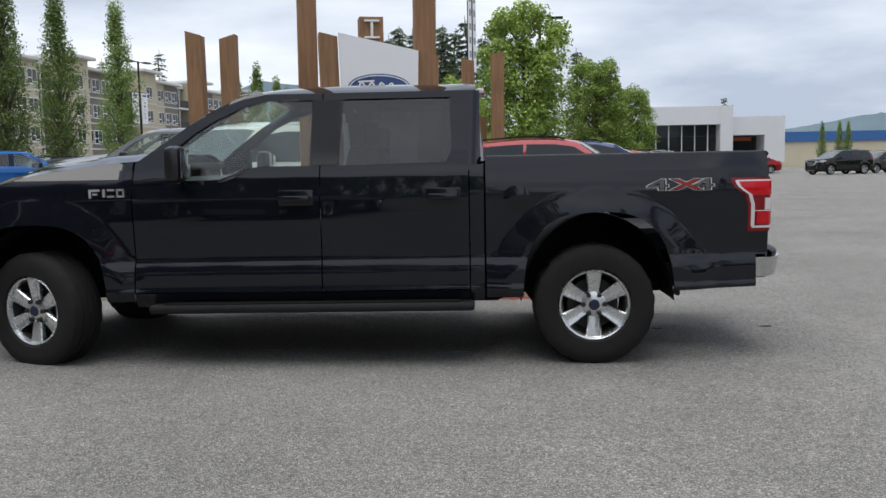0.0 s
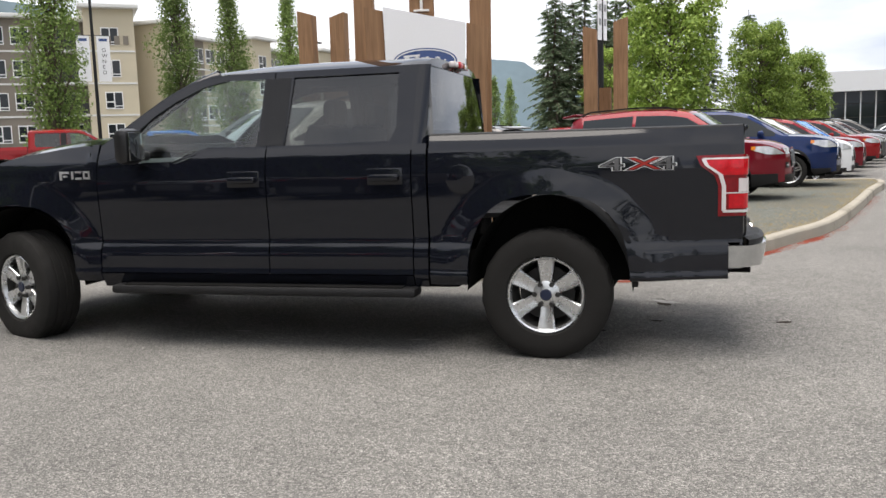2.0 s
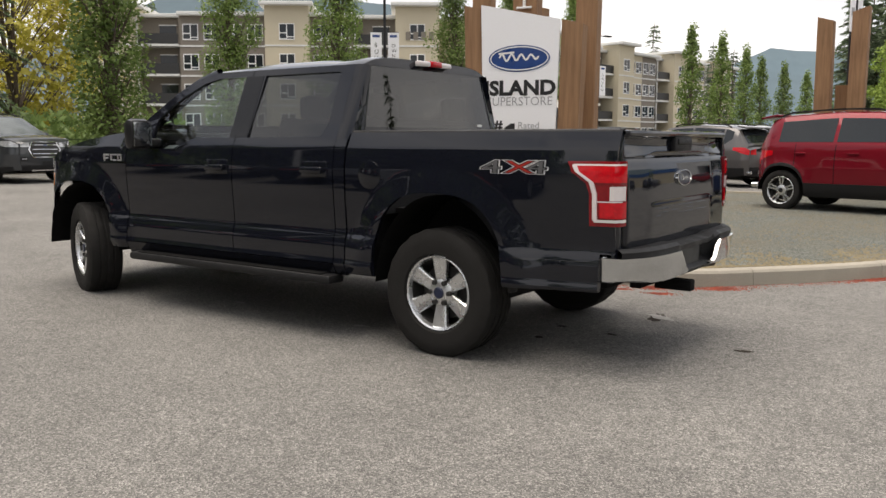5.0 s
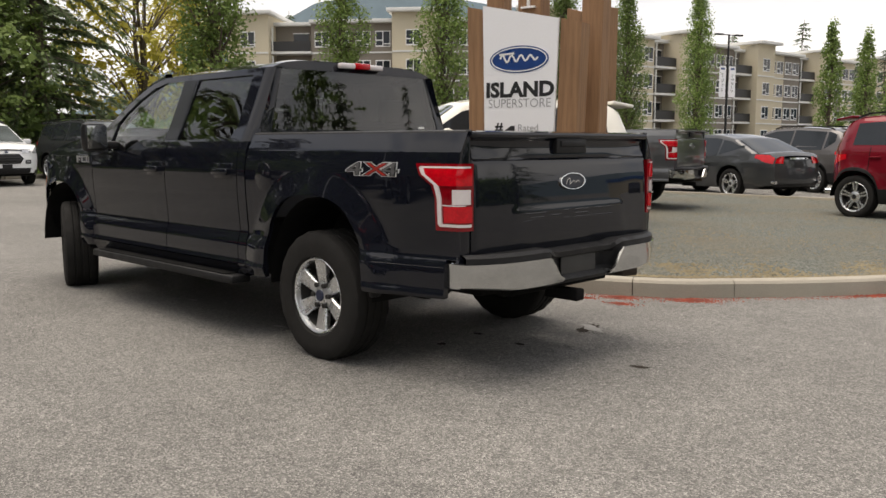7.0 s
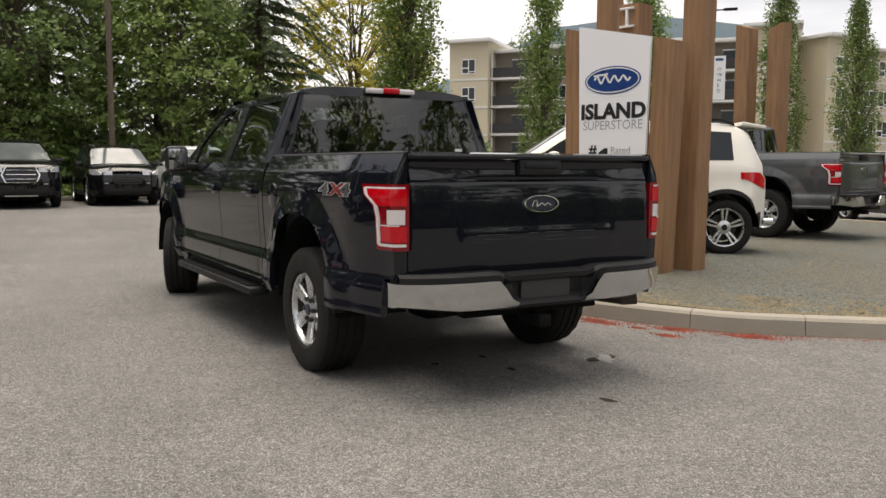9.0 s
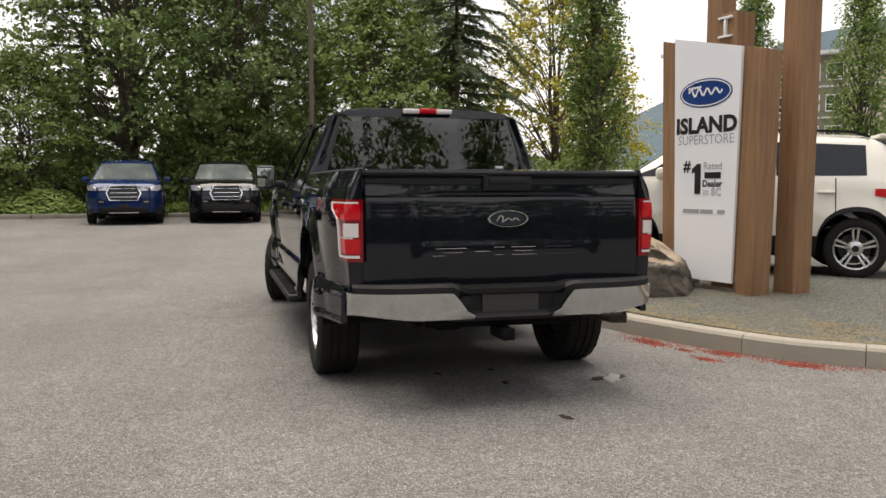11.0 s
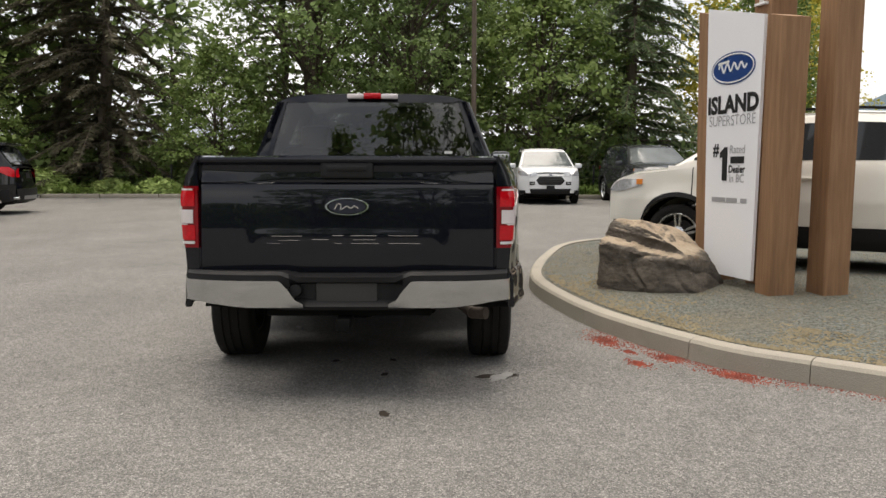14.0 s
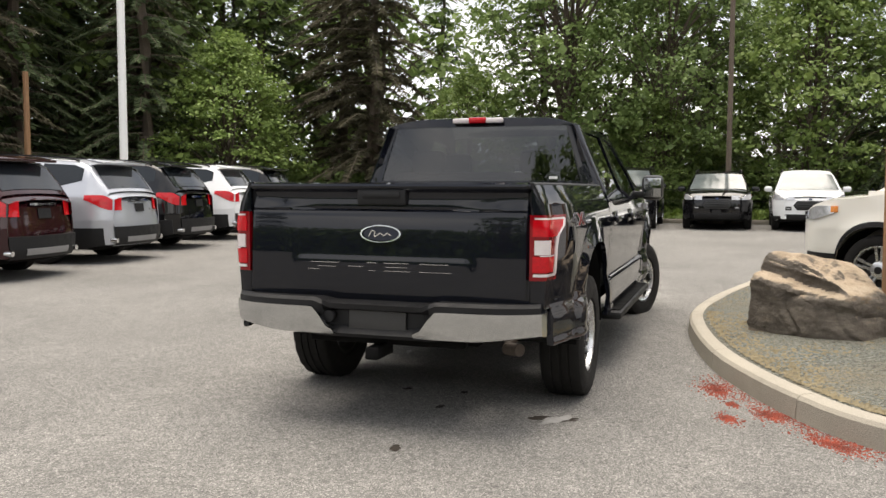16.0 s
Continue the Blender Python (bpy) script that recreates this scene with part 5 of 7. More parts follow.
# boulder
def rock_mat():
    """Dark fractured stone, blended to a paler tan on the faces that look up."""
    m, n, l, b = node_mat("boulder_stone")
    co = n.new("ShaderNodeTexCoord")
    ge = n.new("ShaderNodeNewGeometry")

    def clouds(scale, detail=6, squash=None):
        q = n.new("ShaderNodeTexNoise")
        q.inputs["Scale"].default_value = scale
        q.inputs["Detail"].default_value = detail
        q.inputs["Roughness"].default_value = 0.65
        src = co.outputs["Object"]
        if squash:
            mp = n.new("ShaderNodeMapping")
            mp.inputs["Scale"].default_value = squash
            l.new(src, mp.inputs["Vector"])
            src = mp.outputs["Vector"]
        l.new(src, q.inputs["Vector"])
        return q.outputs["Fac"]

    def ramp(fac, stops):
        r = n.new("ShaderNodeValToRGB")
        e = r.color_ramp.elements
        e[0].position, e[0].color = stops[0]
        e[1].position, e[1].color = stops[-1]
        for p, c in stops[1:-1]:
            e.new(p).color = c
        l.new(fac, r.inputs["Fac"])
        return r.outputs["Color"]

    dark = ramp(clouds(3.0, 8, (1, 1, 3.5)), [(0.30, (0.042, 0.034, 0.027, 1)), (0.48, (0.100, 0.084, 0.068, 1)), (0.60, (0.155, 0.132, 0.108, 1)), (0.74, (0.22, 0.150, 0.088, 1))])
    tan_tone = ramp(clouds(4.0, 8), [(0.30, (0.17, 0.125, 0.085, 1)), (0.50, (0.32, 0.25, 0.175, 1)), (0.72, (0.41, 0.335, 0.25, 1))])
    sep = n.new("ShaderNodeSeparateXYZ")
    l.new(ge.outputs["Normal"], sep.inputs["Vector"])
    # mask from normal z plus noise: upward faces take the tan tone
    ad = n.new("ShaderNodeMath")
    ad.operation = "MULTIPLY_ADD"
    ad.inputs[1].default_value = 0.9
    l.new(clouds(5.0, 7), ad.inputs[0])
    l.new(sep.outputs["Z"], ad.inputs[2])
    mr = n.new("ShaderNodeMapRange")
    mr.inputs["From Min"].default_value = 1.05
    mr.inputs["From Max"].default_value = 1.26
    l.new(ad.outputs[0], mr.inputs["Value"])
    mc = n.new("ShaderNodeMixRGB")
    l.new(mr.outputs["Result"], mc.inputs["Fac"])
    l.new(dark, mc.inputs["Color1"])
    l.new(tan_tone, mc.inputs["Color2"])
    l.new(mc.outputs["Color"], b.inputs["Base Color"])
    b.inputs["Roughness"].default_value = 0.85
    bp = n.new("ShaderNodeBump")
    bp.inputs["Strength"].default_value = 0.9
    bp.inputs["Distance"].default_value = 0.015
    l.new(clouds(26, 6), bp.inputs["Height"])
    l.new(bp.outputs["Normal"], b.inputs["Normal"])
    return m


bm = bmesh.new()
bmesh.ops.create_icosphere(bm, subdivisions=6, radius=1.0)
SLABS = [((0, 0, -1), 0.36), ((0, -1, 0.10), 0.38), ((0.55, -0.84, 0.05), 0.46), ((-1, -0.15, 0.02), 0.56), ((-0.6, 0.75, 0.15), 0.52), ((1, -0.1, 0.22), 0.50), ((0.1, 1, 0.25), 0.44),
         ((0.52, 0.02, 1), 0.27), ((-0.05, 0.22, 1), 0.33), ((0.12, -0.55, 0.85), 0.37), ((0.75, -0.35, 0.70), 0.43), ((-0.7, -0.1, 0.75), 0.54), ((0.5, 0.6, 0.7), 0.40)]
SLABS = [(Vector(n_).normalized(), d) for n_, d in SLABS]
for v in bm.verts:
    way = v.co.normalized()
    r = min(d / max(1e-3, way.dot(n_)) for n_, d in SLABS if way.dot(n_) > 1e-3)
    p = way * r
    front = smooth(-0.20, -0.34, p.y)
    line = p.z - (0.07 - 0.16 * p.x + 0.03 * noise.noise(Vector((p.x * 4, 0, 2))))
    p += Vector((0, 1, 0)) * front * (0.085 * smooth(0.015, 0.055, line) * (1 - smooth(0.10, 0.26, line)) - 0.02 * math.exp(-((line + 0.02) / 0.03) ** 2))
    lay = noise.noise(Vector((p.x * 0.9 + 4, p.y * 0.7, p.z * 7.0 + p.x * 1.6)))
    crack = max(0.0, 0.14 - abs(noise.noise(Vector((p.x * 1.6, p.y * 1.9, p.z * 4.2 + p.x)) + Vector((3, 1, 7))))) * 0.20
    p += way * (0.030 * (round(lay * 5) / 5) - crack + 0.022 * noise.noise(p * 4.0) + 0.010 * noise.noise(p * 11.0) + 0.006 * noise.noise(p * 28.0))
    v.co = p
rock = solid("boulder", bm, rock_mat(), "angular boulder, tan on upward faces and dark brown fractured sides, on the gravel", "rock", m=pose(1.925, -2.50, island_z(1.9, -2.5) + 0.28, 0, 0, -127) @ Matrix.Diagonal((0.80, 0.95, 0.95, 1)))

# bottle left by the sign
bt = thing("water_bottle", "clear crumpled plastic water bottle standing by the sign post", "bottle", pose(1.72, -3.46, island_z(1.72, -3.46)))
bm = lathe([(0.0, 0.0), (0.03, 0.0), (0.032, 0.02), (0.028, 0.06), (0.032, 0.09), (0.032, 0.13), (0.014, 0.17), (0.012, 0.185)], 16)
for v in bm.verts:
    v.co = Vector((v.co.x, -v.co.z, v.co.y))
part("body", bm, mat_once("clear_plastic", (0.45, 0.52, 0.55), rough=0.15), bt)
bm = lathe([(0.0, 0.2), (0.014, 0.2), (0.015, 0.18)], 12)
for v in bm.verts:
    v.co = Vector((v.co.x, -v.co.z, v.co.y))
part("cap", bm, M_WHITE, bt, "white screw cap")

# ---- other parked cars ----
P_WHITE = paint("white_car_paint", (0.72, 0.73, 0.74))
P_CREAM = paint("pearl_white_paint", (0.74, 0.72, 0.66))
P_RED = paint("ruby_red_paint", (0.16, 0.008, 0.016), 0.25, 1.36)
P_BRIGHTRED = paint("red_car_paint", (0.22, 0.010, 0.012), 0.0, 1.36)
P_BLUE = paint("blue_car_paint", (0.006, 0.019, 0.08), 0.25, 1.40)
P_MID = paint("bright_blue_paint", (0.02, 0.12, 0.38), 0.2)
P_GREY = paint("grey_car_paint", (0.045, 0.048, 0.052), 0.3)
P_STONE = paint("stone_grey_paint", (0.085, 0.090, 0.096), 0.5)
P_MAROON = paint("dark_maroon_paint", (0.03, 0.008, 0.010), 0.25)
P_SILVER = paint("silver_car_paint", (0.46, 0.48, 0.52), 0.5)
P_BROWN = paint("grey_brown_paint", (0.10, 0.095, 0.095), 0.3)
P_BLK = paint("black_car_paint", (0.006, 0.006, 0.007))

KINDS = {
    "small_suv": dict(L=4.0, W=1.77, WB=2.52, FO=0.90, R=0.335, belt=1.09, hoodz=1.03, nose=0.92, grille=(0.58, 0.85, 0.50), lamp=(0.80, 0.91), tail=1.02, roof=[(-1.94, 1.06), (-1.76, 1.50), (-1.52, 1.60), (-0.6, 1.65), (0.1, 1.635), (0.42, 1.575), (1.22, 1.05)], cut=(-1.55, -0.55, 0.32), clad=0.47, rails=True),
    "suv": dict(L=4.58, W=1.88, WB=2.71, FO=0.90, R=0.345, belt=1.05, hoodz=1.08, nose=0.98, grille=(0.58, 0.80, 0.60), lamp=(0.83, 0.95), tail=1.08, roof=[(-2.22, 1.10), (-1.92, 1.52), (-1.6, 1.62), (-0.6, 1.68), (0.15, 1.655), (0.5, 1.585), (1.38, 1.08)], cut=(-1.5, -0.45, 0.40), clad=0.40, rails=True),
    "large_suv": dict(L=5.05, W=2.0, WB=3.02, FO=0.90, R=0.375, belt=1.14, hoodz=1.20, nose=1.07, grille=(0.66, 1.03, 0.62), lamp=(0.91, 1.03), tail=1.16, roof=[(-2.45, 1.18), (-2.12, 1.62), (-1.85, 1.72), (-0.6, 1.78), (0.2, 1.76), (0.55, 1.69), (1.45, 1.19)], cut=(-1.25, -0.30, 0.50), clad=0.42, rails=True),
    "sedan": dict(L=4.87, W=1.85, WB=2.85, FO=0.95, R=0.34, belt=0.93, hoodz=0.93, nose=0.74, grille=(0.38, 0.66, 0.50), lamp=(0.60, 0.71), tail=1.02, roof=[(-2.05, 1.02), (-1.25, 1.36), (-0.7, 1.45), (0.0, 1.47), (0.35, 1.42), (1.30, 0.95)], cut=(-0.9, -0.10, 0.45), clad=0.0, rails=False),
}
car_models = {}


def car(kind, name, label, m, body, group=""):
    """A parked car: x forward, on the ground, x = 0 midway."""
    if kind in car_models:
        made = copy_thing(car_models[kind][0], m)
        made.name = name
        tagged(made, label, "car", group)
        for ob in made.children_recursive:
            if ob.type == "MESH" and ob.data.materials and ob.data.materials[0] == car_models[kind][1]:
                ob.material_slots[0].link = "OBJECT"
                ob.material_slots[0].material = body
        return made
    S = KINDS[kind]
    L, W, WB, R = S["L"] / 2, S["W"] / 2, S["WB"], S["R"]
    fx = L - S["FO"]
    rx = fx - WB
    arches = ((rx, R, R + 0.075, R + 0.08), (fx, R, R + 0.075, R + 0.08))
    root = thing(name, label, "car", m, group)
    prof = S["roof"]
    rz = curve(prof)
    belt = S["belt"]
    xb0, xb1 = prof[0][0], prof[-1][0]
    top = curve([(-L, S["tail"] - 0.10), (-L + 0.12, S["tail"]), (xb0 + 0.02, S["tail"]), (xb0 + 0.5, belt + 0.04), (xb1 - 0.35, belt), (xb1 + 0.02, S["hoodz"]), (lerp(xb1, L, 0.55), lerp(S["hoodz"], S["nose"], 0.35)), (L - 0.12, S["nose"]), (L, S["nose"] - 0.10)])
    sec = curve([(0.18, 0.86), (0.32, 0.95), (0.50, 0.985), (0.72, 1.0), (0.86, 0.985), (belt - 0.06, 0.965), (belt + 0.02, 0.935), (belt + 0.12, 0.885), (rz(-0.3) - 0.06, 0.70), (rz(-0.3) + 0.02, 0.62)])

    def cy(x, z):
        y = W * sec(z)
        y -= W * ((0.38 if kind == "small_suv" else 0.28) if x > 0 else (0.36 if kind == "small_suv" else 0.24)) * max(0, (abs(x) - (L - 0.50)) / 0.50) ** 2.4
        y -= W * 0.04 * smooth(0.6, L, abs(x))
        for cx, cz, a, b in arches:
            r = math.hypot(x - cx, z - cz)
            y += 0.02 * (1 - smooth(a, a + 0.16, r))
        return y

    def low(x):
        z = 0.24 if abs(x) < L - 0.6 else lerp(0.24, 0.33, smooth(L - 0.6, L, abs(x)))
        for cx, cz, a, b in arches:
            u = abs(x - cx) / a
            if u < 1:
                z = max(z, cz + b * (1 - u ** 2.2) ** (1 / 2.2))
        return z

    xs = sorted(xs_between(-L, L, 44) + arch_xs(rx, arches[0][2]) + arch_xs(fx, arches[1][2]))
    rows_n = 12
    for side in (1, -1):
        part("body_side", side_panel(xs, low, lambda x: top(x, 0.04), cy, rows_n, side, 0.02), body, root)
    # bonnet, tail deck and ends
    for x0, x1, nm in ((xb1 - 0.1, L, "bonnet"), (-L, xb0 + 0.25, "tail_deck")):
        bm = bmesh.new()
        rows = []
        for x in xs_between(x0, x1, 10):
            zt = top(x, 0.04)
            hw = cy(x, zt) - 0.01
            rows.append([(x, hw * u / 6, zt + 0.05 * (1 - abs(u / 6) ** 2.6)) for u in range(-6, 7)])
        grid(bm, rows)
        bmesh.ops.recalc_face_normals(bm, faces=bm.faces)
        part(nm, bm, body, root)

    def face_x(z, u, s):
        """The front (s = 1) or the tail (s = -1), bowed outwards."""
        lean = -0.05 * smooth(0.62, 1.05, z) - 0.06 * (1 - smooth(0.25, 0.42, z))
        return s * (L - 0.012 + lean + 0.09 * (1 - abs(u) ** 2.4))

    for s, nm in ((1, "front_bumper"), (-1, "rear_bumper")):
        zt = top(s * L, 0.04) + 0.03
        bm = bmesh.new()
        rows = []
        for k in range(11):
            z = lerp(0.30, zt, k / 10)
            hw = cy(s * L, min(z, zt))
            rows.append([(face_x(z, u / 8, s) if k < 10 else s * (L - 0.10), hw * u / 8, z) for u in range(-8, 9)])
        grid(bm, rows, flip=s < 0)
        part(nm, bm, body, root)

    def on_face(s, z0, z1, u0, u1, out, n=6, taper=0.0):
        bm = bmesh.new()
        rows = []
        for k in range(n + 1):
            z = lerp(z0, z1, k / n)
            hw = cy(s * L, z)
            sh = taper * k / n
            rows.append([(face_x(z, u, s) + s * out, hw * u, z) for u in [lerp(u0 + sh, u1 - sh * 0, q / 8) for q in range(9)]])
        back = [[(p[0] - s * (out + 0.03), p[1], p[2]) for p in rows[0]]]
        end = [[(p[0] - s * (out + 0.03), p[1], p[2]) for p in rows[-1]]]
        grid(bm, back + rows + end, flip=s < 0)
        bmesh.ops.recalc_face_normals(bm, faces=bm.faces)
        return bm

    nz, tz = S["nose"], S["tail"]
    def hexagon(z0, z1, um, ue, out, n=8):
        """A six-sided panel on the front, widest at mid height."""
        bm = bmesh.new()
        rows = []
        for k in range(n + 1):
            z = lerp(z0, z1, k / n)
            uu = lerp(um, ue, abs(2 * k / n - 1))
            rows.append([(face_x(z, uu * q / 8, 1) + out, cy(L, z) * uu * q / 8, z) for q in range(-8, 9)])
        back = [[(p[0] - out - 0.03, p[1], p[2]) for p in rows[0]]]
        end = [[(p[0] - out - 0.03, p[1], p[2]) for p in rows[-1]]]
        grid(bm, back + rows + end)
        bmesh.ops.recalc_face_normals(bm, faces=bm.faces)
        return bm
    g0, g1, gu = S["grille"]
    part("grille_surround", hexagon(g0 - 0.014, g1 + 0.014, gu + 0.05, gu * 0.80 + 0.03, 0.011), M_CHROME if kind != "suv" else M_GLOSS, root, "grille surround")
    part("grille", hexagon(g0, g1, gu, gu * 0.80, 0.016), mat_once("grille_black", (0.008, 0.008, 0.008), rough=0.4), root, "black grille")
    for k in range(3):
        z = lerp(S["grille"][0], S["grille"][1], 0.2 + k * 0.3)
        part("grille_bar", on_face(1, z, z + 0.013, -gu * 0.82, gu * 0.82, 0.022, 1), M_GLOSS if kind == "suv" else M_CHROME, root)
    if S["clad"]:
        part("front_cladding", on_face(1, 0.30, 0.455, -1.02, 1.02, 0.008), M_TRIM, root, "black lower bumper")
    part("lower_grille", on_face(1, 0.31, 0.43, -0.85, 0.85, 0.012), M_TRIM, root)
    part("skid_trim", on_face(1, 0.30, 0.335, -0.6, 0.6, 0.02, 2), M_CHROME if kind == "large_suv" else M_TRIM, root)
    part("front_badge", on_face(1, max(S["grille"][0] + 0.15, nz - 0.14), max(S["grille"][0] + 0.15, nz - 0.14) + 0.042, -0.06, 0.06, 0.03, 2), mat_once("badge_blue", (0.02, 0.035, 0.09), rough=0.3), root)
    part("plate", on_face(1, 0.44, 0.55, -0.19, 0.19, 0.024, 2), M_TRIM, root, "blank plate holder")
    part("rear_cladding", on_face(-1, 0.31, (0.62 if kind == "large_suv" else 0.54) if S["clad"] else 0.36, -1.02, 1.02, 0.045 if kind == "large_suv" else 0.014), M_TRIM, root)
    part("rear_plate", on_face(-1, tz - 0.30, tz - 0.16, -0.2, 0.2, 0.012, 2), M_TRIM, root)
    part("tail_chrome_bar", on_face(-1, tz - 0.12, tz - 0.085, -0.42, 0.42, 0.02, 2), M_CHROME, root)
    if S["clad"]:
        part("skid_plate", on_face(-1, 0.36, 0.45, -0.66, 0.66, 0.055, 2), mat_once("satin_silver", (0.30, 0.30, 0.31), rough=0.4, metal=0.6), root, "satin silver skid trim")
    for sg in (1, -1):
        bm = bmesh.new()
        cyl(bm, (-L + 0.05, sg * W * 0.70, 0.40), (-L - 0.06, sg * W * 0.70, 0.395), 0.042, 0.046, 14, False)
        cyl(bm, (-L - 0.06, sg * W * 0.70, 0.395), (-L + 0.02, sg * W * 0.70, 0.40), 0.038, 0.036, 14, True)
        part("exhaust_tip", bm, M_CHROME, root, "bright exhaust tip")
    for side in (1, -1):
        hl0, hl1 = S["lamp"]
        part("headlight", side_panel(xs_between(L - 0.46, L - 0.015, 8), lambda x: lerp(hl0 + 0.07, hl0, smooth(L - 0.5, L - 0.2, x)), lambda x: min(hl1 + 0.03, top(x, 0.04) - 0.02), lambda x, z: cy(x, z) + 0.013, 4, side), M_HEAD, root, "clear headlamp")
        part("turn_lamp", side_panel(xs_between(L - 0.50, L - 0.43, 3), lambda x: hl1 - 0.03, lambda x: min(hl1 + 0.03, top(x, 0.04) - 0.02), lambda x, z: cy(x, z) + 0.015, 2, side), M_AMBER, root, "amber turn lamp")
        part("headlight_face", on_face(1, S["lamp"][0], S["lamp"][1] - 0.01, side * 0.62, side * 1.0, 0.016), M_HEAD, root)
        part("fog_lamp", on_face(1, 0.56, 0.66, side * 0.72, side * 0.96, 0.014), M_TRIM, root, "black lamp pocket")
        part("fog_strip", on_face(1, 0.60, 0.625, side * 0.76, side * 0.92, 0.02, 1), M_HEAD, root)
        part("taillight", side_panel(xs_between(-L + 0.015, -L + 0.40, 8), lambda x: tz - (lerp(0.27, 0.10, smooth(-L, -L + 0.42, x)) if kind == "large_suv" else lerp(0.22, 0.10, smooth(-L, -L + 0.4, x))), lambda x: min(tz - 0.02, top(x, 0.04) - 0.015), lambda x, z: cy(x, z) + 0.006, 4, side), M_RED, root, "red tail lamp")
        part("taillight_face", on_face(-1, tz - (0.27 if kind == "large_suv" else 0.21), tz - 0.06, side * (0.70 if kind == "large_suv" else 0.66), side * 1.0, 0.015), M_RED, root)
        part("door_mirror", bx((xb1 - 0.55, side * (W + 0.08), belt + 0.08), (0.14, 0.22, 0.15), 0.05), body, root)
        for hx in (S["cut"][1] - 0.75 + 0.2, S["cut"][2] - 0.65 + 0.1):
            part("door_handle", bx((hx, side * (cy(hx, belt - 0.13) + 0.012), belt - 0.13), (0.18, 0.03, 0.03), 0.01), body, root)
        for dx in (S["cut"][2] + 0.62, S["cut"][1] + 0.03, S["cut"][0] + 0.35):
            part("door_gap", side_panel([dx - 0.006, dx + 0.006], lambda x: max(0.42, low(x)), lambda x: top(x) - 0.01, lambda x, z: cy(x, z) + 0.0015, 8, side, 0.004), M_UNDER, root)
        if S["clad"]:
            part("side_cladding", side_panel([x for x in xs if -L + 0.01 < x < L - 0.08], low, lambda x: max(lerp(0.60 if kind == "large_suv" else 0.52, S["clad"], smooth(rx - 0.46, rx - 0.34, x)), low(x) + 0.05), lambda x, z: cy(x, z) + 0.011, 12, side, 0.014), M_TRIM, root, "black lower cladding")
        for a in arches:
            bm = bmesh.new()
            rows = []
            for k in range(13):
                t = math.pi * k / 12
                x, z = a[0] + a[2] * math.cos(t), a[1] + a[3] * math.sin(t) - 0.005
                rows.append([(x, side * (W - 0.03), z), (x, side * (W - 0.4), z)])
            grid(bm, rows)
            part("wheel_liner", bm, M_UNDER, root)
        # side glass
        zt_ = lambda x: rz(x) - (0.115 if kind == "small_suv" else 0.085)
        c0, c1, c2 = S["cut"]
        zb_ = belt + (0.055 if kind == "small_suv" else 0.035)
        xr = xb0 + 0.42
        xf_ = xb1 - 0.28
        segs = [(xr, c0 - 0.03), (c0 + 0.03, c1 - 0.03), (c1 + 0.03, xf_)]
        for q, (a0, a1) in enumerate(segs):
            if a1 - a0 < 0.12:
                continue
            pts = []
            n_ = 8
            for k in range(n_ + 1):
                x = lerp(a0, a1, k / n_)
                pts.append((x, zb_ + (lerp(0.20, 0.02, k / n_) if q == 0 else 0)))
            for k in range(n_, -1, -1):
                x = lerp(a0, a1, k / n_)
                zz = max(zt_(x), zb_ + (lerp(0.24, 0.06, k / n_) if q == 0 else 0.03))
                if q == 0:
                    zz = min(zz, lerp(zb_ + 0.24, 9, min(1, max(0, (x - a0) / 0.25)) ** 2 + 0.05))
                pts.append((x, zz))
            part("side_window", pane(pts, cy, side, 0.004), M_PANE, root, "dark side glass")
        bm = bmesh.new()
        if S["rails"]:
            rr_ = [(xx, side * (cy(xx, rz(xx) - 0.03) - 0.02), rz(xx) + (0.03 if 0 < q < 10 else 0.0)) for q, xx in enumerate(xs_between(prof[2][0] - 0.05, prof[4][0] + 0.1, 10))]
            grid(bm, [[(p[0], p[1] + a_ * 0.015, p[2] + b_ * 0.014) for a_, b_ in ((-1, -1), (-1, 1), (1, 1), (1, -1), (-1, -1))] for p in rr_])
            bmesh.ops.recalc_face_normals(bm, faces=bm.faces)
            part("roof_rail", bm, M_TRIM, root)
        else:
            bm.free()
    # greenhouse
    bm = bmesh.new()
    rows = []
    gxs = sorted(set(xs_between(xb0, xb1, 26) + [p[0] for p in prof]))
    for x in gxs:
        z1 = rz(x, 0.02)
        ze = max(z1 - 0.055, belt + 0.0)
        zb = min(top(x, 0.04), ze)
        ys = [cy(x, lerp(zb, ze, t)) for t in (0, 0.5, 1)]
        half = [(x, ys[0], zb), (x, ys[1], lerp(zb, ze, 0.5)), (x, ys[2], ze), (x, ys[2] - 0.05, lerp(ze, z1, 0.75)), (x, ys[2] * 0.55, z1 + 0.012), (x, 0, z1 + 0.02)]
        rows.append(half + [(p[0], -p[1], p[2]) for p in half[-2::-1]])
    grid(bm, rows)
    bmesh.ops.recalc_face_normals(bm, faces=bm.faces)
    part("cabin", bm, body, root)
    def screen(xa, xb_, fr):
        bm = bmesh.new()
        rows = []
        for k in range(9):
            x = lerp(xa, xb_, k / 8)
            z1 = rz(x, 0.02)
            hw = cy(x, max(z1 - 0.055, belt)) * fr
            rows.append([(x + (0.012 if xb_ > xa and xa > 0 or xa > 0 else -0.012), hw * u / 6, z1 + 0.022 - 0.016 * abs(u / 6) ** 3 * 1.6) for u in range(-6, 7)])
        grid(bm, rows)
        bmesh.ops.recalc_face_normals(bm, faces=bm.faces)
        return bm
    part("windshield", screen(prof[-2][0] + 0.06, prof[-1][0] - 0.06, 0.90), M_SCREEN, root, "glossy windscreen, grey base standing in for mirrored sky and cabin")
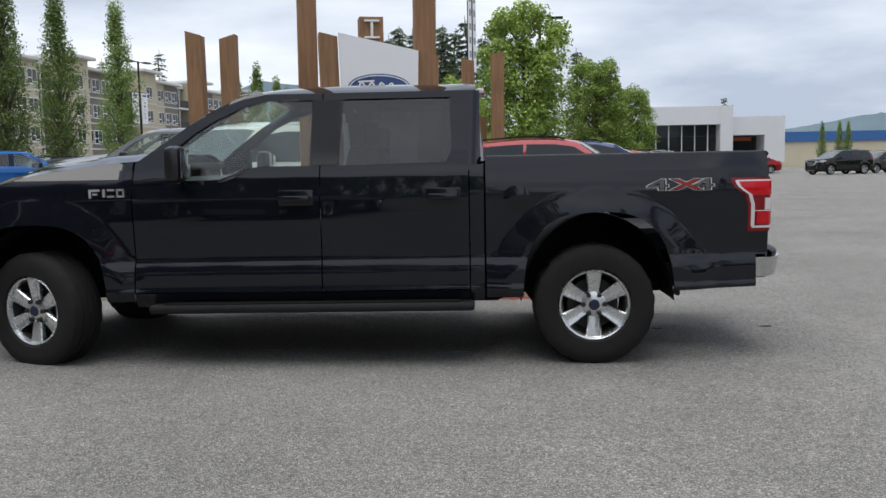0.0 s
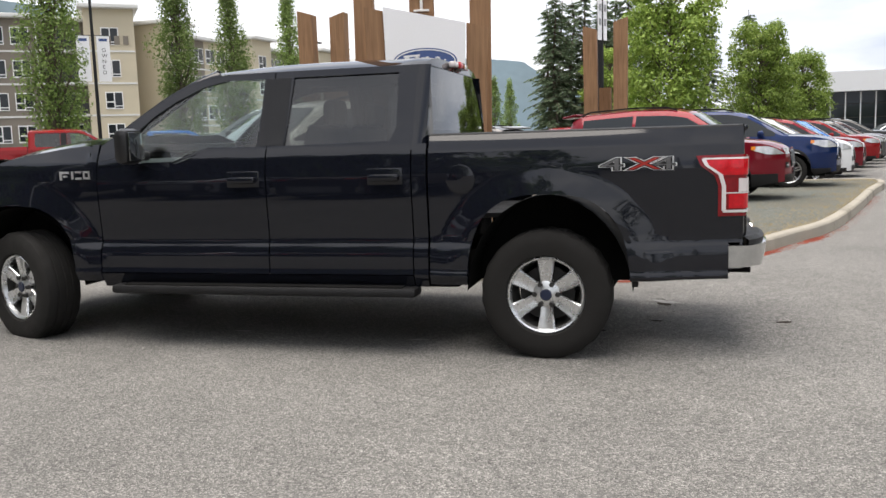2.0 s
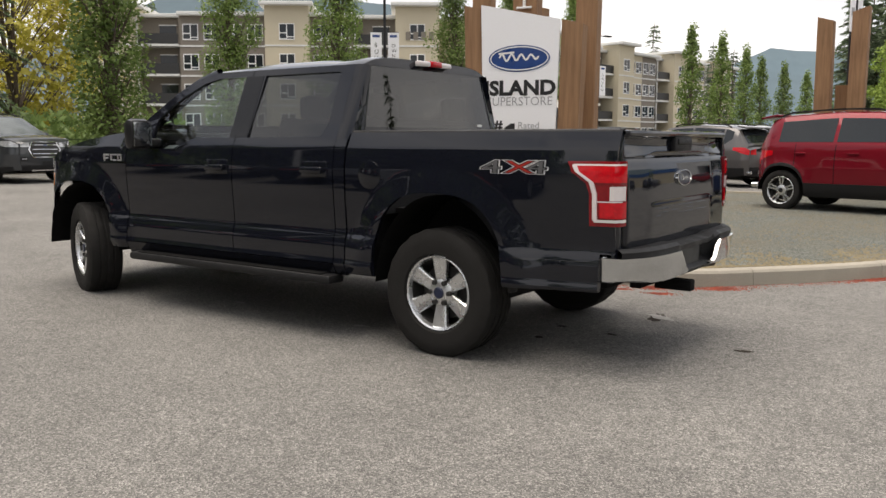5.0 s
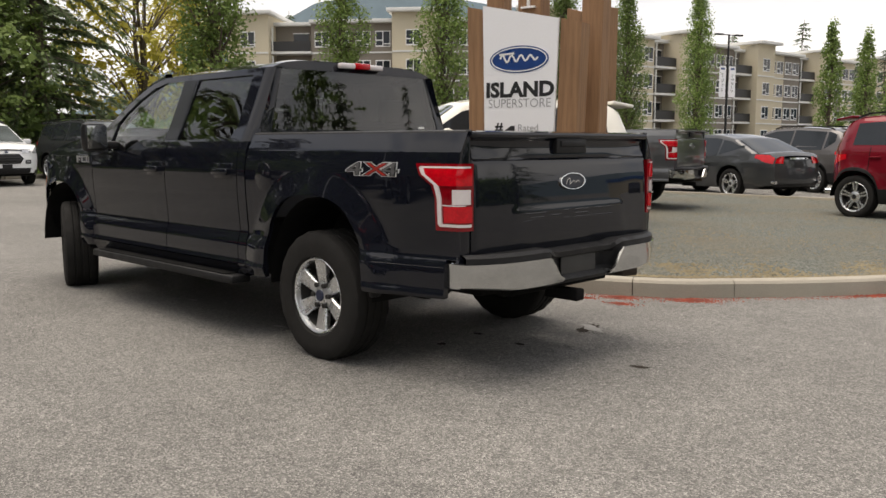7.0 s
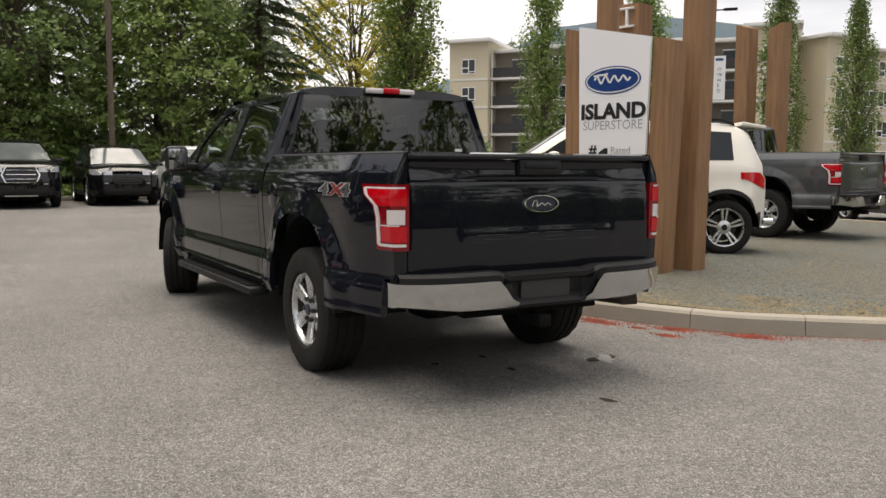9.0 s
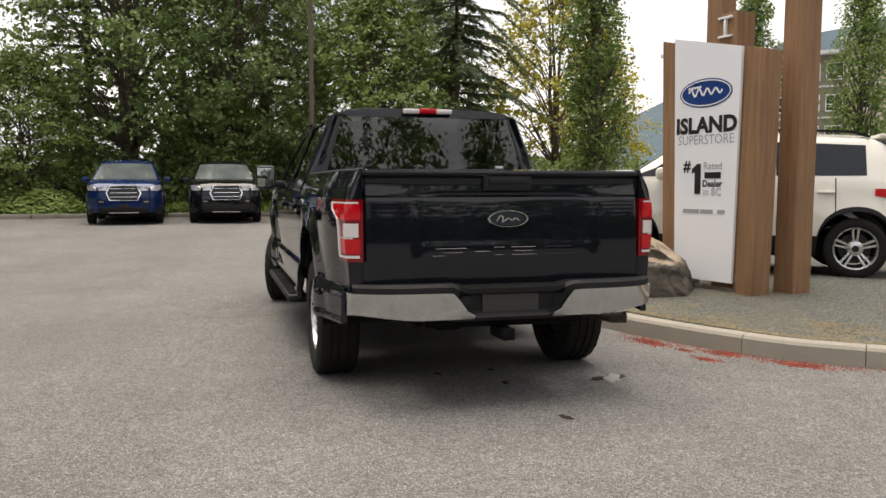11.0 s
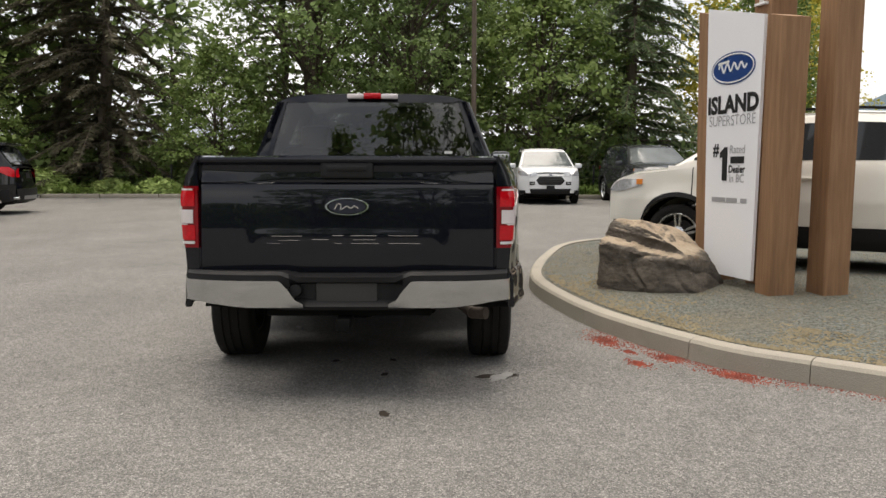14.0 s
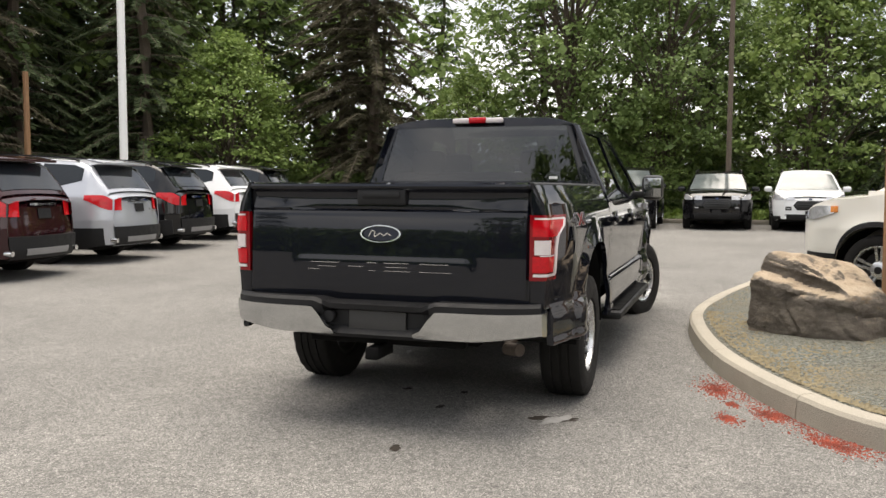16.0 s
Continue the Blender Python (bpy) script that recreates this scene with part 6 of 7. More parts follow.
    part("rear_window", screen(prof[0][0] + 0.05, prof[1][0] + (0.05 if kind != "sedan" else -0.08), 0.86), M_PANE, root, "dark rear glass")
    if kind != "sedan":
        part("roof_spoiler", bx((prof[1][0] - 0.06, 0, prof[1][1] + 0.075), (0.30, W * 1.32, 0.04), 0.015, pose(0, 0, 0, 0, -10)), body, root)
    part("underbody", bx((0, 0, 0.36), (2 * L - 0.4, 2 * W - 0.35, 0.24), 0.04), M_UNDER, root)
    first = None
    for hx in (rx, fx):
        for side in (1, -1):
            mm = pose(hx, side * (W - 0.12), R, 0, 0, 0 if side > 0 else 180)
            if first is None:
                first = spoke_wheel(root, mm, R, R * 0.70, 0.21, 5, True, M_ALLOY, 1, 0)
            else:
                w = copy_thing(first, mm)
                w.parent = root
    car_models[kind] = (root, body)
    return root


def at(x, y, heading, up=None):
    z = lot_z(x, y) - 0.01 if up is None else up
    return pose(x, y, z, 0, 0, heading)


car("small_suv", "compact_suv", "pearl white compact sport-utility car with black cladding on the gravel", at(3.65, -4.51, 58), P_CREAM)
car("small_suv", "compact_suv", "ruby red compact sport-utility car with silver wheels on the gravel", at(-0.86, -10.6, 166), P_RED)
row = [("suv", P_BLUE, "dark blue sport-utility car in the parked row"), ("suv", P_WHITE, "white sport-utility car in the parked row"), ("suv", P_RED, "ruby red sport-utility car in the parked row"), ("small_suv", P_MID, "blue compact car in the parked row"),
       ("suv", P_BRIGHTRED, "red sport-utility car in the parked row"), ("suv", P_BROWN, "grey sport-utility car in the parked row"), ("suv", P_MAROON, "maroon sport-utility car in the parked row"), ("large_suv", P_BLK, "black sport-utility car in the parked row")]
for i, (k, p, lab) in enumerate(row):
    car(k, "parked_suv", lab, at(-2.0 - 0.86 * i, -14.25 - 2.95 * i, 170), p, "row of parked cars on the lot")
car("sedan", "sedan", "dark grey four-door sedan parked behind the gravel island", at(5.8, -15.7, -21), P_GREY)
car("suv", "parked_suv", "grey sport-utility car with a chrome window line", at(5.3, -19.4, -21), P_BROWN)
car("sedan", "sedan", "silver sedan parked in the back row", at(5.0, -23.0, -21), P_SILVER)
for i, (k, p, lab) in enumerate((("large_suv", P_BLUE, "dark blue large sport-utility car facing the lot"), ("large_suv", P_BLK, "black large sport-utility car facing the lot"), ("suv", P_BLK, "black sport-utility car facing the lot"), ("suv", P_WHITE, "white sport-utility car facing the lot"), ("large_suv", P_GREY, "dark grey large sport-utility car facing the lot"))):
    car(k, "parked_suv", lab, at((21.0, 21.2, 21.4, 21.4, 20.6)[i], (3.95, 1.25, -1.4, -3.8, -6.9)[i], 180 + (2, 1, 0, -1, 3)[i]), p, "cars along the hedge")
for i, (p, lab) in enumerate(((P_MAROON, "dark maroon large sport-utility car, tail to the lot"), (P_SILVER, "silver large sport-utility car, tail to the lot"), (P_BLK, "black large sport-utility car, tail to the lot"), (P_WHITE, "white large sport-utility car, tail to the lot"), (P_BLK, "black large sport-utility car, tail to the lot"))):
    car("large_suv", "parked_suv", lab, at((3.8, 6.4, 9.15, 11.95, 14.7)[i], (9.95, 10.4, 11.1, 11.65, 12.1)[i], 98), p, "row of large cars by the woods")
# farther rows between the island and the flats
far_rows = [(19.5, -24.5, 60, "large_suv", P_BLK), (17.4, -26.0, 60, "suv", P_GREY), (12.0, -24.0, 90, "suv", P_BROWN), (9.0, -25.0, 90, "sedan", P_SILVER), (6.0, -26.0, 90, "large_suv", P_WHITE), (3.0, -27.5, 90, "suv", P_BRIGHTRED), (0.0, -28.5, 90, "sedan", P_GREY),
            (15.0, -26.0, 90, "suv", P_BLK), (18.0, -27.5, 90, "suv", P_MID), (20.5, -30.0, 90, "large_suv", P_GREY), (-26.0, -58.0, 20, "large_suv", P_BLK), (-30.0, -60.0, 20, "suv", P_GREY), (-22.0, -66.0, 10, "sedan", P_BRIGHTRED), (-17.5, -66.0, 10, "suv", P_SILVER)]
for x, y, h, k, p in far_rows:
    car(k, "parked_car", {P_BRIGHTRED: "red", P_MID: "blue", P_BLK: "black", P_GREY: "dark grey", P_BROWN: "grey-brown", P_SILVER: "silver", P_WHITE: "white"}[p] + " car parked far across the lot", at(x, y, h), p, "cars across the lot")
grey = pickup("pickup_truck", "grey crew-cab pickup truck with dark wheels parked behind the sign", at(4.35, -9.35, 12), P_STONE, 0.0, None, False)
for x, y, h, p, lab in ((19.2, -16.6, 214, P_BRIGHTRED, "red crew-cab pickup truck parked across the lot"), (18.8, -22.3, 214, P_MID, "blue crew-cab pickup truck parked across the lot")):
    again_ = copy_thing(grey, at(x, y, h))
    again_.name = "pickup_truck"
    tagged(again_, lab, "pickup truck", "cars across the lot")
    for ob in again_.children_recursive:
        if ob.type == "MESH" and ob.data.materials and ob.data.materials[0] == P_STONE:
            ob.material_slots[0].link = "OBJECT"
            ob.material_slots[0].material = p

# ---- trees ----
def leaf_mesh(name, centres, normals, sizes, material, aspect=1.0, seed=1):
    """Small four-sided leaves, one quad each, from arrays of places and facings."""
    rs = np.random.RandomState(seed)
    n = len(centres)
    up = rs.normal(size=(n, 3))
    nn = normals / (np.linalg.norm(normals, axis=1, keepdims=True) + 1e-9)
    u = np.cross(nn, up)
    u /= np.linalg.norm(u, axis=1, keepdims=True) + 1e-9
    v = np.cross(nn, u)
    s = sizes[:, None]
    quad = np.stack([centres - u * s * aspect, centres - v * s * 0.5, centres + u * s * aspect, centres + v * s * 0.5], axis=1).reshape(-1, 3)
    me = bpy.data.meshes.new(name)
    me.vertices.add(4 * n)
    me.vertices.foreach_set("co", quad.astype(np.float32).ravel())
    me.loops.add(4 * n)
    me.loops.foreach_set("vertex_index", np.arange(4 * n, dtype=np.int32))
    me.polygons.add(n)
    me.polygons.foreach_set("loop_start", np.arange(0, 4 * n, 4, dtype=np.int32))
    me.polygons.foreach_set("loop_total", np.full(n, 4, dtype=np.int32))
    me.update(calc_edges=True)
    me.materials.append(material)
    return me


def limb(bm, pts, r0, r1, n=7):
    rows = []
    for i, p in enumerate(pts):
        p = Vector(p)
        d = (Vector(pts[min(i + 1, len(pts) - 1)]) - Vector(pts[max(i - 1, 0)])).normalized()
        q = d.to_track_quat("Z", "Y").to_matrix()
        r = lerp(r0, r1, i / (len(pts) - 1))
        rows.append([p + q @ Vector((r * math.cos(6.2832 * k / n), r * math.sin(6.2832 * k / n), 0)) for k in range(n)])
    grid(bm, rows, closed=True)


def broadleaf(name, label, m, H, spread, material, seed, leaves=9000, leaf=0.13, base=0.25, shape=1.0, clumps=46, group="", narrow=False):
    """Trunk, forked limbs and a crown of leaf clumps with gaps."""
    rnd = random.Random(seed)
    rs = np.random.RandomState(seed)
    root = thing(name, label, "tree", m, group)
    bm = bmesh.new()
    wob = [(rnd.uniform(-0.1, 0.1), rnd.uniform(-0.1, 0.1)) for _ in range(8)]
    tr = [(wob[i][0] * i * 0.25, wob[i][1] * i * 0.25, H * 0.9 * i / 7) for i in range(8)]
    limb(bm, tr, H * 0.017 + 0.03, 0.015, 9)
    cents, radii = [], []
    for i in range(clumps):
        f = base + (1 - base) * ((i + 0.5) / clumps)
        a = i * 2.4 + rnd.uniform(-0.5, 0.5)
        if narrow:
            w = spread * (0.55 + 0.45 * math.sin(math.pi * min(1, (f - base) / (1 - base) * 0.9 + 0.18))) * (1 - 0.85 * max(0, (f - 0.55) / 0.45) ** 1.3)
        else:
            w = spread * math.sqrt(max(0.03, 1 - ((f - (base + 0.32 * shape)) / (1 - base - 0.2)) ** 2))
        r = w * rnd.uniform(0.35, 1.0) * (0.9 if narrow else 1.0)
        c = (r * math.cos(a), r * math.sin(a), H * f + rnd.uniform(-0.03, 0.03) * H)
        cents.append(c)
        radii.append((spread * 0.30 if not narrow else spread * 0.42) * rnd.uniform(0.7, 1.25) * (1 - 0.45 * max(0, f - 0.6)))
        z0 = max(H * 0.12, c[2] - r * (1.6 if narrow else 0.75) - 0.3)
        mid = (c[0] * 0.5, c[1] * 0.5, lerp(z0, c[2], 0.45))
        limb(bm, [(0, 0, z0), mid, c], H * 0.005 + 0.008, 0.006, 5)
    part("trunk", bm, M_BARK, root)
    per = leaves // clumps
    P, N = [], []
    for c, r in zip(cents, radii):
        d = rs.normal(size=(per, 3))
        d /= np.linalg.norm(d, axis=1, keepdims=True)
        rad = r * rs.uniform(0.35, 1.12, size=(per, 1)) ** 0.7
        P.append(np.array(c) + d * rad * np.array([1, 1, 0.8 if not narrow else 1.3]))
        N.append(d + rs.normal(size=(per, 3)) * 0.6 + np.array([0, 0, 0.5]))
    P, N = np.vstack(P), np.vstack(N)
    me = leaf_mesh("crown", P, N, leaf * rs.uniform(0.6, 1.3, size=len(P)), material, 0.8, seed)
    ob = new("crown", me)
    ob.parent = root
    return root


def spray_mesh(name, base, way, width, material, seed):
    """Kite-shaped twigs: each from its base along way, with a width across."""
    rs = np.random.RandomState(seed)
    n = len(base)
    ln = np.linalg.norm(way, axis=1, keepdims=True)
    d = way / (ln + 1e-9)
    side = np.cross(d, rs.normal(size=(n, 3)) * 0.45 + np.array([0, 0, 1.0]))
    side /= np.linalg.norm(side, axis=1, keepdims=True) + 1e-9
    w = width[:, None] * 0.5
    mid = base + way * 0.42
    quad = np.stack([base, mid - side * w, base + way, mid + side * w], axis=1).reshape(-1, 3)
    me = bpy.data.meshes.new(name)
    me.vertices.add(4 * n)
    me.vertices.foreach_set("co", quad.astype(np.float32).ravel())
    me.loops.add(4 * n)
    me.loops.foreach_set("vertex_index", np.arange(4 * n, dtype=np.int32))
    me.polygons.add(n)
    me.polygons.foreach_set("loop_start", np.arange(0, 4 * n, 4, dtype=np.int32))
    me.polygons.foreach_set("loop_total", np.full(n, 4, dtype=np.int32))
    me.update(calc_edges=True)
    me.materials.append(material)
    return me


def conifer(name, label, m, H, spread, seed, layers=22, group="", bare=0.12, material=None, droop=0.25, dens=1.0, twig=0.42, thin=0.08, taper=0.8):
    """Straight trunk with whorls of drooping boughs, each hung with rows of twigs."""
    rnd = random.Random(seed)
    rs = np.random.RandomState(seed)
    root = thing(name, label, "tree", m, group)
    bm = bmesh.new()
    limb(bm, [(0.12 * math.sin(i * 1.3 + seed), 0.12 * math.cos(i * 1.7 + seed), H * i / 6) for i in range(7)], H * 0.014 + 0.05, 0.02, 8)
    B, D, W = [], [], []
    for i in range(layers):
        f = bare + (1 - bare) * (i / layers)
        z = H * f
        ln = spread * ((1 - f) / (1 - bare)) ** taper * rnd.uniform(0.75, 1.1) + 0.2
        k = rnd.randint(5, 7)
        for j in range(k):
            if rnd.random() < thin:
                continue
            a = 6.2832 * j / k + rnd.uniform(-0.4, 0.4) + i
            l_ = ln * rnd.uniform(0.5, 1.15)
            dr = droop * rnd.uniform(0.5, 1.5)
            out = np.array([math.cos(a), math.sin(a), 0.0])
            cross = np.array([-math.sin(a), math.cos(a), 0.0])
            zz = z + rnd.uniform(-0.2, 0.2)
            mid = out * 0.5 * l_ + np.array([0, 0, zz + 0.04 * l_ - 0.25 * l_ * dr])
            end = out * l_ + np.array([0, 0, zz - l_ * dr])
            limb(bm, [(0, 0, zz), tuple(mid), tuple(end)], 0.014 + 0.007 * l_, 0.006, 4)
            cnt = int((14 + 30 * l_) * dens)
            t = rs.uniform(0.10, 1.0, size=cnt)
            px = np.stack([np.interp(t, [0, 0.5, 1], [(0, 0, zz)[q], mid[q], end[q]]) for q in range(3)], axis=1)
            sd = rs.choice([-1.0, 1.0], size=cnt)
            reach = (0.055 * l_ * (1.05 - t) + twig) * rs.uniform(0.5, 1.2, size=cnt)
            way = cross[None, :] * (sd * rs.uniform(0.35, 1.0, size=cnt))[:, None] + out[None, :] * rs.uniform(0.3, 1.0, size=cnt)[:, None]
            way /= np.linalg.norm(way, axis=1, keepdims=True)
            way[:, 2] -= rs.uniform(0.1, 0.9, size=cnt) * (0.5 + droop)
            B.append(px)
            D.append(way * reach[:, None])
            W.append(reach * rs.uniform(0.15, 0.28, size=cnt))
    part("trunk", bm, M_BARK, root)
    ob = new("foliage", spray_mesh("foliage", np.vstack(B), np.vstack(D), np.concatenate(W), material or M_NEEDLE, seed))
    ob.parent = root
    return root


def woodland(name, label, m, H, spread, material, seed, clumps=120, per=120, leaf=0.12, base=0.08, group="", peak=0.42, stems=3):
    """A big leafy tree: several stems, limbs that rise and spread, flat leafy sprays with gaps of sky between."""
    rnd = random.Random(seed)
    rs = np.random.RandomState(seed)
    root = thing(name, label, "tree", m, group)
    bm = bmesh.new()
    tops = []
    for k in range(stems):
        a = 6.2832 * k / stems + rnd.uniform(-0.5, 0.5)
        r = spread * rnd.uniform(0.10, 0.28)
        pts = [(r * math.cos(a) * (i / 6) ** 1.4 + rnd.uniform(-0.08, 0.08), r * math.sin(a) * (i / 6) ** 1.4 + rnd.uniform(-0.08, 0.08), H * 0.92 * i / 6) for i in range(7)]
        limb(bm, pts, H * 0.011 + 0.03, 0.02, 8)
        tops.append(pts)
    P, N, S = [], [], []
    for i in range(clumps):
        f = base + (1 - base) * ((i + rnd.random()) / clumps)
        q = (f - base) / (1 - base)
        w = spread * (math.sin(math.pi * min(1, 0.5 * q / peak)) ** 0.6 if q < peak else math.cos(0.5 * math.pi * (q - peak) / (1 - peak)) ** 0.75)
        a = i * 2.39996 + rnd.uniform(-0.4, 0.4)
        r = max(0.15, w) * (rnd.uniform(0.45, 1.0) ** 0.6)
        c = np.array([r * math.cos(a), r * math.sin(a), H * f])
        st = tops[i % stems]
        z0 = max(H * 0.06, c[2] - 0.55 * r - 0.3)
        j = min(5, int(z0 / (H * 0.92) * 6))
        p0 = st[j]
        limb(bm, [p0, tuple((np.array(p0) * 0.45 + c * 0.55) + np.array([0, 0, 0.12 * r])), tuple(c)], 0.012 + 0.010 * r, 0.006, 5)
        cr = spread * rnd.uniform(0.20, 0.34)
        out = c * np.array([1, 1, 0]) / max(r, 0.1)
        flat = rnd.uniform(0.30, 0.55)
        g = rs.normal(size=(per, 3)) * np.array([0.5, 0.5, 0.5 * flat]) * cr
        g[:, 2] -= 0.18 * (g[:, 0] * out[0] + g[:, 1] * out[1])
        P.append(c + g)
        N.append(rs.normal(size=(per, 3)) * 0.55 + np.array([0, 0, 0.9]) + out * 0.45)
        S.append(leaf * rs.uniform(0.6, 1.3, size=per))
        core = per // 12
        g = rs.normal(size=(core, 3)) * np.array([0.34, 0.34, 0.22 * flat]) * cr
        P.append(c * np.array([0.96, 0.96, 1]) + g - np.array([0, 0, 0.05]))
        N.append(rs.normal(size=(core, 3)) * 0.9 + np.array([0, 0, 0.5]))
        S.append(leaf * 2.1 * rs.uniform(0.7, 1.3, size=core))
    part("trunk", bm, M_BARK, root)
    P, N, S = np.vstack(P), np.vstack(N), np.concatenate(S)
    ob = new("crown", leaf_mesh("crown", P, N, S, material, 0.75, seed))
    ob.parent = root
    return root


def again(src, x, y, s, turn, z=None, sz=None):
    z = ground_z(x, y) if z is None else z
    return copy_thing(src, Matrix.Translation((x, y, z)) @ Matrix.Rotation(radians(turn), 4, "Z") @ Matrix.Diagonal((s, s, sz or s, 1)))


# columnar trees in front of the flats
pop_a = broadleaf("columnar_tree", "slender columnar green tree planted along the lot", pose(22.3, -22.9, 0), 10.6, 1.25, M_LEAF_POPLAR, 21, 15000, 0.078, 0.14, clumps=90, narrow=True, group="columnar trees")
pop_b = broadleaf("columnar_tree", "slender columnar green tree planted along the lot", pose(21.5, -30.7, 0), 10.6, 1.2, M_LEAF_POPLAR, 22, 15000, 0.078, 0.13, clumps=90, narrow=True, group="columnar trees")
pop_c = broadleaf("columnar_tree", "slender columnar green tree far along the lot", pose(21.0, -64.0, 0), 10.2, 1.2, M_LEAF_POPLAR, 23, 4500, 0.14, 0.13, clumps=60, narrow=True, group="columnar trees")
for x, y, s, t, sz, src in ((21.2, -11.1, 1.2, 40, 0.98, pop_b), (28.6, -22.5, 1.1, 90, 1.1, pop_b), (22.8, -38.3, 0.98, 10, 0.95, pop_a), (24.5, -49.8, 1.12, 150, 1.1, pop_b), (20.7, -71, 0.95, 33, 0.98, pop_c),
                            (20.3, -77, 0.95, 77, 0.92, pop_c), (20.5, -83, 0.9, 160, 0.88, pop_c), (19.5, -88, 0.9, 99, 0.85, pop_c), (18.6, -94, 0.9, 12, 0.8, pop_c), (17.8, -100, 0.9, 70, 0.8, pop_c)):
    again(src, x, y, s, t, None, sz)

# young maples by the showroom
mp = broadleaf("maple_tree", "leafy bright green maple tree behind the parked cars", pose(-0.94, -24.5, 0), 6.7, 1.75, M_LEAF_MAPLE, 31, 22000, 0.085, 0.16, clumps=110, group="maple trees")
again(mp, -4.7, -33.3, 0.86, 80)
again(mp, 1.5, -31.0, 0.72, 140)
again(mp, -7.0, -37.5, 0.72, 200)

# firs beyond
fir_a = conifer("fir_tree", "dark green fir tree beyond the lot", pose(5.3, -43.6, 0), 9.3, 1.9, 41, 30, group="far firs", dens=1.25, twig=0.30, bare=0.06)
fir_b = conifer("fir_tree", "dark green fir tree beyond the lot", pose(3.8, -44.6, 0), 9.6, 1.8, 42, 30, group="far firs", dens=1.25, twig=0.30, bare=0.06)
for x, y, s, t, src in ((4.7, -47.0, 1.0, 40, fir_b), (2.6, -44.0, 0.97, 300, fir_a), (1.4, -45.5, 1.05, 80, fir_b), (3.0, -48.5, 1.08, 15, fir_a), (0.3, -48.5, 1.0, 210, fir_a), (6.0, -46.0, 0.95, 120, fir_b), (5.6, -49.0, 1.05, 33, fir_a), (2.0, -47.0, 1.0, 260, fir_b), (-5.6, -48.5, 0.88, 140, fir_b), (-7.0, -51.0, 0.82, 10, fir_a), (-3.6, -53.0, 0.95, 70, fir_b),
                        (-24.0, -81.0, 0.8, 20, fir_a)):
    again(src, x, y, s, t)

# woods along the far side of the lot
WOODS = "woods"
maple_big = woodland("woodland_tree", "tall leafy green tree at the edge of the woods", pose(28.4, 4.5, 0.2), 15.0, 4.3, M_LEAF_WOOD, 51, 185, 120, 0.125, 0.05, WOODS, 0.36, 4)
maple_low = woodland("woodland_tree", "broad light green tree in front of the dark cedars", pose(27.0, -4.5, 0.2), 8.8, 3.4, M_LEAF_LIGHT, 52, 130, 125, 0.115, 0.03, WOODS, 0.34, 3)
plain_tree = woodland("woodland_tree", "leafy green tree deeper in the woods", pose(38.0, 3.0, 0.2), 15.0, 4.4, M_LEAF_WOOD, 57, 85, 46, 0.26, 0.04, WOODS, 0.36, 2)
plain_fir = conifer("fir_tree", "dark fir tree standing behind the lot", pose(36.5, 12.5, 0.2), 15.0, 3.4, 58, 24, group="far firs", dens=0.55, twig=0.5, bare=0.05)
for x, y, s, t, sz, src in ((25.6, 7.6, 0.62, 60, 0.62, maple_low), (24.6, 17.6, 0.92, 200, 0.80, maple_low), (26.3, 1.0, 0.55, 100, 0.5, maple_low), (27.5, 0.6, 0.8, 10, 0.85, maple_big), (37, -9.5, 0.8, 120, 0.7, maple_big), (40.0, -4.0, 0.8, 310, 0.8, plain_tree), (37.0, 20.0, 1.0, 50, 0.95, plain_tree), (33.0, 28.0, 1.0, 90, 1.0, plain_tree), (28.0, 38.0, 1.1, 130, 1.1, plain_tree), (18.0, 38.0, 1.1, 170, 1.1, plain_tree), (9.0, 38.0, 1.1, 210, 1.1, plain_tree), (23.0, 41.0, 1.2, 10, 1.2, plain_tree), (14.0, 42.0, 1.2, 60, 1.2, plain_tree), (-42, -30, 1.3, 10, 1.2, plain_tree), (-46, -20, 1.3, 80, 1.3, plain_tree), (-47, -10, 1.3, 160, 1.25, plain_tree), (-46, 0, 1.4, 240, 1.2, plain_tree), (-45, 6.5, 1.0, 300, 0.95, plain_tree)):
    again(src, x, y, s, t, None, sz)
cedar_a = conifer("cedar_tree", "tall dark cedar with long drooping boughs in the woods", pose(28.0, -8.1, 0.3), 18.0, 4.8, 61, 40, group="cedars", bare=0.08, droop=0.42, dens=2.3, material=M_CEDAR_LEAF, twig=0.22, taper=0.55, thin=0.10)
spruce_b = conifer("spruce_tree", "tall brownish spruce with drooping boughs in the woods", pose(26.2, 11.9, 0.3), 17.0, 3.6, 62, 40, group="spruces", bare=0.05, droop=0.34, dens=2.7, material=M_SPRUCE, twig=0.22, taper=0.55, thin=0.10)
spruce_c = conifer("spruce_tree", "tall dark spruce with bare lower trunk in the woods", pose(22.2, 19.8, 0.3), 18.0, 3.4, 63, 36, group="spruces", bare=0.10, droop=0.30, dens=2.6, material=M_CEDAR_LEAF, twig=0.22, taper=0.45, thin=0.16)
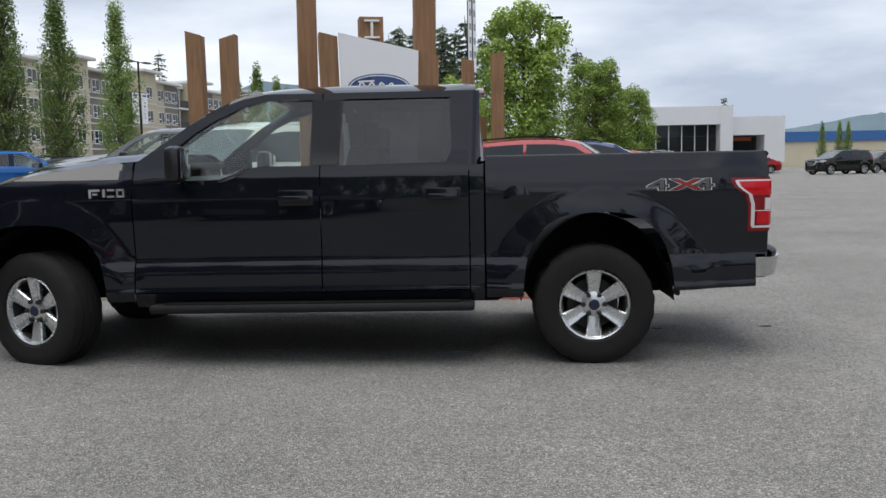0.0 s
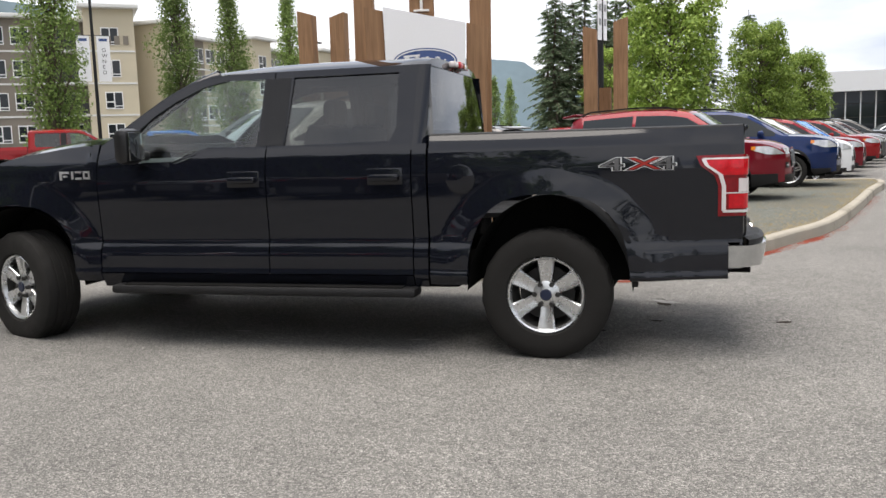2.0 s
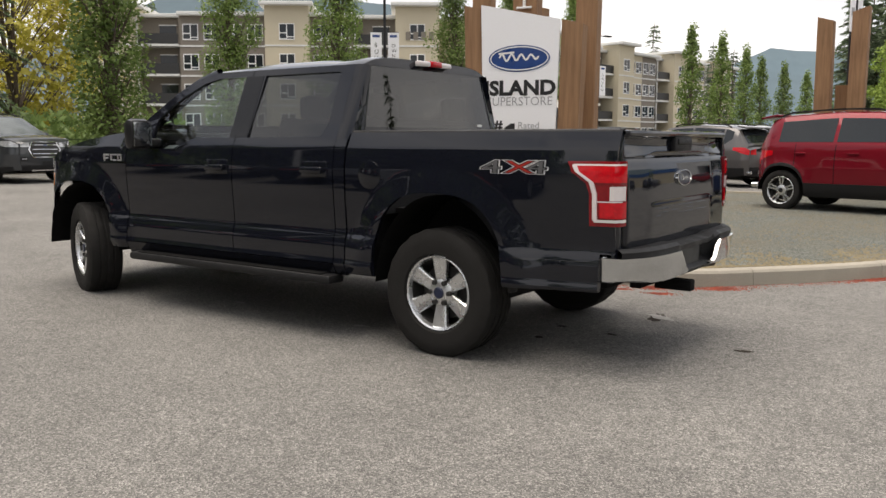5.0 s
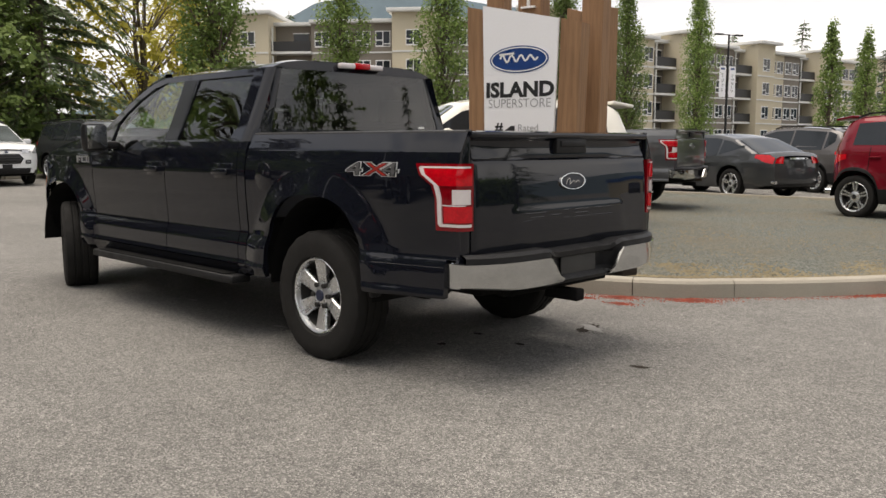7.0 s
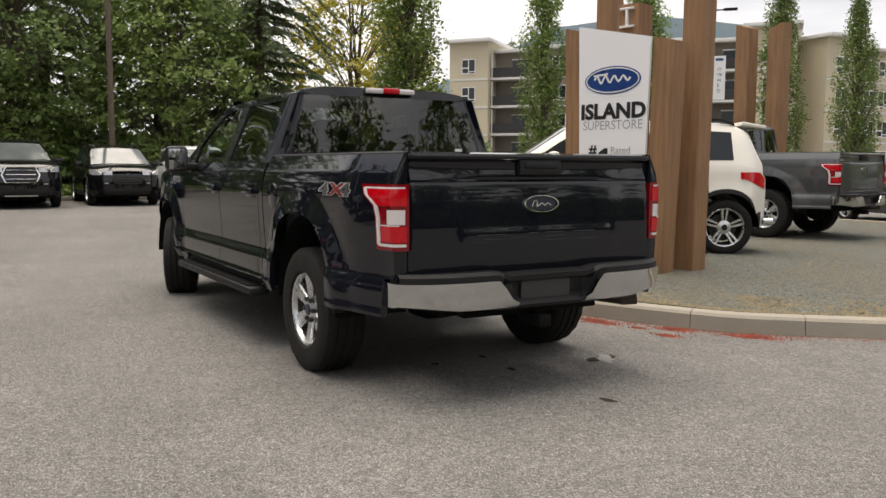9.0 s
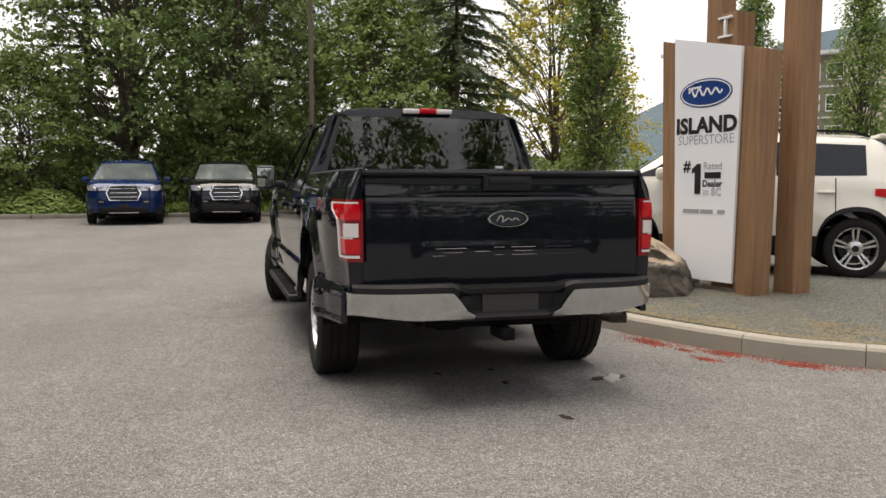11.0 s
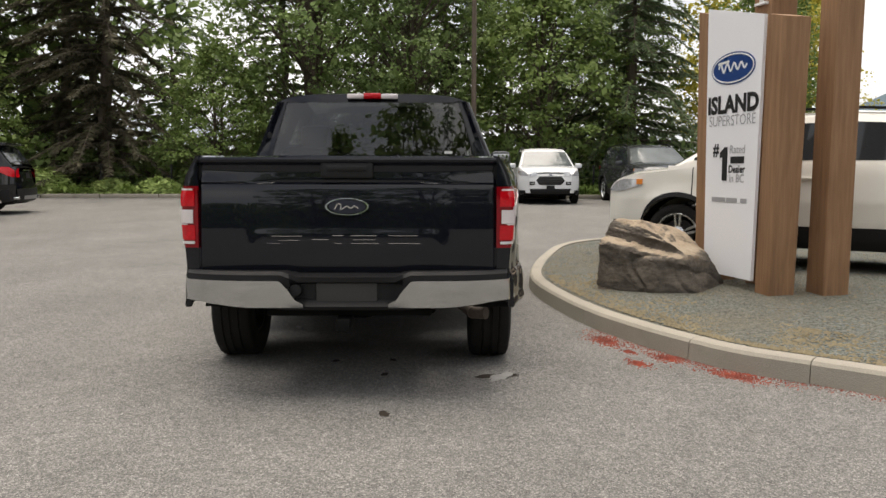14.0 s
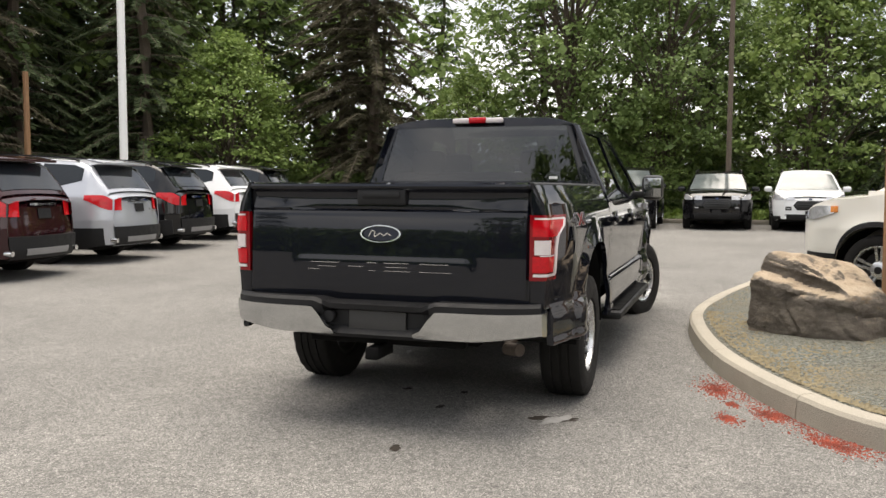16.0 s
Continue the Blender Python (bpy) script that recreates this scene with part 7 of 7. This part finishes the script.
for x, y, s, t, src in ((32.5, -0.8, 1.0, 60, cedar_a), (31.5, -5.0, 0.95, 140, spruce_c), (33.0, 6.5, 0.9, 33, spruce_c), (28.8, 14.5, 1.0, 10, spruce_b), (29.6, 19.0, 1.05, 200, spruce_c), (25.0, 22.6, 1.05, 120, spruce_b), (19.4, 23.2, 1.05, 250, spruce_c), (16.6, 22.6, 1.0, 20, spruce_b), (14.6, 25.6, 1.05, 90, spruce_c), (11.6, 26.8, 1.0, 77, cedar_a), (8.4, 28.6, 1.0, 50, spruce_b),
                        (20.6, 27.2, 1.1, 99, plain_tree), (26.4, 27.0, 1.1, 140, plain_tree), (31.5, 24.5, 1.1, 230, plain_tree), (16.0, 30.0, 1.1, 10, plain_tree), (23.0, 32.0, 1.15, 70, plain_tree), (29.0, 32.0, 1.1, 150, plain_tree), (10.5, 33.0, 1.1, 260, plain_tree), (27.0, 24.0, 1.1, 44, plain_tree), (30.5, 21.5, 1.1, 15, plain_tree), (24.0, 29.5, 1.15, 80, plain_tree), (20.0, 31.0, 1.15, 190, plain_tree), (13.0, 29.5, 1.1, 270, plain_tree), (33.5, 15.0, 1.1, 300, plain_tree), (23.4, 24.8, 1.0, 350, plain_fir), (17.8, 26.6, 1.0, 150, plain_fir), (5.0, 32.0, 1.0, 330, plain_tree)):
    again(src, x, y, s, t)
yellow = woodland("yellow_tree", "yellow-green leafed tree at the end of the woods", pose(34.5, -15.2, 0.4), 12.0, 3.7, M_LEAF_YELLOW, 71, 120, 75, 0.14, 0.06, "", 0.4, 3)
again(yellow, 39.5, -20.0, 0.8, 70)

for x, y, s, t in ((30.5, -99.0, 0.85, 222), (28.6, -101.0, 0.8, 90), (77.6, -200.0, 2.0, 60), (60, -128, 1.25, 10), (67, -90, 1.1, 80), (83, -75, 1.1, 100), (88, -62, 1.2, 44)):
    again(plain_fir, x, y, s, t)

# trees behind the camera, mirrored in the glass and paint
for x, y, s, t, src in ((-33, 24, 0.95, 150, plain_fir), (-22, 30, 0.9, 200, plain_tree), (-10, 34, 0.95, 250, plain_fir), (2, 36, 0.9, 300, plain_tree), (-16, 33, 0.9, 20, plain_fir), (-43, -5, 1.1, 40, plain_fir), (-44, -18, 0.95, 130, plain_tree), (-40, -23, 0.9, 30, plain_fir), (-36, -30, 0.95, 75, plain_fir), (-30, -34, 0.85, 15, plain_fir)):
    again(src, x, y, s, t)

# undergrowth, grass and low hedge along the woods
def strip_leaves(name, x0, x1, y0, y1, h, count, size, material, label, category, seed, clump=0.5):
    rs = np.random.RandomState(seed)
    y = rs.uniform(y0, y1, count)
    x = rs.uniform(x0, x1, count)
    hh = h * (0.55 + 0.45 * np.sin(y * 1.9 + np.sin(x * 3.1 + y)) ** 2)
    z = rs.uniform(0, 1, count) ** 0.8 * hh + ground_z(21.5, 0)
    N = rs.normal(size=(count, 3)) + np.array([-0.6, 0, 0.4])
    ob = new(name, leaf_mesh(name, np.stack([x, y, z], 1), N, size * rs.uniform(0.6, 1.3, count), material, 1.2, seed))
    return tagged(ob, label, category, kind="stuff")


strip_leaves("far_thicket", -56, -50, -60, 70, 6.0, 22000, 0.55, M_LEAF_WOOD, "distant line of dark green trees across the lot", "trees", 84)
strip_leaves("grass_strip", 23.3, 25.0, -16, 34, 0.45, 26000, 0.10, M_GRASS, "unmown green grass and ferns along the fence", "grass", 81)
strip_leaves("undergrowth", 25.6, 30.5, -18, 36, 2.2, 34000, 0.16, M_LEAF_WOOD, "dense dark shrubs under the woodland trees", "shrubs", 82)
shrub_mat = leaf_mat("shrub_leaves", (0.18, 0.26, 0.07), (0.38, 0.48, 0.16))
for i, (x, y, rx_, ry_, h) in enumerate(((23.9, 10.9, 0.7, 0.75, 0.62), (23.8, 9.25, 0.7, 0.8, 0.66), (23.9, 6.9, 0.8, 1.5, 0.85), (23.9, 13.2, 0.8, 1.0, 0.95), (23.8, 5.0, 0.7, 0.7, 0.6), (23.9, 15.6, 0.8, 1.1, 0.9))):
    rs = np.random.RandomState(300 + i)
    d = rs.normal(size=(2600, 3))
    d /= np.linalg.norm(d, axis=1, keepdims=True)
    d[:, 2] = np.abs(d[:, 2])
    lump = 1 + 0.10 * np.sin(d[:, 1] * 7 + i) * np.sin(d[:, 0] * 6 + 2 * i)
    P = d * (lump * rs.uniform(0.82, 1.05, size=2600))[:, None] * np.array([rx_, ry_, h])
    sh = thing("shrub", "rounded fresh green shrub behind the kerb", "shrub", pose(x, y, ground_z(22, 0) + 0.02), group="shrubs along the kerb")
    ob = new("leaves", leaf_mesh("leaves", P, d + rs.normal(size=(2600, 3)) * 0.4 + np.array([0, 0, 0.8]), 0.07 * rs.uniform(0.6, 1.3, size=2600), shrub_mat, 1.3, 300 + i))
    ob.parent = sh
    bm = bmesh.new()
    for k in range(5):
        limb(bm, [(0, 0, -0.03), (0.3 * rx_ * math.cos(k * 1.26), 0.3 * ry_ * math.sin(k * 1.26), 0.35 * h), (0.6 * rx_ * math.cos(k * 1.26), 0.6 * ry_ * math.sin(k * 1.26), 0.7 * h)], 0.02, 0.006, 5)
    part("stems", bm, M_BARK, sh)
wk = thing("back_kerb", "pale concrete kerb along the woods", "kerb", kind="structure")
for i in range(25):
    part("kerb_stone", bx((23.1, -16 + i * 2.0, ground_z(22, 0) + 0.06), (0.18, 1.96, 0.16), 0.02), M_KERB, wk)
fence = thing("wire_fence", "low dark wire fence along the woods", "fence", kind="structure")
post0 = part("fence_post", bx((0, 0, 0.55), (0.06, 0.06, 1.2), 0.008), M_TRIM, fence)
post0.matrix_basis = pose(24.5, -16, ground_z(22, 0))
for i in range(1, 21):
    share("fence_post", post0, fence, pose(24.5, -16 + i * 2.5, ground_z(22, 0)))
for zz in (0.35, 0.7, 1.08):
    part("fence_wire", bx((24.5, 9, ground_z(22, 0) + zz), (0.012, 50, 0.018)), M_TRIM, fence)

# ---- flats ----
M_BEIGE = mat("beige_render", (0.52, 0.46, 0.34), 0.9, var=0.08, scale=0.6, fine=20)
M_TAUPE = mat("taupe_siding", (0.20, 0.175, 0.145), 0.9, var=0.1, scale=0.5, fine=14)
M_ROOFW = mat("white_roof_trim", (0.62, 0.62, 0.60), 0.7, var=0.05)
M_SOFFIT = mat("dark_recess", (0.10, 0.085, 0.07), 0.9)
M_RAIL = mat("black_railing", (0.02, 0.02, 0.02), 0.5)


def flats(name, p0, p1, bays, z0, ztop, label):
    """A long block from p0 to p1; its front is on the left of that line."""
    a, b = Vector(p0), Vector(p1)
    ln = (b - a).length
    ang = math.degrees(math.atan2(b.y - a.y, b.x - a.x))
    root = thing(name, label, "apartment building", pose(a.x, a.y, z0, 0, 0, ang))
    w = ln / len(bays)
    H = ztop - z0
    fl = 2.85
    win = None
    for i, kind in enumerate(bays):
        x = (i + 0.5) * w
        out = {"T": 0.9, "B": 0.0, "G": 0.0, "R": -1.6}[kind]
        h = H + (0.9 if kind == "T" else 0.0)
        wm = {"T": M_BEIGE, "B": M_BEIGE, "G": M_TAUPE, "R": M_TAUPE}[kind]
        part("wall", bx((x, -5 + out / 2 - 0.0, h / 2), (w - (0.0 if kind != "T" else -0.05), 10 + out, h)), wm, root, smooth=False)
        part("roof", bx((x, -5 + out / 2 + 0.3, h + 0.14), (w + (0.9 if kind == "T" else 0.05), 11.0 + out, 0.34), 0.03), M_ROOFW, root)
        for f in range(4):
            zc = h - (0.9 if kind == "T" else 0) - 1.55 - f * fl
            if zc < 0.6:
                continue
            if kind == "R":
                bal = part("balcony", bx((x, -0.75, zc - 1.25), (w - 0.1, 1.9, 0.22)), M_ROOFW, root)
                part("railing", bx((x, 0.16, zc - 0.62), (w - 0.15, 0.04, 0.95)), M_RAIL, bal)
                part("balcony_post", bx((x + w * 0.45, 0.12, zc), (0.14, 0.14, 2.6)), M_ROOFW, bal)
                part("patio_door", bx((x - w * 0.15, -1.57, zc - 0.2), (1.6, 0.08, 2.0)), M_PANE, bal)
                part("door_frame", bx((x - w * 0.15, -1.56, zc + 0.82), (1.75, 0.1, 0.1)), M_WHITE, bal)
                continue
            for dx in ((0,) if kind == "T" or w < 3.6 else (-w * 0.24, w * 0.24)):
                cx, cy_ = x + dx, out + 0.03
                if win is None:
                    win = part("window", bx((0, 0, 0), (1.5, 0.06, 1.55)), M_WHITE, root, "white-framed window", False)
                    pieces = [part("pane", bx((-0.36, 0.035, 0.12), (0.62, 0.02, 1.15)), M_PANE, win, smooth=False), part("pane", bx((0.36, 0.035, 0.30), (0.62, 0.02, 0.75)), M_PANE, win, smooth=False), part("pane", bx((0.36, 0.035, -0.42), (0.62, 0.02, 0.45)), M_PANE, win, smooth=False), part("pane", bx((-0.36, 0.036, -0.62), (0.62, 0.02, 0.14)), M_PANE, win, smooth=False)]
                    win.matrix_basis = pose(cx, cy_, zc)
                else:
                    w2 = share("window", win, root, pose(cx, cy_, zc))
                    for pc in pieces:
                        share("pane", pc, w2)
            part("floor_band", bx((x, out + 0.03, zc - 1.32), (w, 0.06, 0.16)), M_ROOFW, root)
    return root


fa = flats("apartment_building", (46.5, -64.5), (73, -44), "TRGTGGRT", -0.6, 13.2, "three-storey beige and taupe apartment building with balconies")
fb = flats("apartment_building", (38.0, -134), (46.0, -67), "GTRBGTRGBTRGGTRBGT", -0.6, 12.3, "long beige and taupe apartment building with balconies")
for i in range(4):
    part("wall_bar", bx((0.75 + i * 0.75, 0.96, 11.9), (0.46, 0.05, 0.78)), M_TAUPE, fa, "plain dark bar high on the wall")

# ---- showroom and sheds ----
M_CLAD = mat("white_cladding", (0.66, 0.67, 0.68), 0.5, var=0.04, scale=0.4)
show = thing("showroom", "low white dealership showroom with a dark glazed front", "building", pose(-11.0, -69.8, 0.9, 0, 0, 182))
part("wall", bx((4.6, 6, 4.25), (12.2, 12, 1.6)), M_CLAD, show, "white fascia", smooth=False)
part("wall", bx((4.6, 6.6, 1.7), (12.0, 10.8, 3.5)), M_SOFFIT, show, smooth=False)
part("wall", bx((-1.7, 6, 2.5), (0.4, 12, 5.0)), M_CLAD, show, smooth=False)
part("wall", bx((10.15, 5.9, 2.53), (1.1, 12.2, 5.06)), M_CLAD, show, smooth=False)
part("wall", bx((13.1, 6.2, 3.28), (4.8, 11.6, 1.62)), M_CLAD, show, "lower white wing", smooth=False)
part("wall", bx((14.6, 6.2, 1.24), (1.8, 11.6, 2.47)), M_CLAD, show, smooth=False)
part("wall", bx((12.2, 7.2, 1.24), (3.0, 9.6, 2.46)), M_SOFFIT, show, smooth=False)
for i in range(10):
    for zc, hh in ((2.95, 0.95), (1.9, 1.05), (0.7, 1.25)):
        part("window", bx((-1.0 + i * 1.16, 1.14, zc), (1.08, 0.06, hh)), M_PANE, show, smooth=False)
    part("mullion", bx((-0.42 + i * 1.16, 1.10, 1.7), (0.09, 0.10, 3.46)), M_WHITE, show, smooth=False)
part("window", bx((12.1, 2.35, 1.2), (2.8, 0.06, 2.2)), M_PANE, show, smooth=False)
part("awning", bx((12.3, 2.2, 2.15), (1.6, 0.2, 0.3)), mat_once("orange_panel", (0.5, 0.13, 0.04)), show, "orange strip over the doors", smooth=False)
shed = thing("blue_warehouse", "long blue and beige metal warehouse beyond the lot", "building", pose(-38.5, -106, 0.0, 0, 0, 184))
part("wall", bx((16, 6, 1.5), (36, 12, 3.8)), M_BEIGE, shed, smooth=False)
part("roof", bx((16, 6, 3.95), (36.4, 12.4, 1.3)), mat_once("blue_metal", (0.03, 0.11, 0.30)), shed, smooth=False)
for x in (-31.6, -33.2, -34.0):
    again(pop_c, x, -75.5, 0.40, x * 20, -0.3, 0.46)

# ---- lamps, banners, poles ----
def lamp_post(name, label, x, y, h, turn, banners=False):
    root = thing(name, label, "street lamp", pose(x, y, ground_z(x, y), 0, 0, turn), group="lot lamps")
    bm = bmesh.new()
    cyl(bm, (0, 0, 0), (0, 0, h), 0.10, 0.07, 10)
    part("pole", bm, M_TRIM, root)
    part("base", bx((0, 0, 0.3), (0.5, 0.5, 0.7), 0.06), M_KERB, root)
    for s in (1, -1):
        part("arm", bx((s * 0.45, 0, h - 0.05), (0.9, 0.06, 0.06)), M_TRIM, root)
        part("lamp_head", bx((s * 0.95, 0, h - 0.04), (0.7, 0.3, 0.12), 0.03), M_TRIM, root, "flat black lamp head")
    if banners:
        for s, wd in ((1, "SUVS"), (-1, "PRE OWNED")):
            bn = part("banner", bx((s * 0.48, 0, h * 0.62), (0.62, 0.02, 2.3)), M_SIGN, root, "white hanging banner")
            part("banner_mark", bx((s * 0.48, 0, h * 0.62 + 0.95), (0.4, 0.026, 0.14)), M_OVAL, bn)
            for k, ch in enumerate(wd.split()[-1]):
                bm = text_bm(ch, 0.34 if s > 0 else 0.26, 0.001)
                for v in bm.verts:
                    v.co = Vector((s * 0.48 - v.co.x + 0.1, 0.016 + v.co.z, h * 0.62 + 0.35 - k * (0.36 if s > 0 else 0.28) + v.co.y))
                part("letter", bm, M_INK, bn)
            part("banner_rod", bx((s * 0.4, 0, h * 0.62 + 1.17), (0.75, 0.03, 0.03)), M_TRIM, root)
    return root


lamp_post("lot_lamp", "tall black lamp post with twin heads and white banners", 27.5, -32.6, 9.4, 40, True)
lamp_post("lot_lamp", "tall black lamp post with twin heads and banners", 26.2, -57.6, 9.2, 70, True)
lamp_post("lot_lamp", "tall black twin-head lamp post by the maples", -2.84, -42.7, 9.4, 175)
lamp_post("lot_lamp", "black twin-head lamp post behind the lot", -38.0, 40.0, 9.0, 30)
bp = thing("banner_pole", "dark pole with tall white banners between cedar posts", "banner", pose(0.9, -16.8, ground_z(1, -19), 0, 0, 62))
bm = bmesh.new()
cyl(bm, (0, 0, 0), (0, 0, 8.0), 0.09, 0.07, 10)
part("pole", bm, M_TRIM, bp)
for s in (1, -1):
    bn = part("banner", bx((s * 0.12, 0.06, 5.2), (0.17, 0.02, 2.9)), M_SIGN, bp, "white banner with dark marks")
    for k in range(6):
        part("banner_mark", bx((s * 0.12, 0.073, 4.2 + k * 0.36), (0.10, 0.006, 0.17)), M_GREYINK, bn)
wp = thing("flag_pole", "tall white steel pole behind the large cars", "pole", pose(17.2, 16.7, ground_z(17, 0)))
bm = bmesh.new()
cyl(bm, (0, 0, 0), (0, 0, 16), 0.13, 0.11, 12)
part("pole", bm, M_WHITE, wp)
tp = thing("timber_pole", "weathered brown timber pole among the trees", "pole", pose(16.9, 20.3, ground_z(20, 0)))
bm = bmesh.new()
cyl(bm, (0, 0, 0), (0, 0, 4.9), 0.11, 0.09, 10)
part("pole", bm, M_CEDAR, tp)
up_ = thing("utility_pole", "dark slim pole in front of the woods", "pole", pose(22.9, -1.66, ground_z(22, 0)))
bm = bmesh.new()
cyl(bm, (0, 0, 0), (0, 0, 14), 0.09, 0.07, 10)
part("pole", bm, M_BARK, up_)

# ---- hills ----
# haze of the distance is put into this base colour, bluer than forest green
M_HILL = mat("hazy_forest", (0.085, 0.125, 0.15), 1.0, var=0.12, scale=0.01, fine=0.05)


def hill(name, pts, far, label):
    """A wooded ridge: crest heights along its length, with a long slope towards us."""
    bm = bmesh.new()
    rows = [[], [], [], []]
    n = 60
    for i in range(n + 1):
        t = i / n * (len(pts) - 1)
        k = min(int(t), len(pts) - 2)
        f = t - k
        f = f * f * (3 - 2 * f)
        x, y, z = (lerp(pts[k][q], pts[k + 1][q], f) for q in range(3))
        z *= 1 + 0.05 * noise.noise(Vector((i * 0.35, 1.3, 0))) + 0.02 * noise.noise(Vector((i * 1.7, 2, 0)))
        d = Vector((x, y)).normalized()
        for r, (dd, hz) in enumerate(((-far * 0.3, -0.25), (-far * 0.18, 0.35), (0, 1.0), (far * 0.2, -0.2))):
            rows[r].append((x + d.x * dd, y + d.y * dd, z * hz + (8 * noise.noise(Vector((i * 0.5, r * 3.0, 0))) if r == 1 else 0)))
    grid(bm, rows)
    bmesh.ops.recalc_face_normals(bm, faces=bm.faces)
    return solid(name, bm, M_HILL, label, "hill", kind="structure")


hill("backdrop_hills", [(1700, -700, 60), (1250, -950, 250), (1143, -1080, 275), (960, -1200, 240), (780, -1290, 130), (600, -1380, 80), (470, -1435, 115), (378, -1473, 152), (240, -1530, 134), (150, -1560, 80), (0, -1600, 25)], 900, "wooded hills in the distance, blue-grey haze in their colour")
hill("backdrop_hill", [(-230, -930, 15), (-348, -915, 35), (-426, -918, 47), (-560, -880, 55), (-700, -850, 30)], 500, "low wooded hill in the distance, haze in its colour")
